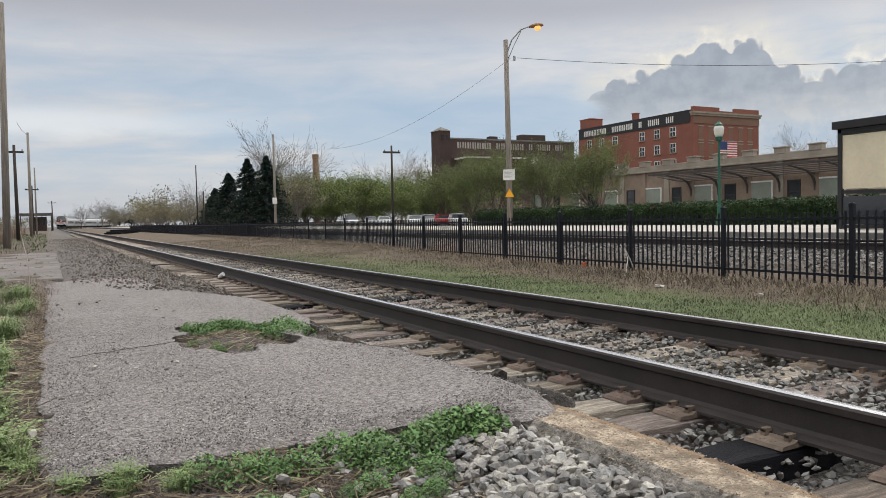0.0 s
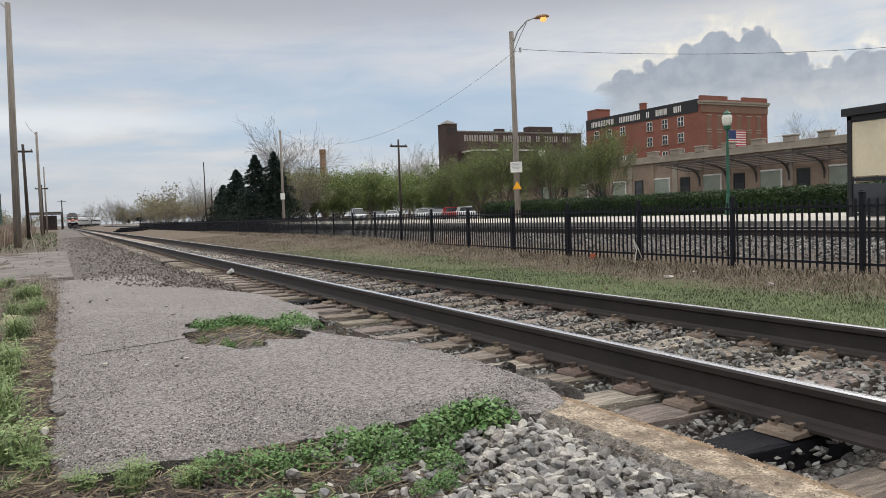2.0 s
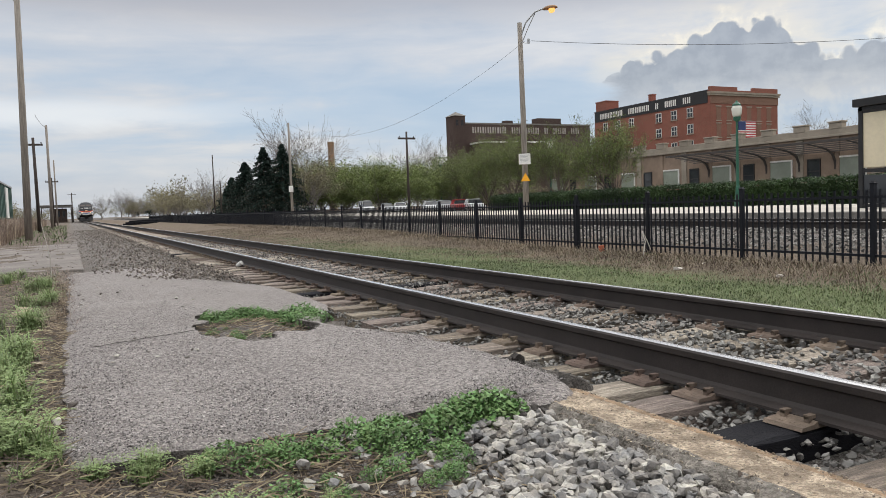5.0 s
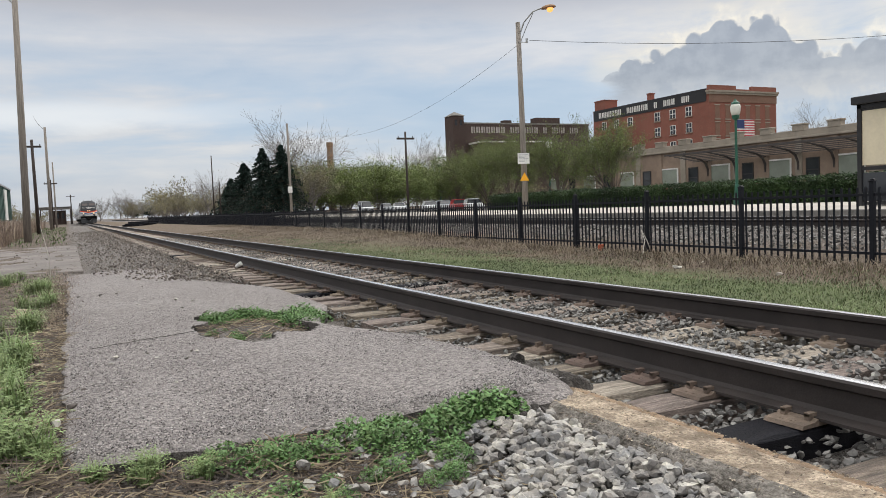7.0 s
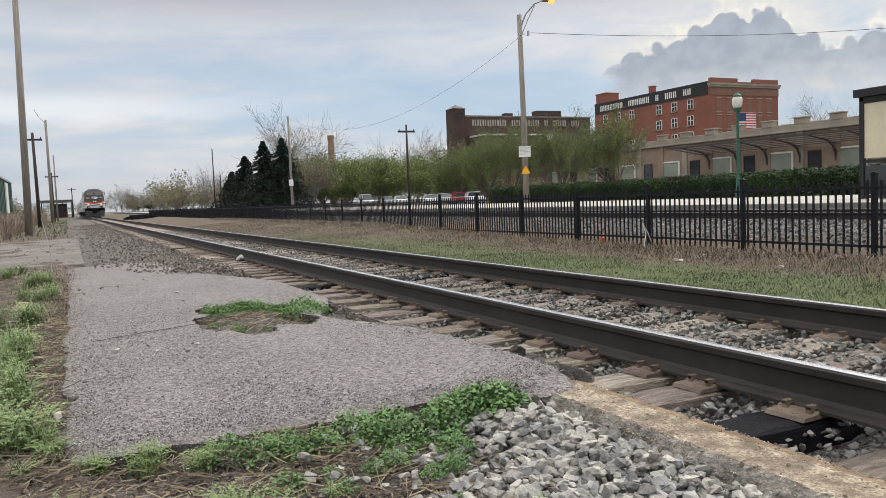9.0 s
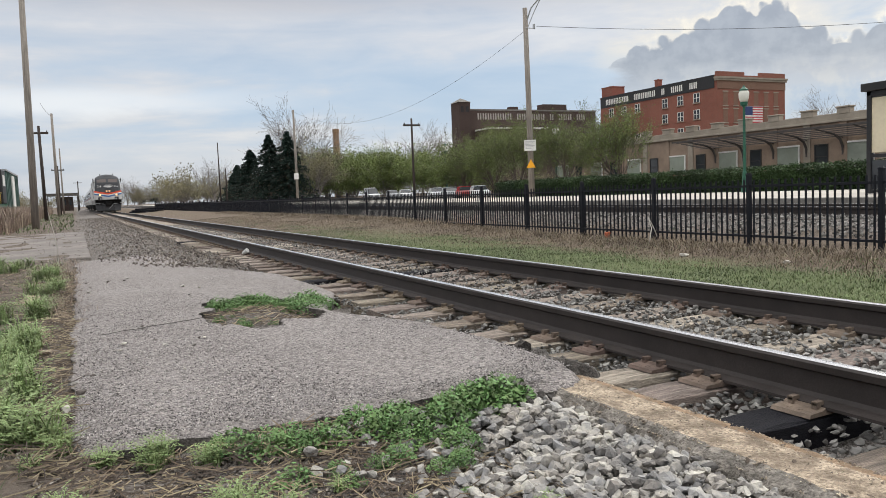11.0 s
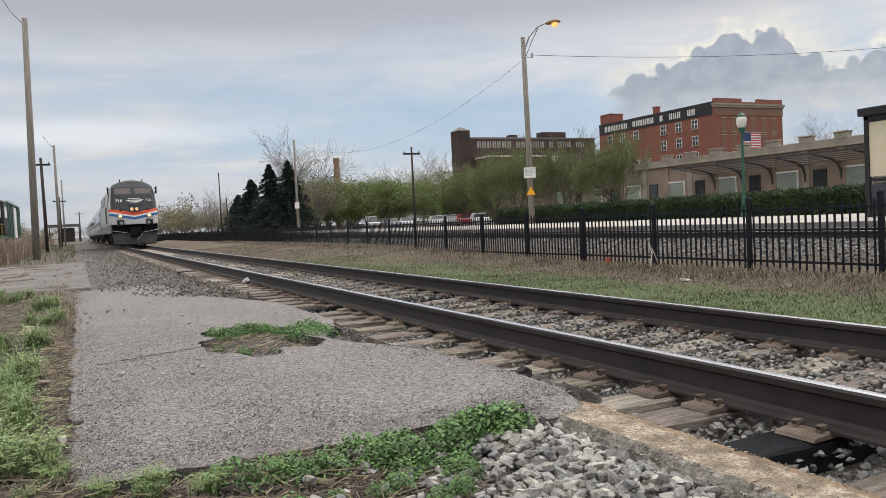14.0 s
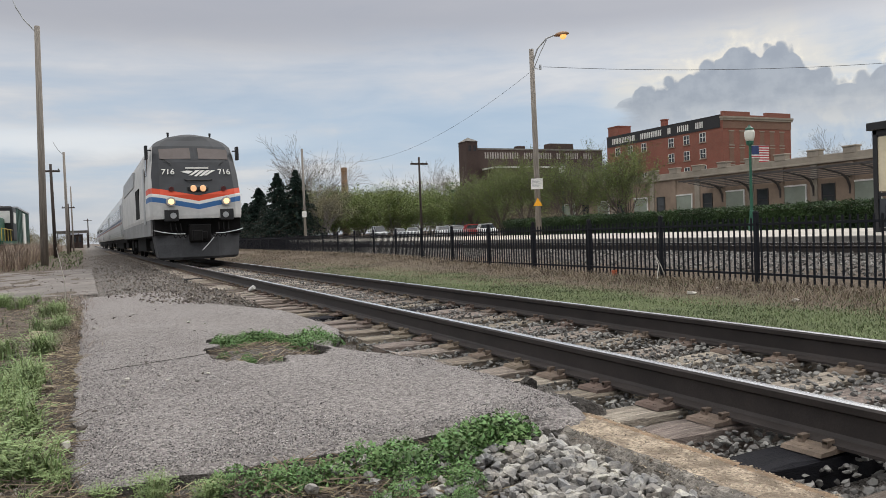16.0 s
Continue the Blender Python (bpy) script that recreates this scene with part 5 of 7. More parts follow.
def mill():
    s = thing("brick_mill", pose(110, 109.6, 0), "tall red brick warehouse with a painted black sign band", "warehouse")
    W, L, Ht = 18.6, 36.0, 20.9
    part("wall", boxes((0, W, 0, L, -0.3, Ht)), M_BRICK, s)
    part("parapet", boxes((-0.25, W + 0.3, -0.3, 0.5, Ht - 0.75, Ht - 0.35), (-0.35, W + 0.4, -0.45, 0.6, Ht - 0.35, Ht)), M_STONE_TRIM, s, "pale corbelled cornice")
    part("parapet_wall", boxes((0.0, 7.2, -0.05, 0.6, Ht, Ht + 1.0), (7.2, 11.6, -0.05, 0.6, Ht, Ht + 0.35), (11.6, W, -0.05, 0.6, Ht, Ht + 1.0), (-0.05, 0.5, 0.6, L, Ht, Ht + 0.3)), M_BRICK, s)
    part("coping", boxes((-0.15, 0.65, 0.62, L + 0.1, Ht + 0.3, Ht + 0.4)), M_BLACK, s)
    band = part("sign_band", boxes((-0.1, -0.052, 0.7, L - 0.2, Ht - 2.1, Ht + 0.28)), M_BLACK, s, "black painted band along the top of the wall")
    lettering(s, [7, 6, 1, 3, 2], -0.105, L - 2.2, Ht - 1.55, 1.25, "y", M_WHITE, 0.85)
    for z, ys in ((17.45, (5.4, 9.9, 14.4, 23.0, 27.6, 32.0)), (14.2, (5.4, 9.9, 14.4)), (10.9, (5.4, 9.9, 14.4, 23.0)), (7.6, (5.4, 9.9, 14.4, 23.0))):
        for y in ys:
            window(s, 0, y, z - 0.85, 1.45, 1.7, "y", M_WHITE)
    # bays of the short face: tall recessed brick panels between piers
    part("frieze", boxes((-0.06, W + 0.06, -0.1, 0.0, Ht - 2.3, Ht - 0.75)), M_BRICK_PALE, s, "pale brick frieze under the cornice")
    for i in range(6):
        x = 2.1 + i * 2.78
        for z in (15.4, 12.1, 8.8, 5.5):
            b = part("bricked_window", boxes((x - 0.6, x + 0.6, -0.02, 0.02, z, z + 2.6)), M_BRICK_PALE, s, "bricked-up window bay")
            part("lintel", boxes((x - 0.75, x + 0.75, -0.08, 0.0, z + 2.6, z + 2.8)), M_STONE_TRIM, b)
            part("sill", boxes((x - 0.75, x + 0.75, -0.1, 0.0, z - 0.2, z)), M_STONE_TRIM, b)
    part("stair_tower", boxes((0.3, 4.0, L - 3.9, L - 0.2, Ht, Ht + 2.5), (0.2, 4.1, L - 4.0, L - 0.1, Ht + 2.5, Ht + 2.7)), M_BRICK, s)
    part("chimney", boxes((2.2, 3.3, L - 17.2, L - 16.1, Ht, Ht + 2.1), (2.1, 3.4, L - 17.3, L - 16.0, Ht + 2.1, Ht + 2.3)), M_BRICK, s)
    flag = thing("flag", pose(118.4, 109.4, 0), "striped flag with a blue corner hung on the warehouse wall", "flag")
    fx0, fx1, fz0, fz1 = -1.2, 3.6, 12.0, 15.2
    red, blue = material("flag_red", (0.45, 0.06, 0.07), 0.8, 0, 0.1, 1, 10, 0), material("flag_blue", (0.04, 0.06, 0.16), 0.8, 0, 0.1, 1, 10, 0)
    hgt = (fz1 - fz0) / 13
    for k in range(13):
        part("stripe", boxes((fx0 + (2.0 if k > 5 else 0), fx1, -0.02, 0.02, fz0 + k * hgt, fz0 + (k + 1) * hgt)), red if k % 2 == 0 else M_WHITE, flag)
    part("canton", boxes((fx0, fx0 + 2.0, -0.02, 0.02, fz0 + 6 * hgt, fz1)), blue, flag)
    part("flag_rod", boxes((fx0, fx1, -0.03, 0.19, fz1, fz1 + 0.08)), M_GALV, flag)


mill()


def dark_mill():
    s = thing("brick_warehouse", pose(117.5, 225, 0), "sooty dark brick warehouse with faded painted lettering and a tower", "warehouse")
    part("wall", boxes((0, 52, 0, 5, -0.3, 27.6)), M_BRICK_DARK, s)
    part("coping", boxes((-0.2, 52.2, -0.2, 0.6, 27.6, 28.1)), M_CONC_DARK, s)
    lettering(s, [7, 6, 1, 3, 2], 3.0, -0.02, 24.6, 2.1, "x", material("faded_sign_paint", (0.34, 0.31, 0.29), 0.9, 0, 0.3, 0.4, 4, 0), 0.55)
    part("roof_box", boxes((30, 40, 1, 4.8, 27.6, 30.2)), M_BRICK_DARK, s)
    part("tower", boxes((-4.3, -0.2, -1.0, 5, -0.3, 30.2)), M_BRICK_DARK, s, "square brick stair tower")
    bm = bmesh.new()
    v = [bm.verts.new(p) for p in ((-4.6, -1.3, 30.2), (0.1, -1.3, 30.2), (0.1, 5.3, 30.2), (-4.6, 5.3, 30.2), (-2.2, 2.0, 31.8))]
    for q in ((0, 1, 4), (1, 2, 4), (2, 3, 4), (3, 0, 4), (3, 2, 1, 0)):
        bm.faces.new([v[i] for i in q])
    part("tower_roof", bm, M_CONC_DARK, s)
    part("chimney", boxes((17, 20, 1.5, 4, 27.6, 29.2)), M_BRICK_DARK, s)
    part("lower_roof", boxes((2, 26, -9, -0.1, -0.3, 20.6)), M_BRICK_DARK, s)
    part("lower_coping", boxes((1.8, 26.2, -9.2, -0.05, 20.6, 21.1)), M_WHITE, s)
    for i in range(2):
        window(s, -3.2 + i * 1.9, -1.0, 27.0, 0.8, 1.8, "x", M_POLE_DARK, M_DARKGLASS, False)


dark_mill()
bm = bmesh.new()
tube(bm, [(121, 379, -0.3), (121, 379, 33.5), (121, 379, 33.6), (121, 379, 35.6)], [2.1, 1.5, 1.8, 1.7], 14)
tagged(link("factory_chimney", bm, material("tan_brick", (0.28, 0.18, 0.11), 0.9, 0, 0.2, 0.3, 6, 0.2)), "tall tan brick factory chimney far beyond the trees", "chimney")


def far_shed():
    s = thing("station_house", pose(-5.6, 230, 0), "small house with wide flat roof on posts along the line", "house")
    part("wall", boxes((-2.0, 2.2, 1.5, 6, -0.3, 3.6)), M_BRICK_DARK, s)
    part("roof", boxes((-4.2, 3.6, -0.8, 6.8, 3.9, 4.45), (-4.4, 3.8, -1.0, 7.0, 4.45, 4.6), bevel=0.03), M_CONC_DARK, s, "flat grey overhanging roof")
    for x in (-3.9, -1.4, 1.1, 3.3):
        part("post", boxes((x - 0.12, x + 0.12, -0.6, -0.36, -0.3, 3.9)), M_POLE_DARK, s)
    for x in (-1.2, 0.1, 1.4):
        part("window", boxes((x - 0.35, x + 0.35, 1.46, 1.53, 1.4, 3.0)), M_DARKGLASS, s)


far_shed()


# ---- vehicles ----
P_WHITE = material("car_paint_white", (0.70, 0.71, 0.72), 0.3, 0, 0.04, 1, 10, 0)
P_RED = material("car_paint_red", (0.42, 0.03, 0.03), 0.3, 0, 0.05, 1, 10, 0)
P_GREY = material("car_paint_silver", (0.40, 0.42, 0.44), 0.3, 0.4, 0.04, 1, 10, 0)


def car(m, paint, label, van=False):
    s = thing("parked_car", m, label, "car", "cars behind the hedge")
    hgt = 1.9 if van else 1.45
    nose, tail = (-1.45, 1.95) if van else (-1.0, 1.75)
    low = [(-2.15, 0.3), (-2.25, 0.62), (-2.1, 0.8), (nose, 0.95), (tail, 0.97), (2.2, 0.9), (2.27, 0.6), (2.15, 0.3)]
    cabin = [(nose, 0.94), (nose + 0.62, hgt - 0.07), (tail - (0.2 if van else 0.55), hgt - 0.07), (tail + 0.1, 0.94)]

    def slab(outline, w0, w1, zmid):
        bm = bmesh.new()
        rings = [[bm.verts.new((sx * (w1 if z > zmid else w0), y, z)) for y, z in outline] for sx in (-1, 1)]
        n = len(outline)
        for k in range(n):
            bm.faces.new((rings[0][k], rings[0][(k + 1) % n], rings[1][(k + 1) % n], rings[1][k]))
        bm.faces.new(rings[0][::-1])
        bm.faces.new(rings[1])
        bmesh.ops.recalc_face_normals(bm, faces=bm.faces[:])
        return bm

    bm = slab(low, 0.88, 0.84, 0.75)
    bmesh.ops.bevel(bm, geom=bm.edges[:], offset=0.05, segments=2, affect="EDGES", profile=0.5)
    part("body", bm, paint, s)
    part("glasshouse", slab(cabin, 0.80, 0.62, 1.1), M_DARKGLASS, s, "dark tinted windows")
    part("roof", boxes((-0.63, 0.63, nose + 0.55, tail - (0.15 if van else 0.5), hgt - 0.09, hgt), bevel=0.03), paint, s)
    for sx in (-1, 1):
        for y in (nose + 0.95, (nose + tail) / 2 + 0.25, tail - 0.35):
            bm = bmesh.new()
            tube(bm, [(sx * 0.81, y, 0.95), (sx * 0.64, y, hgt - 0.05)], 0.045, 4)
            part("pillar", bm, paint, s)
        part("tail_light", boxes((sx * 0.7 - 0.1, sx * 0.7 + 0.1, 2.2, 2.28, 0.68, 0.82)), P_RED, s)
    for sx in (-0.78, 0.78):
        for y in (-1.35, 1.35):
            bm = bmesh.new()
            tube(bm, [(sx - 0.1, y, 0.33), (sx + 0.1, y, 0.33)], 0.33, 12)
            w_ = part("wheel", bm, M_BLACK, s)
            bm = bmesh.new()
            tube(bm, [(sx - 0.11, y, 0.33), (sx + 0.11, y, 0.33)], 0.19, 10)
            part("rim", bm, M_GALV, w_)


car(pose(40, 115, 0.0, 0, 0, -5), P_WHITE, "white van parked behind the fence", True)
for x, y, p, l in ((38, 82.5, P_GREY, "silver car parked behind the fence"), (38, 78.6, P_RED, "red car parked behind the fence"), (38, 75.2, P_WHITE, "white car parked behind the fence"),
                   (40, 106, P_GREY, "silver car parked behind the fence"), (40, 101, P_WHITE, "white car parked behind the fence"), (38, 86.5, P_WHITE, "white car parked behind the fence"),
                   (42, 48.5, P_RED, "red and white car parked beyond the hedge"), (40, 66, P_GREY, "silver car parked beyond the hedge")):
    car(pose(x, y, -0.1, 0, 0, -18), p, l)


def siding_stock():
    """Green engine and boxcars standing on a siding."""
    green = material("dark_green_paint", (0.012, 0.085, 0.05), 0.5, 0, 0.2, 1, 10, 0.05)
    teal = material("faded_teal_paint", (0.09, 0.15, 0.13), 0.7, 0, 0.25, 0.6, 8, 0.1)
    s = thing("boxcar", pose(-9.7, 76.5, -0.15), "faded dark green boxcar standing on a siding", "boxcar")
    part("body", boxes((-1.55, 1.55, 0, 15, 1.1, 4.3), bevel=0.04), teal, s)
    part("roof", boxes((-1.65, 1.65, -0.1, 15.1, 4.3, 4.45), (-0.4, 0.4, -0.1, 15.1, 4.45, 4.55)), M_GALV, s)
    for k in range(10):
        part("rib", boxes((1.55, 1.62, 0.3 + k * 1.6, 0.42 + k * 1.6, 1.1, 4.3)), teal, s)
    part("door", boxes((1.56, 1.66, 6, 9, 1.2, 4.1)), M_WHITE, s, "pale sliding door")
    part("underframe", boxes((-1.4, 1.4, 0.2, 14.8, 0.7, 1.1), (-1.2, 1.2, 1, 3.4, 0.2, 0.8), (-1.2, 1.2, 11.6, 14, 0.2, 0.8)), M_BLACK, s)
    e = thing("diesel_engine", pose(-9.6, 64.0, -0.15), "green and black switching engine with yellow rails on a siding", "locomotive")
    part("hood", boxes((-0.9, 0.9, 0, 8, 1.4, 3.3), bevel=0.1), green, e)
    part("cab", boxes((-1.5, 1.5, 8, 11.5, 1.4, 4.3), bevel=0.12), M_BLACK, e, "black cab with pale window frames")
    for x in (-0.9, 0.9):
        part("cab_window", boxes((x - 0.4, x + 0.4, 7.93, 7.97, 2.9, 3.9)), M_WHITE, e)
    part("side_window", boxes((1.5, 1.54, 8.6, 10.6, 2.9, 3.8)), M_WHITE, e)
    part("footplate", boxes((-1.5, 1.5, -1, 12, 1.15, 1.4)), green, e)
    part("underframe", boxes((-1.2, 1.2, 0.4, 3.2, 0.2, 1.1), (-1.2, 1.2, 7.6, 10.6, 0.2, 1.1)), M_BLACK, e)
    yel = material("yellow_rail_paint", (0.6, 0.42, 0.08), 0.5, 0, 0.1)
    for y in (-0.9, 1.5, 4.0, 6.5):
        bm = bmesh.new()
        tube(bm, [(1.42, y, 1.4), (1.42, y, 2.3)], 0.03, 5)
        part("handrail_post", bm, yel, e)
    bm = bmesh.new()
    tube(bm, [(1.42, -0.9, 2.3), (1.42, 7.9, 2.3)], 0.03, 5)
    part("handrail", bm, yel, e)


siding_stock()


# ---- the train ----
def livery():
    """Nose paint: dark grey, red, white and blue chevron bands, silver flanks."""
    m = bpy.data.materials.new("engine_livery")
    m.use_nodes = True
    g = Net(m.node_tree)
    p, out = g.n("ShaderNodeBsdfPrincipled"), g.n("ShaderNodeOutputMaterial")
    g.t.links.new(p.outputs[0], out.inputs[0])
    v = g.n("ShaderNodeTexCoord").outputs["Object"]
    x, y, z = g.xyz(v)
    h = g.math("SUBTRACT", z, g.math("MULTIPLY", g.math("ABSOLUTE", x), 0.2))
    dirt = g.noise(v, 1.5, 5, 0.6)
    silver = g.mix(g.step(dirt, 0.35, 0.7), (0.43, 0.43, 0.425), (0.56, 0.555, 0.545))
    grey = g.mix(g.step(dirt, 0.35, 0.7), (0.030, 0.032, 0.037), (0.042, 0.045, 0.052))
    nose = g.math("LESS_THAN", y, 2.3)

    def band(lo, hi):
        return g.math("MULTIPLY", g.math("GREATER_THAN", h, lo), g.math("LESS_THAN", h, hi))

    edge = g.math("SUBTRACT", 1.43, g.math("MULTIPLY", g.math("MAXIMUM", g.math("SUBTRACT", z, 3.0), 0.0), 0.12))
    face = g.math("MULTIPLY", nose, g.math("LESS_THAN", g.math("ABSOLUTE", x), edge))
    col = g.mix(g.math("MULTIPLY", face, g.math("GREATER_THAN", h, 2.26)), silver, grey)
    col = g.mix(g.math("MULTIPLY", nose, band(2.08, 2.27)), col, (0.62, 0.075, 0.03))
    col = g.mix(g.math("MULTIPLY", nose, band(1.97, 2.08)), col, (0.72, 0.72, 0.70))
    col = g.mix(g.math("MULTIPLY", nose, band(1.80, 1.97)), col, (0.04, 0.13, 0.32))
    col = g.mix(g.math("GREATER_THAN", z, 4.12), col, grey)
    col = g.mix(g.math("LESS_THAN", z, 1.32), col, (0.10, 0.10, 0.105))
    g.put(p.inputs["Base Color"], col)
    p.inputs["Specular IOR Level"].default_value = 0.3
    g.put(p.inputs["Roughness"], g.math("ADD", 0.42, g.math("MULTIPLY", dirt, 0.2)))
    return m


M_LIVERY = livery()
M_PILOT = material("pilot_dark_grey", (0.055, 0.056, 0.06), 0.6, 0, 0.2, 2, 20, 0.1, spec=0.2)
M_SKIRT = material("skirt_grey", (0.22, 0.22, 0.22), 0.55, 0, 0.25, 1.2, 14, 0.1)
M_STAINLESS = material("stainless_side", (0.60, 0.61, 0.62), 0.42, 0.35, 0.08, 0.6, 8, 0.05)
M_SOOT = material("underframe_black", (0.012, 0.0115, 0.0115), 0.85, 0, 0.3, 2, 20, 0.2, spec=0.15)
M_TINT = material("tinted_windscreen", (0.115, 0.095, 0.09), 0.25, 0, 0.08, 1, 10, 0.0, spec=0.3)
M_HEAD = glowing("headlight_glow", (1.0, 0.64, 0.30), 1.5)
M_HEAD_DIM = glowing("headlight_glow_soft", (0.85, 0.48, 0.25), 0.55)


def engine():
    """A streamlined passenger diesel; its front is at y = 0 and it stretches back along +y."""
    e = thing("passenger_locomotive", pose(0, 0, 0), "grey and silver diesel locomotive with red, white and blue bands", "locomotive")
    # nose and body as rings from the front to the back
    bm = bmesh.new()

    def front(z):
        stops = [(0.55, 0.10), (1.3, 0.06), (1.55, 0.0), (2.3, 0.07), (3.45, 0.62), (4.0, 0.98), (4.25, 1.25), (4.5, 1.8)]
        for (a, ya), (b, yb) in zip(stops, stops[1:]):
            if z <= b:
                return lerp(ya, yb, max(0, (z - a) / (b - a)))
        return stops[-1][1]

    levels = [1.50, 1.62, 1.9, 2.3, 2.7, 3.1, 3.45, 3.75, 4.05, 4.26]
    halves = [1.50, 1.52, 1.52, 1.52, 1.51, 1.49, 1.46, 1.43, 1.37, 1.18]
    rows = []
    for z, hw in zip(levels, halves):
        f = front(z)
        rows.append([bm.verts.new(c) for c in ((-hw, 21.0, z), (-hw, 8, z), (-hw, 2.3, z), (-hw, f + 0.85, z), (-hw * 0.955, f + 0.36, z), (-hw * 0.80, f + 0.10, z), (-hw * 0.5, f + 0.03, z), (0, f, z),
                                               (hw * 0.5, f + 0.03, z), (hw * 0.80, f + 0.10, z), (hw * 0.955, f + 0.36, z), (hw, f + 0.85, z), (hw, 2.3, z), (hw, 8, z), (hw, 21.0, z))])
    for z, hw in ((4.44, 0.82), (4.55, 0.34)):
        f = 1.42 if z < 4.5 else 1.75
        rows.append([bm.verts.new(c) for c in ((-hw, 21.0, z), (-hw, 8, z), (-hw, 3.4, z), (-hw, f + 0.9, z), (-hw * 0.95, f + 0.4, z), (-hw * 0.8, f + 0.15, z), (-hw * 0.5, f + 0.05, z), (0, f, z),
                                               (hw * 0.5, f + 0.05, z), (hw * 0.8, f + 0.15, z), (hw * 0.95, f + 0.4, z), (hw, f + 0.9, z), (hw, 3.4, z), (hw, 8, z), (hw, 21.0, z))])
    for a, b in zip(rows, rows[1:]):
        for k in range(14):
            bm.faces.new((a[k], a[k + 1], b[k + 1], b[k]))
    bm.faces.new(rows[-1])
    bm.faces.new([r[0] for r in rows] + [r[-1] for r in rows[::-1]])
    bm.faces.new(rows[0][::-1])
    bmesh.ops.recalc_face_normals(bm, faces=bm.faces[:])
    part("body", bm, M_LIVERY, e)

    slope = front

    # windscreens, on the slope of the nose
    for sx in (-1, 1):
        bm = bmesh.new()
        c = [(sx * 0.13, 3.58), (sx * 1.13, 3.56), (sx * 1.14, 3.93), (sx * 0.13, 3.98)]
        v0 = [bm.verts.new((u, slope(z) + 0.03 * min(1, abs(u) / 0.7) + max(0, abs(u) - 0.7) * 0.14 - 0.03, z)) for u, z in c]
        v1 = [bm.verts.new((v.co.x, v.co.y + 0.09, v.co.z)) for v in v0]
        bm.faces.new(v0)
        bm.faces.new(v1[::-1])
        for k in range(4):
            bm.faces.new((v0[k], v1[k], v1[(k + 1) % 4], v0[(k + 1) % 4]))
        bmesh.ops.recalc_face_normals(bm, faces=bm.faces[:])
        wnd = part("windscreen", bm, M_TINT, e, "tinted windscreen pane")
        bm = bmesh.new()
        tube(bm, [(sx * 1.0, slope(3.55) + 0.02, 3.54), (sx * 0.8, slope(3.4) - 0.03, 3.38)], 0.015, 4)
        part("wiper", bm, M_BLACK, wnd)
        # mirrors
        part("mirror", boxes((sx * 1.53 - 0.05, sx * 1.53 + 0.05, 1.05, 1.3, 3.58, 4.06), bevel=0.02), M_BLACK, e, "black wing mirror")
        part("mirror_arm", boxes((min(sx * 1.36, sx * 1.58), max(sx * 1.36, sx * 1.58), 1.12, 1.18, 3.88, 3.92)), M_BLACK, e)
        # side window and door line
        part("cab_window", boxes((sx * 1.475 - 0.02, sx * 1.475 + 0.02, 1.75, 2.55, 3.05, 3.75), bevel=0.01), M_TINT, e)
        part("cab_door", boxes((sx * 1.525 - 0.012, sx * 1.525 + 0.012, 2.75, 3.4, 1.4, 3.4)), M_GALV, e)
        # ditch lights in the blue band
        bm = bmesh.new()
        tube(bm, [(sx * 0.9, 0.16, 2.07), (sx * 0.9, -0.02, 2.07)], [0.16, 0.15], 16)
        d = part("ditch_light", bm, M_GALV, e)
        bm = bmesh.new()
        tube(bm, [(sx * 0.9, 0.0, 2.07), (sx * 0.9, -0.04, 2.07)], [0.105, 0.09], 16)
        part("lens", bm, M_HEAD, d, "glowing warm lens")
        # red marker lamps
        bm = bmesh.new()
        tube(bm, [(sx * 0.85, 0.3, 2.5), (sx * 0.85, 0.13, 2.5)], [0.095, 0.08], 12)
        part("marker_light", bm, material("marker_red", (0.10, 0.02, 0.02), 0.3), e)
        # lower boxes with steps
        x0, x1 = sorted((sx * 0.68, sx * 1.12))
        part("step_box", boxes((x0, x1, -0.04, 0.3, 1.42, 1.80), bevel=0.02), M_BLACK, e)
        bm = bmesh.new()
        tube(bm, [(sx * 0.85, -0.05, 1.6), (sx * 0.85, -0.09, 1.6)], 0.1, 12)
        part("step_lamp", bm, M_GALV, e)
        bm = bmesh.new()
        tube(bm, [(sx * 1.45, 0.2, 1.12), (sx * 1.2, -0.04, 1.05), (sx * 0.75, -0.06, 0.98), (sx * 0.5, -0.02, 0.98)], 0.018, 6)
        part("grab_bar", bm, M_GALV, e, "bright steel grab bar")
        for k in range(3):
            bm = bmesh.new()
            tube(bm, [(sx * (0.95 - k * 0.16), 0.12, 1.35), (sx * (0.93 - k * 0.16), -0.02, 1.1), (sx * (0.82 - k * 0.16), 0.0, 0.85), (sx * (0.7 - k * 0.16), 0.1, 0.95)], 0.022, 5)
            part("air_hose", bm, M_SOOT, e)
        bm = bmesh.new()
        tube(bm, [(sx * 0.72, 1.9, 4.4), (sx * 0.72, 1.9, 4.62)], [0.02, 0.045], 6)
        part("horn", bm, M_BLACK, e)
    # twin headlight
    part("headlight_case", boxes((-0.34, 0.34, 0.05, 0.3, 2.38, 2.64), bevel=0.09), M_BLACK, e)
    for x in (-0.155, 0.155):
        bm = bmesh.new()
        tube(bm, [(x, 0.09, 2.51), (x, 0.02, 2.51)], [0.11, 0.095], 16)
        part("headlight", bm, M_HEAD_DIM, e, "lit round headlight")
    # emblem and road number on the nose
    bm = bmesh.new()
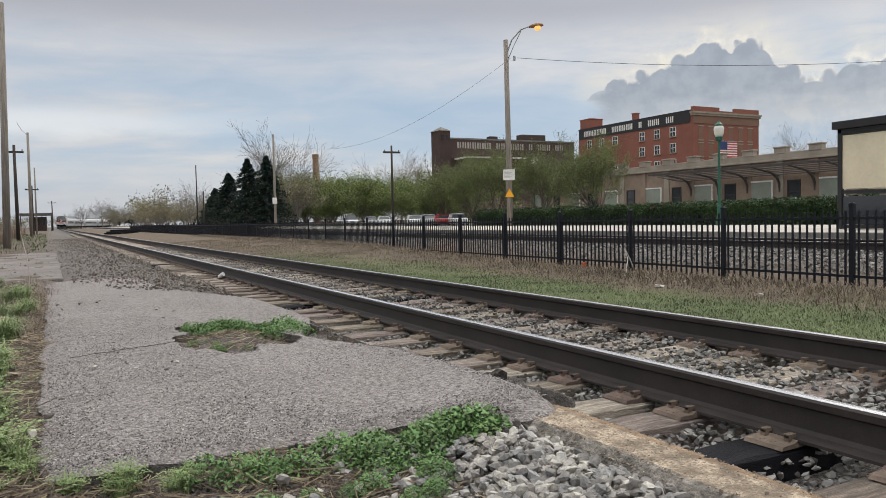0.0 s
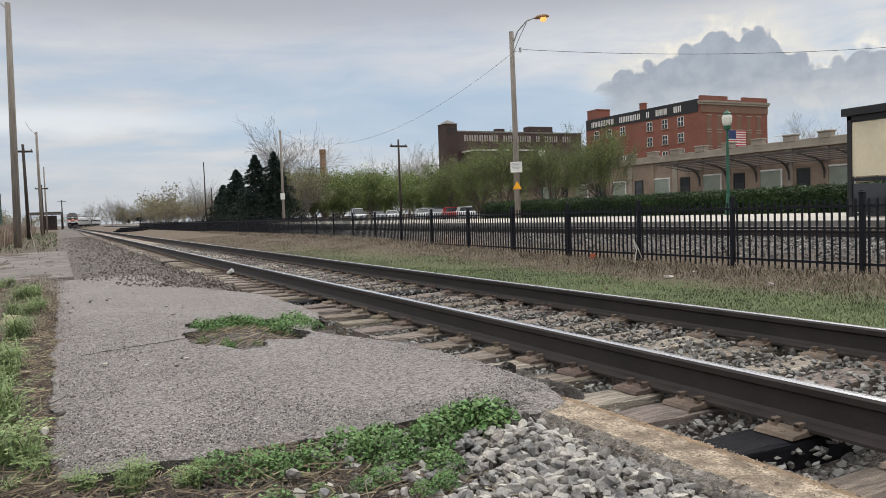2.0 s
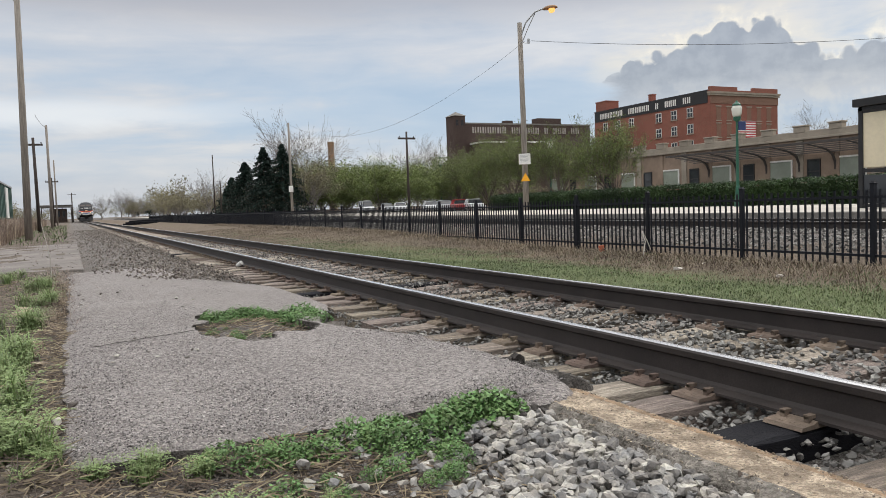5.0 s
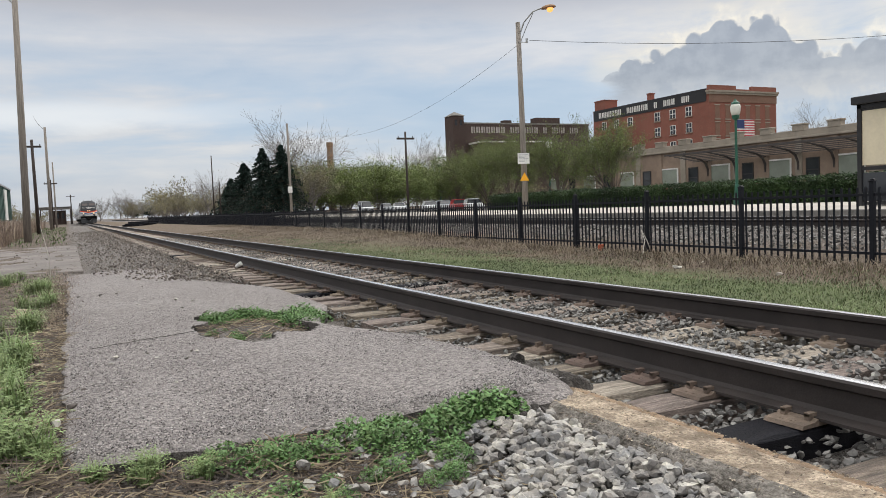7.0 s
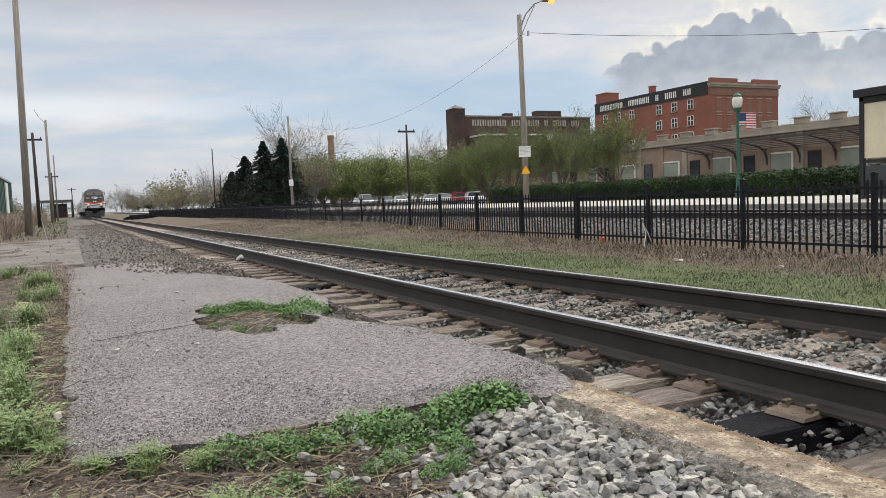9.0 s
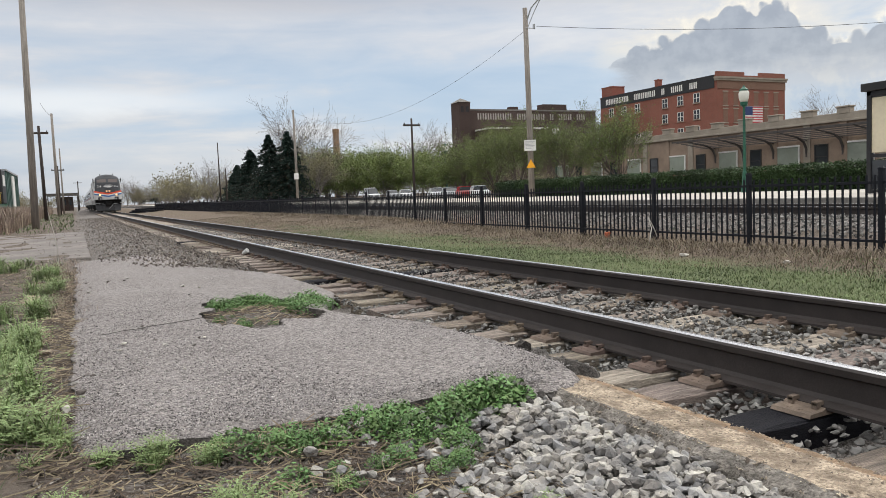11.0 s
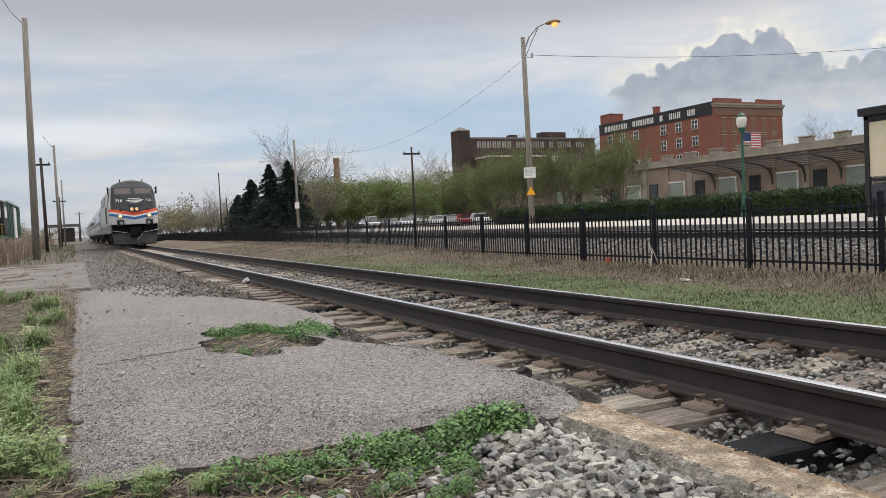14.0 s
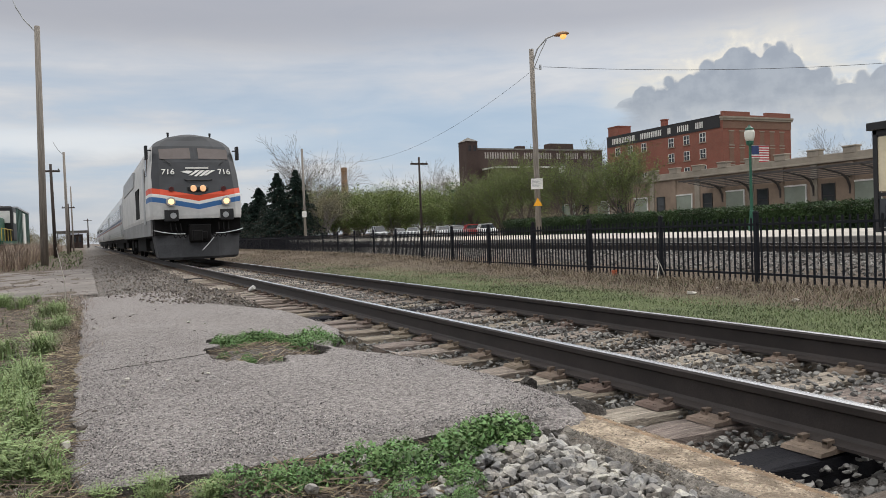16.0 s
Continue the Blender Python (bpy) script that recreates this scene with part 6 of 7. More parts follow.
    for k in range(4):
        a, b = -0.25 + k * 0.16, 0.02 + k * 0.17
        zs = (2.93 + 0.0 * k, 3.16)
        v = [bm.verts.new((u, slope(z) - 0.012, z)) for u, z in ((a, zs[0] + 0.03 * abs(k - 1.5)), (a + 0.10, zs[0] + 0.03 * abs(k - 1.5)), (b + 0.11, zs[1]), (b - 0.02, zs[1]))]
        bm.faces.new(v)
    v = [bm.verts.new((u, slope(z) - 0.012, z)) for u, z in ((-0.5, 3.1), (-0.25, 3.03), (-0.1, 3.13), (-0.3, 3.15))]
    bm.faces.new(v)
    box(bm, -0.34, 0.42, slope(3.24) - 0.03, slope(3.24) + 0.02, 3.21, 3.27)
    part("emblem", bm, M_WHITE, e, "white arrow-shaped emblem")
    for x in (-0.92, 0.94):
        cu = bpy.data.curves.new("road_number", "FONT")
        cu.body = "716"
        cu.size, cu.extrude, cu.align_x, cu.offset = 0.29, 0.006, "CENTER", 0.003
        tmp = bpy.data.objects.new("tmp", cu)
        scene.collection.objects.link(tmp)
        bpy.context.view_layer.update()
        me = bpy.data.meshes.new_from_object(tmp.evaluated_get(bpy.context.evaluated_depsgraph_get()))
        bpy.data.objects.remove(tmp)
        me.materials.clear()
        me.materials.append(M_WHITE)
        share("road_number", me, e, pose(x, slope(3.02) + 0.008, 3.02, 64, 0, 9 * (1 if x > 0 else -1)))
    bm = bmesh.new()
    tube(bm, [(-0.4, slope(2.85) - 0.01, 2.84), (-0.3, slope(2.8) - 0.05, 2.8), (0.35, slope(2.8) - 0.05, 2.8), (0.5, slope(2.85) - 0.01, 2.84)], 0.022, 5)
    part("grab_iron", bm, M_BLACK, e)
    # pilot, coupler, underframe, bogies
    bm = bmesh.new()
    rings = []
    for z, hw, f in ((0.12, 1.25, 0.10), (0.2, 1.32, 0.02), (0.62, 1.38, 0.12), (0.95, 1.42, 0.22)):
        rings.append([bm.verts.new(c) for c in ((-hw, 1.6, z), (-hw, f + 0.5, z), (-0.6, f, z), (0.6, f, z), (hw, f + 0.5, z), (hw, 1.6, z))])
    for a, b in zip(rings, rings[1:]):
        for k in range(5):
            bm.faces.new((a[k], a[k + 1], b[k + 1], b[k]))
    bm.faces.new(rings[-1])
    bm.faces.new(rings[0][::-1])
    bmesh.ops.recalc_face_normals(bm, faces=bm.faces[:])
    part("pilot", bm, M_PILOT, e, "dark grey snowplough pilot")
    part("front_beam", boxes((-1.42, 1.42, 0.45, 1.6, 0.95, 1.52)), M_SOOT, e)
    part("coupler", boxes((-0.2, 0.2, -0.25, 0.7, 0.78, 1.06), (-0.3, 0.02, -0.42, -0.2, 0.72, 1.1), bevel=0.03), M_SOOT, e)
    part("coupler_housing", boxes((-0.36, 0.36, 0.05, 0.5, 0.68, 1.3), bevel=0.04), M_SOOT, e)
    bm = bmesh.new()
    tube(bm, [(0.0, -0.3, 0.42), (0.2, -0.2, 0.6), (0.42, -0.1, 0.84)], 0.014, 5)
    part("cut_lever", bm, M_GALV, e)
    part("underframe", boxes((-1.4, 1.4, 1.6, 20.8, 0.9, 1.5), (-1.25, 1.25, 7.2, 12.5, 0.35, 0.95)), M_SOOT, e)
    for sx in (-1, 1):
        part("skirt", boxes((sx * 1.47 - 0.03, sx * 1.47 + 0.03, 0.9, 20.6, 0.95, 1.52)), M_SKIRT, e, "grey lower skirt")
        part("flank_grille", boxes((sx * 1.515 - 0.015, sx * 1.515 + 0.015, 6.0, 8.2, 1.7, 2.9)), M_SOOT, e)
        part("flank_vent", boxes((sx * 1.47 - 0.05, sx * 1.47 + 0.05, 9.5, 18.5, 3.2, 3.85)), M_GALV, e)
    for yb in (3.9, 16.9):
        for sx in (-1, 1):
            part("bogie_frame", boxes((sx * 1.08 - 0.1, sx * 1.08 + 0.1, yb - 2.0, yb + 2.0, 0.45, 0.8), (sx * 1.1 - 0.14, sx * 1.1 + 0.14, yb - 0.4, yb + 0.4, 0.3, 0.95), bevel=0.03), M_SOOT, e)
        for y in (yb - 1.4, yb + 1.4):
            for x in (-0.72, 0.72):
                bm = bmesh.new()
                tube(bm, [(x - 0.07, y, 0.5), (x + 0.07, y, 0.5)], 0.5, 20)
                part("wheel", bm, M_SOOT, e)
    part("roof_fan", boxes((-0.8, 0.8, 9, 17, 4.45, 4.6), bevel=0.05), M_PILOT, e)
    return e


def coach():
    """A stainless passenger coach with rounded sides, 26 m long from y = 0."""
    c = thing("passenger_coach", pose(0, 0, 0), "stainless steel passenger coach with a dark window band", "railway coach", "coaches of the train")
    prof = [(-1.42, 1.0), (-1.56, 1.5), (-1.58, 2.2), (-1.54, 3.0), (-1.44, 3.5), (-1.05, 3.86), (-0.45, 4.02), (0.45, 4.02), (1.05, 3.86), (1.44, 3.5), (1.54, 3.0), (1.58, 2.2), (1.56, 1.5), (1.42, 1.0)]
    bm = bmesh.new()
    rings = [[bm.verts.new((u, y, v)) for u, v in prof] for y in (0.3, 25.6)]
    for k in range(len(prof)):
        f = bm.faces.new((rings[0][k], rings[1][k], rings[1][(k + 1) % len(prof)], rings[0][(k + 1) % len(prof)]))
    bm.faces.new(rings[0])
    bm.faces.new(rings[1][::-1])
    bmesh.ops.recalc_face_normals(bm, faces=bm.faces[:])
    part("body", bm, M_STAINLESS, c)
    part("gangway", boxes((-0.6, 0.6, -0.1, 0.3, 1.0, 3.3), (-0.6, 0.6, 25.6, 26.0, 1.0, 3.3)), M_SOOT, c)
    for sx in (-1, 1):
        for k in range(11):
            part("window", boxes((sx * 1.555 - 0.03, sx * 1.555 + 0.03, 2.2 + k * 1.95, 3.75 + k * 1.95, 2.25, 2.85)), M_DARKGLASS, c)
        part("stripe_blue", boxes((sx * 1.575 - 0.02, sx * 1.575 + 0.02, 0.35, 25.55, 2.02, 2.14)), material("stripe_blue", (0.13, 0.16, 0.24), 0.5, 0, 0.1), c)
        part("stripe_red", boxes((sx * 1.57 - 0.02, sx * 1.57 + 0.02, 0.35, 25.55, 1.86, 1.98)), material("stripe_red", (0.27, 0.15, 0.14), 0.5, 0, 0.1), c)
        for k in range(5):
            part("flute", boxes((sx * 1.56 - 0.03, sx * 1.56 + 0.03, 0.4, 25.5, 1.15 + k * 0.12, 1.19 + k * 0.12)), M_STAINLESS, c)
        for y in (1.4, 24.4):
            part("door", boxes((sx * 1.56 - 0.03, sx * 1.56 + 0.03, y - 0.45, y + 0.45, 1.2, 3.0)), M_GALV, c)
    part("underframe", boxes((-1.3, 1.3, 0.6, 25.3, 0.75, 1.05), (-1.2, 1.2, 8, 18, 0.35, 0.8)), M_SOOT, c)
    for yb in (4.0, 22.0):
        for sx in (-1, 1):
            part("bogie_frame", boxes((sx * 1.05 - 0.1, sx * 1.05 + 0.1, yb - 1.7, yb + 1.7, 0.4, 0.75), bevel=0.03), M_SOOT, c)
        for y in (yb - 1.3, yb + 1.3):
            for x in (-0.72, 0.72):
                bm = bmesh.new()
                tube(bm, [(x - 0.07, y, 0.46), (x + 0.07, y, 0.46)], 0.46, 16)
                part("wheel", bm, M_SOOT, c)
    return c


loco = engine()
coach_a = coach()
coaches = [coach_a] + [copy_thing(coach_a, pose(0, 300 + 30 * k, 0)) for k in range(3)]


def front_at(t):
    """Where the engine's front stands on the line at t seconds."""
    r = 16.0 - t
    return 27.4 + 13.6 * r + 0.17 * r * r


def on_line(y, length):
    """The pose of a vehicle whose front is at y."""
    a = Vector((0.755 + bend(y), y, 0))
    b = Vector((0.755 + bend(y + length), y + length, 0))
    return Matrix.Translation(a) @ Matrix.Rotation(-math.atan2(b.x - a.x, b.y - a.y), 4, "Z")


def motions():
    times = [i * 0.5 for i in range(33)]
    walk(loco, [(t, on_line(front_at(t), 21.0)) for t in times])
    for k, c in enumerate(coaches):
        walk(c, [(t, on_line(front_at(t) + 21.2 + 26.1 * k, 26.0)) for t in times])



# ---- weeds, grass and small things ----
def broad_weed(seed, r, h, n, size, mat, label):
    """A low clump of small broad leaves on thin stems."""
    q = np.random.default_rng(seed)
    t = thing("weed_clump", pose(0, 0, 0), label, "weed", "weeds by the paving")
    a, d = q.uniform(0, math.tau, n), np.sqrt(q.random(n)) * r
    z = h * (1 - (d / r) ** 2) * q.uniform(0.35, 1.05, n) + 0.01
    V, F = leaves(np.stack([np.cos(a) * d, np.sin(a) * d, z], 1), size, 0.85)
    scatter("foliage", mat, V, F, "", "", t, "stuff")
    bm = bmesh.new()
    for k in range(26):
        b, e = q.uniform(0, math.tau), math.sqrt(q.random()) * r * 0.9
        tube(bm, [(math.cos(b) * e * 0.4, math.sin(b) * e * 0.4, -0.02), (math.cos(b) * e, math.sin(b) * e, h * (1 - (e / r) ** 2) * 0.9)], [0.003, 0.0015], 3, cap=False)
    tagged(part("stem", bm, mat, t), kind="stuff")
    return t


def feather_weed(seed, r, h, n, mat, label):
    """A tuft of arching feathery leaves."""
    q = np.random.default_rng(seed)
    t = thing("weed_tuft", pose(0, 0, 0), label, "weed", "weeds on the verge")
    V, F = [], []
    for k in range(n):
        a, ln, up_ = q.uniform(0, math.tau), r * q.uniform(0.5, 1.1), h * q.uniform(0.45, 1.1)
        base = np.array([q.normal(0, r * 0.22), q.normal(0, r * 0.22), -0.01])
        dirn = np.array([math.cos(a), math.sin(a), 0])
        side = np.array([-math.sin(a), math.cos(a), 0])
        m = 7
        last = None
        for i in range(m + 1):
            f = i / m
            p = base + dirn * ln * f * f + np.array([0, 0, up_ * math.sin(f * 1.9) ** 0.8 if f else 0.0])
            wd = side * 0.0045 * (1.15 - f)
            b0 = len(V)
            V += [tuple(p - wd), tuple(p + wd)]
            if last is not None:
                F.append((last, last + 1, b0 + 1, b0))
            last = b0
        for i in range(m):
            f = (i + 0.6) / m
            p = base + dirn * ln * f * f + np.array([0, 0, up_ * math.sin(f * 1.9) ** 0.8])
            s = 0.026 * (1 - 0.6 * f) * q.uniform(0.7, 1.2)
            for sg in (-1, 1):
                tip = p + side * sg * s + dirn * s * 0.8 + np.array([0, 0, s * 0.3])
                b0 = len(V)
                w_ = dirn * 0.006
                V += [tuple(p - w_), tuple(p + w_), tuple(tip + w_ * 0.8), tuple(tip - w_ * 0.8)]
                F.append((b0, b0 + 1, b0 + 2, b0 + 3))
    scatter("foliage", mat, V, F, "", "", t, "stuff")
    return t


def set_out(kinds, spots, seed):
    r = random.Random(seed)
    used = set()
    for x, y, z, s in spots:
        k = r.randrange(len(kinds))
        m = Matrix.Translation((x, y, z)) @ Matrix.Rotation(r.uniform(0, math.tau), 4, "Z") @ Matrix.Scale(s, 4)
        if k not in used:
            used.add(k)
            kinds[k].matrix_basis = m
        else:
            copy_thing(kinds[k], m).matrix_basis = m
    for k, o in enumerate(kinds):
        if k not in used:
            o.matrix_basis = Matrix.Translation((spots[0][0] - 0.1, spots[0][1] + 0.1, spots[0][2])) @ Matrix.Scale(0.6, 4)


wr = random.Random(21)
LUSH = [broad_weed(k, 0.17, 0.145, 330, 0.0155, M_WEED, "lush bright green leafy weed at the paving's edge") for k in range(3)]
spots = []
for k in range(18):
    f = k / 17
    x = lerp(-2.25, -0.97, f) + wr.uniform(-0.06, 0.06)
    spots.append((x, 3.94 + wr.uniform(-0.16, 0.05), -0.245, wr.uniform(0.5, 0.8) + 0.15 * ease((f - 0.6) / 0.3)))
for k in range(8):
    spots.append((wr.uniform(-1.32, -0.98), wr.uniform(3.84, 3.97), -0.25, wr.uniform(0.75, 0.95)))
for k in range(16):
    spots.append((wr.uniform(-2.2, -1.4), wr.uniform(3.35, 3.8), -0.27, wr.uniform(0.3, 0.55)))
for k in range(6):
    spots.append((wr.uniform(-2.3, -1.6), wr.uniform(2.4, 3.2), -0.29, wr.uniform(0.22, 0.45)))
# at the back of the hole and towards the ties
for k in range(26):
    a, d = wr.uniform(0.1, math.pi - 0.1), wr.uniform(0.55, 1.0)
    spots.append((-1.42 + 0.44 * d * math.cos(a), 7.45 + 0.8 * d * math.sin(a), -0.225, wr.uniform(0.4, 0.85)))
for k in range(12):
    spots.append((wr.uniform(-1.12, -0.8), wr.uniform(7.1, 7.9), -0.24, wr.uniform(0.6, 0.95)))
for k in range(9):
    spots.append((wr.uniform(-1.8, -1.25), wr.uniform(6.7, 7.4), -0.228, wr.uniform(0.18, 0.38)))
for k in range(10):
    spots.append((-3.18 - abs(wr.gauss(0, 0.3)), wr.uniform(3.6, 8.5), -0.225, wr.uniform(0.4, 0.8)))
set_out(LUSH, spots, 1)

TUFT = [feather_weed(40 + k, 0.21, 0.24, 52, M_WEED_GREY, "feathery grey-green weed tuft on the verge") for k in range(3)]
spots = []
for cx, cy, rad, n in ((-3.1, 4.45, 0.17, 5), (-3.13, 5.25, 0.18, 5), (-3.22, 6.05, 0.18, 5), (-3.32, 6.9, 0.2, 5), (-3.28, 8.6, 0.24, 6), (-3.24, 10.6, 0.24, 6),
                       (-3.17, 12.7, 0.2, 6), (-4.1, 15.4, 0.4, 10), (-2.98, 4.1, 0.12, 4), (-2.78, 3.95, 0.07, 2), (-2.57, 4.0, 0.06, 3), (-2.36, 3.9, 0.06, 2)):
    for k in range(n):
        a, d = wr.uniform(0, math.tau), math.sqrt(wr.random()) * rad
        spots.append((cx + math.cos(a) * d, cy + math.sin(a) * d * 1.6, -0.225 if cx < -2.95 else -0.27, wr.uniform(0.55, 1.0) if n > 4 else wr.uniform(0.3, 0.5)))
for k in range(9):
    spots.append((wr.uniform(-4.6, -3.5), 4.0 + 10 * wr.random(), -0.225, wr.uniform(0.5, 0.95)))
for k in range(12):
    spots.append((wr.uniform(-3.1, -2.2), wr.uniform(2.6, 3.9), -0.25, wr.uniform(0.3, 0.6)))
for k in range(10):
    spots.append((wr.uniform(-4.6, -3.3), wr.uniform(13, 16.5), -0.22, wr.uniform(0.5, 0.9)))
for k in range(8):
    spots.append((wr.uniform(-2.2, -1.2), wr.uniform(2.2, 3.5), -0.285, wr.uniform(0.2, 0.35)))
set_out(TUFT, spots, 2)


def litter():
    """Dead stalks and straw lying about."""
    n = 7000
    x = np.concatenate([rng.uniform(-4.3, -3.0, 1700), rng.normal(-2.95, 0.09, 2000), rng.uniform(-3.0, -1.3, 2900), rng.uniform(-1.85, -1.1, 400)])
    y = np.concatenate([3.5 + 12.5 * rng.random(1700) ** 1.5, 3.9 + 9.5 * rng.random(2000) ** 1.3, rng.uniform(2.6, 4.05, 2900), rng.uniform(6.75, 7.7, 400)])
    a = rng.uniform(0, math.tau, n)
    ln = (rng.uniform(0.012, 0.08, n) * np.where(rng.random(n) < 0.08, 2.2, 1.0))[:, None]
    z = np.array([ground_z(p, q) for p, q in zip(x, y)]) + rng.uniform(0.004, 0.04, n)
    p = np.stack([x, y, z], 1)
    d = np.stack([np.cos(a), np.sin(a), rng.normal(0.05, 0.2, n)], 1) * ln
    s = np.stack([-np.sin(a), np.cos(a), np.zeros(n)], 1) * 0.0018
    u = np.array([[0, 0, 0.004]])
    V = np.stack([p - d - s, p - d + s, p + d + s, p + d - s, p + u - d, p + u + d], 1).reshape(-1, 3)
    k = (np.arange(n) * 6)[:, None]
    F = (k + np.array([[0, 3, 5, 4]])).tolist() + (k + np.array([[1, 4, 5, 2]])).tolist()
    dark = rng.random(n) < 0.45
    half = np.concatenate([dark, dark])
    scatter("twig_litter", M_BARK, V, [f for f, q in zip(F, half) if q], "dark dead twigs lying on the verge", "litter")
    F = [f for f, q in zip(F, half) if not q]
    scatter("straw_litter", leafy("dead_straw", (0.25, 0.20, 0.14), (0.36, 0.29, 0.20)), V, F, "dead straw and stalks lying on the verge", "litter")


litter()


def grass():
    n = 125000
    x = rng.uniform(2.55, 7.9, n)
    y = 1.5 + 46 * rng.random(n) ** 1.7
    patch = np.array([noise.noise((a * 0.5, b * 0.25, 1)) + 0.5 * noise.noise((a * 1.9, b * 1.1, 2)) for a, b in zip(x, y)])
    mid = np.exp(-((x - 3.8) / 1.9) ** 2)
    green = (mid * 1.3 + patch * 0.9 + rng.normal(0, 0.25, n)) > 0.30 + 0.055 * np.clip(y - 11, 0, None)
    bare = (patch < -0.25) & (rng.random(n) < 0.6)
    for nm, sel, mt, h, lab in (("grass", green & ~bare, M_GRASS, 0.045, "short green grass between the track and the fence"), ("dry_grass", ~green & ~bare, M_DRY, 0.05, "brown dead grass along the foot of the fence")):
        P = on_ground(x[sel], y[sel], -0.005)
        V, F = blades(P, h, 0.0045, 1.6)
        scatter(nm, mt, V, F, lab, "grass")
    # taller dead growth along the foot of the fence
    n = 16000
    x, y = 7.75 - np.abs(rng.normal(0, 0.55, n)), 1.5 + 60 * rng.random(n) ** 1.5
    V, F = blades(on_ground(x, y, -0.01), 0.15, 0.005, 1.8)
    scatter("dry_grass", M_DRY, V, F, "rough brown dead grass along the fence's foot", "grass")
    # thin growth on the verge left of the paving
    n = 2200
    x, y = rng.uniform(-5.5, -3.02, n), 2.0 + 15 * rng.random(n) ** 1.6
    V, F = blades(on_ground(x, y, -0.005), 0.09, 0.004, 1.2)
    scatter("verge_grass", M_GRASS, V, F, "thin green grass on the verge beside the paving", "grass")
    n = 2600
    x, y = rng.uniform(-9, -2.6, n), rng.uniform(34.5, 125, n)
    ok = x < -2.9 - 0.02 * (y - 33) * 0.2
    V, F = blades(on_ground(x[ok], y[ok], -0.01), 0.16, 0.02, 1.0)
    scatter("verge_grass", M_GRASS, V, F, "rough grass along the line beyond the crossing", "grass")
    n = 20000
    y = rng.uniform(34.5, 140, n)
    x = -5.2 - np.abs(rng.normal(0, 3.0, n)) - 0.01 * (y - 34)
    V, F = blades(on_ground(x, y, -0.01), 1.15, 0.014, 0.8)
    scatter("dead_stalks", M_REED, V, F, "tall brown dead stalks round the wooden poles", "weed")
    n = 500
    x, y = rng.normal(-2.98, 0.14, n), rng.uniform(8.2, 15.5, n)
    V, F = blades(on_ground(x, y, 0.0), 0.17, 0.0025, 2.2)
    scatter("dead_stalks", M_REED, V, F, "thin brown dead stalks at the paving's edge", "weed")


grass()


def chip(name, x, y, z, s, mat, label, cat, sq=(1, 1, 1)):
    V, F = stones(np.array([[0.0, 0, 0]]), np.array([s]))
    ob = scatter(name, mat, V * np.array(sq), F, label, cat, None, "thing")
    ob.location = (x, y, z)
    return ob


M_PALE_ROCK = material("pale_rock", (0.52, 0.49, 0.44), 0.9, 0, 0.15, 8, 60, 0.4)
M_DARK_ROCK = material("dark_rock", (0.11, 0.095, 0.085), 0.9, 0, 0.25, 8, 60, 0.4)
chip("rock", 6.5, 10.6, -0.46, 0.13, M_PALE_ROCK, "pale stone lying in the trackside grass", "rock", (1.3, 0.8, 0.6))
chip("rock", 7.2, 10.7, -0.43, 0.07, M_PALE_ROCK, "small pale stone in the trackside grass", "rock", (1.3, 0.8, 0.6))
chip("rock", 6.6, 8.6, -0.46, 0.09, M_PALE_ROCK, "small pale stone in the trackside grass", "rock", (1.2, 0.9, 0.6))
chip("rock", -2.87, 5.22, -0.15, 0.028, M_STONE, "pale chip of stone at the paving's edge", "rock", (1.4, 0.7, 0.5))
chip("rock", -2.83, 5.0, -0.15, 0.03, M_DARK_ROCK, "dark stone at the paving's edge", "rock")
chip("rock", -2.9, 4.72, -0.16, 0.028, M_PALE_ROCK, "pale stone at the paving's edge", "rock")
chip("rock", -3.12, 7.6, -0.2, 0.06, M_KERB, "tan stone among verge weeds", "rock", (1, 1, 0.7))
chip("rock", -3.05, 6.6, -0.2, 0.07, M_KERB, "tan stone among verge weeds", "rock", (1, 1, 0.7))
chip("rock", -3.3, 9.8, -0.19, 0.14, M_KERB, "tan stone among verge weeds", "rock", (1, 1, 0.8))
r = random.Random(31)
for k in range(46):
    x, y = r.uniform(-2.8, -0.7), 4.4 + 9 * r.random()
    if ((x + 1.36) / 0.5) ** 2 + ((y - 7.5) / 0.95) ** 2 < 1.1 or (x > -1.0 and 6.3 < y < 8.6) or (y > 9.5 and x > -1.2):
        continue
    chip("pebble", x, y, -0.16, r.uniform(0.007, 0.02) * (1 + 0.06 * y), r.choice([M_DARK_ROCK, M_DARK_ROCK, M_STONE, M_PALE_ROCK]), "loose pebble lying on the asphalt", "pebble", (1, 1, 0.6))

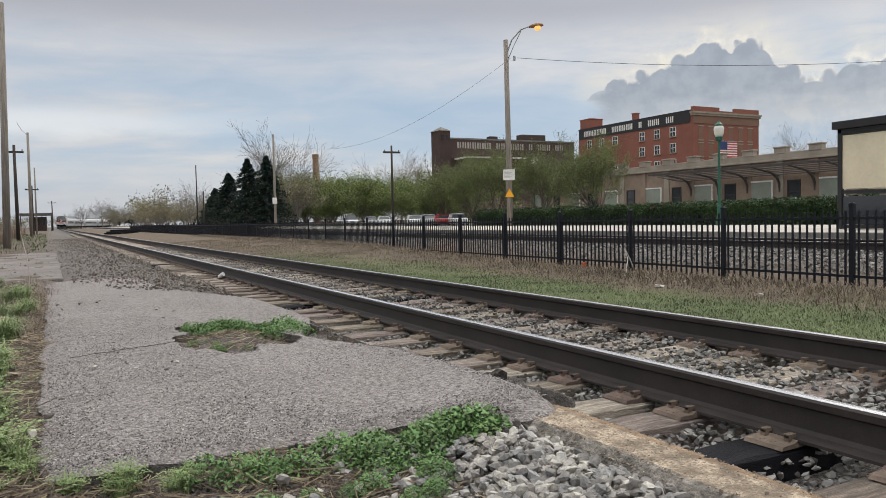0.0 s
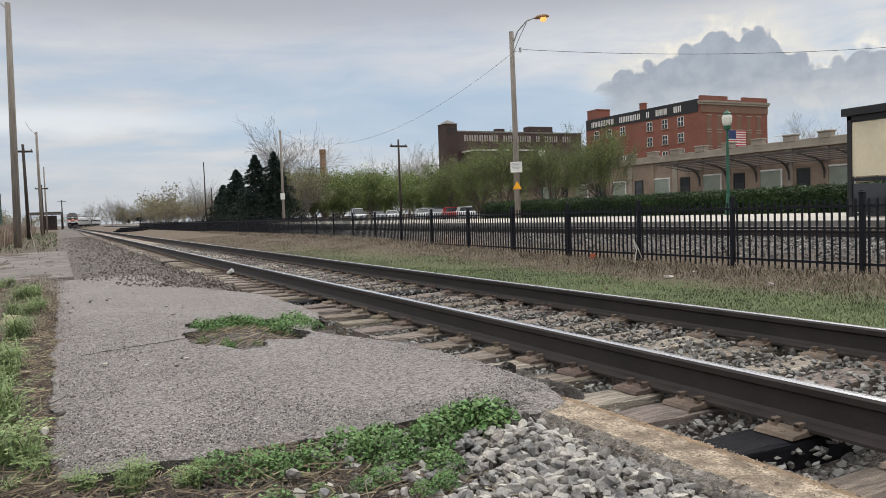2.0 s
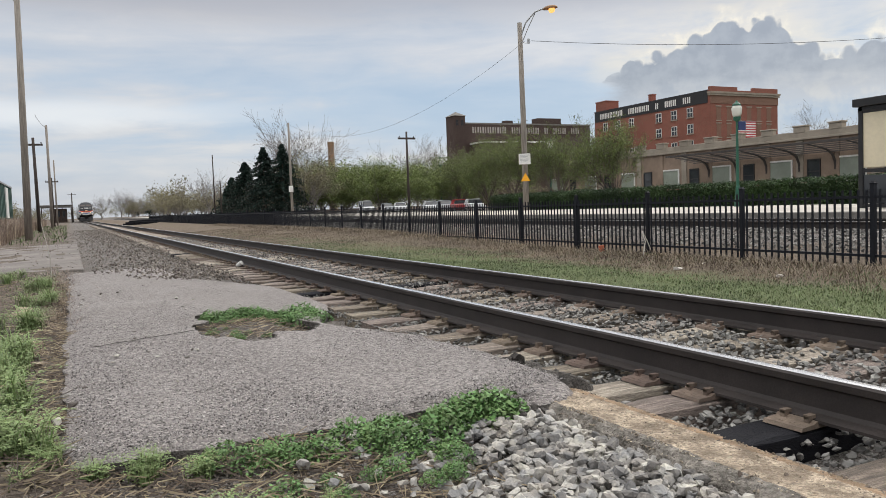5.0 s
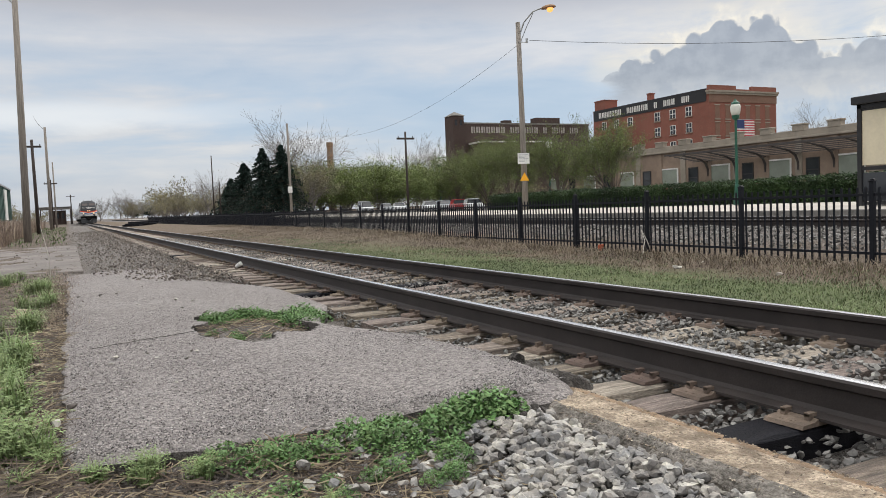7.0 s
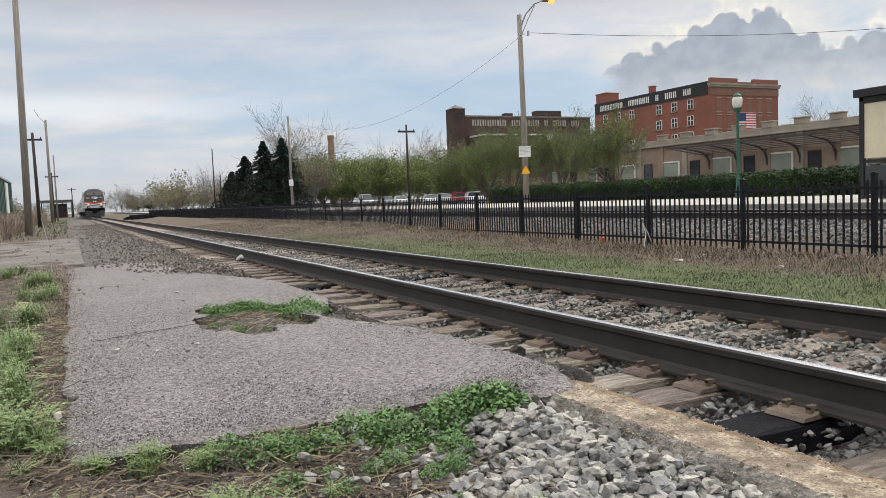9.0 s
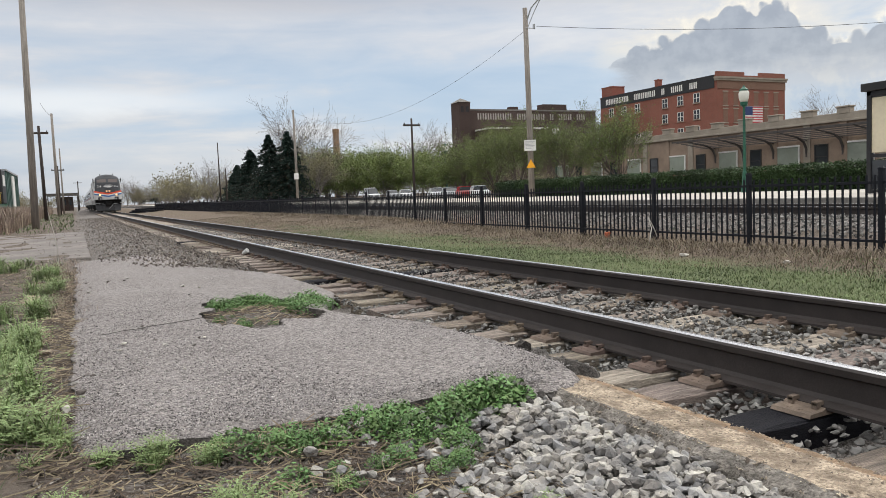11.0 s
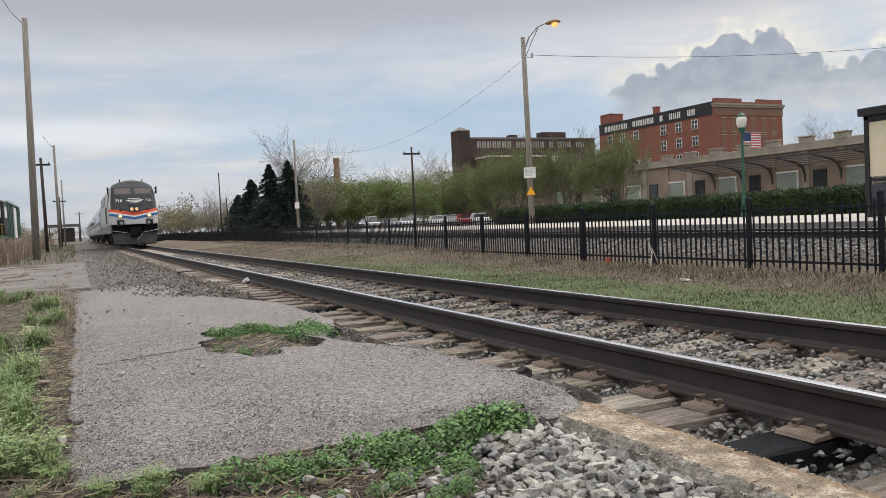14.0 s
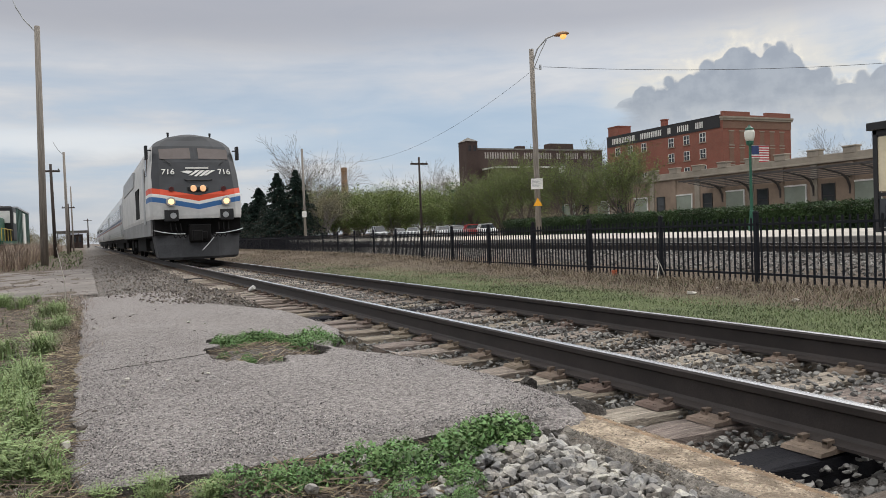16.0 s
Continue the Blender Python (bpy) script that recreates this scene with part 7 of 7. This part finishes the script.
bm = bmesh.new()
tube(bm, [(0, 0, 0), (0, 0, 0.11)], [0.032, 0.042], 12)
cup = link("paper_cup", bm, M_WHITE)
cup.matrix_basis = pose(-0.16, 14.5, -0.17, 62, 0, 40)
tagged(cup, "white paper cup lying on the tie ends", "cup")
bm = bmesh.new()
tube(bm, [(0, 0, 0), (0.02, 0, 0.4), (-0.04, 0.05, 0.95)], [0.012, 0.009, 0.003], 5)
st = link("dry_stalk", bm, M_PALE_ROCK)
st.matrix_basis = pose(-3.12, 15.0, -0.22, 0, -4, 0)
tagged(st, "single bleached dead stalk on the verge", "weed")
bm = boxes((-0.1, 0.1, -0.015, 0.015, 0, 0.15), (-0.012, 0.012, -0.012, 0.012, -0.1, 0.02), bevel=0.006)
mk = link("marker_flag", bm, material("orange_plastic", (0.55, 0.13, 0.06), 0.6, 0, 0.1), None)
mk.matrix_basis = pose(7.72, 14.2, -0.4, 0, 0, 20)
tagged(mk, "small orange plastic marker at the foot of the fence", "marker")
r = random.Random(3)
for k in range(14):
    bm = boxes((-0.12, 0.12, -1.3, 1.3, -0.1, 0.1), bevel=0.02)
    o = link("old_tie", bm, M_TIE_DARK)
    o.matrix_basis = pose(4.9 + r.uniform(-1.2, 1.2), 101 + r.uniform(-3, 3), -0.16 + 0.17 * (k // 5), 0, r.uniform(-3, 3), r.uniform(0, 180))
    tagged(o, "discarded dark tie in a heap beside the track", "railway tie", "heap of old ties")
bm = bmesh.new()
tube(bm, [(0.0, 0, 0), (0.15, 0.1, 0.3), (0.2, 0.25, 0.52)], [0.012, 0.01, 0.006], 5)
tube(bm, [(0.35, 0.1, 0), (0.25, 0.15, 0.3), (0.2, 0.25, 0.52)], [0.012, 0.01, 0.006], 5)
o = link("bent_stick", bm, M_PALE_ROCK)
o.matrix_basis = pose(7.5, 12.6, -0.42)
tagged(o, "pale bent stick leaning on the fence", "stick")


def verge_crumbs():
    """Small stones and crumbs of asphalt on the verge and the bare soil."""
    x = np.concatenate([rng.normal(-2.97, 0.1, 900), rng.uniform(-3.0, -1.5, 3600)])
    y = np.concatenate([4.0 + 11 * rng.random(900) ** 1.4, rng.uniform(2.6, 4.05, 3600)])
    V, F = stones(on_ground(x, y, rng.uniform(0.0, 0.012, len(x))), rng.uniform(0.004, 0.02, len(x)), PEBBLES)
    scatter("soil_crumbs", M_STONE_DK, V, F, "small stones and crumbs on bare soil by the paving", "gravel")


verge_crumbs()


motions()
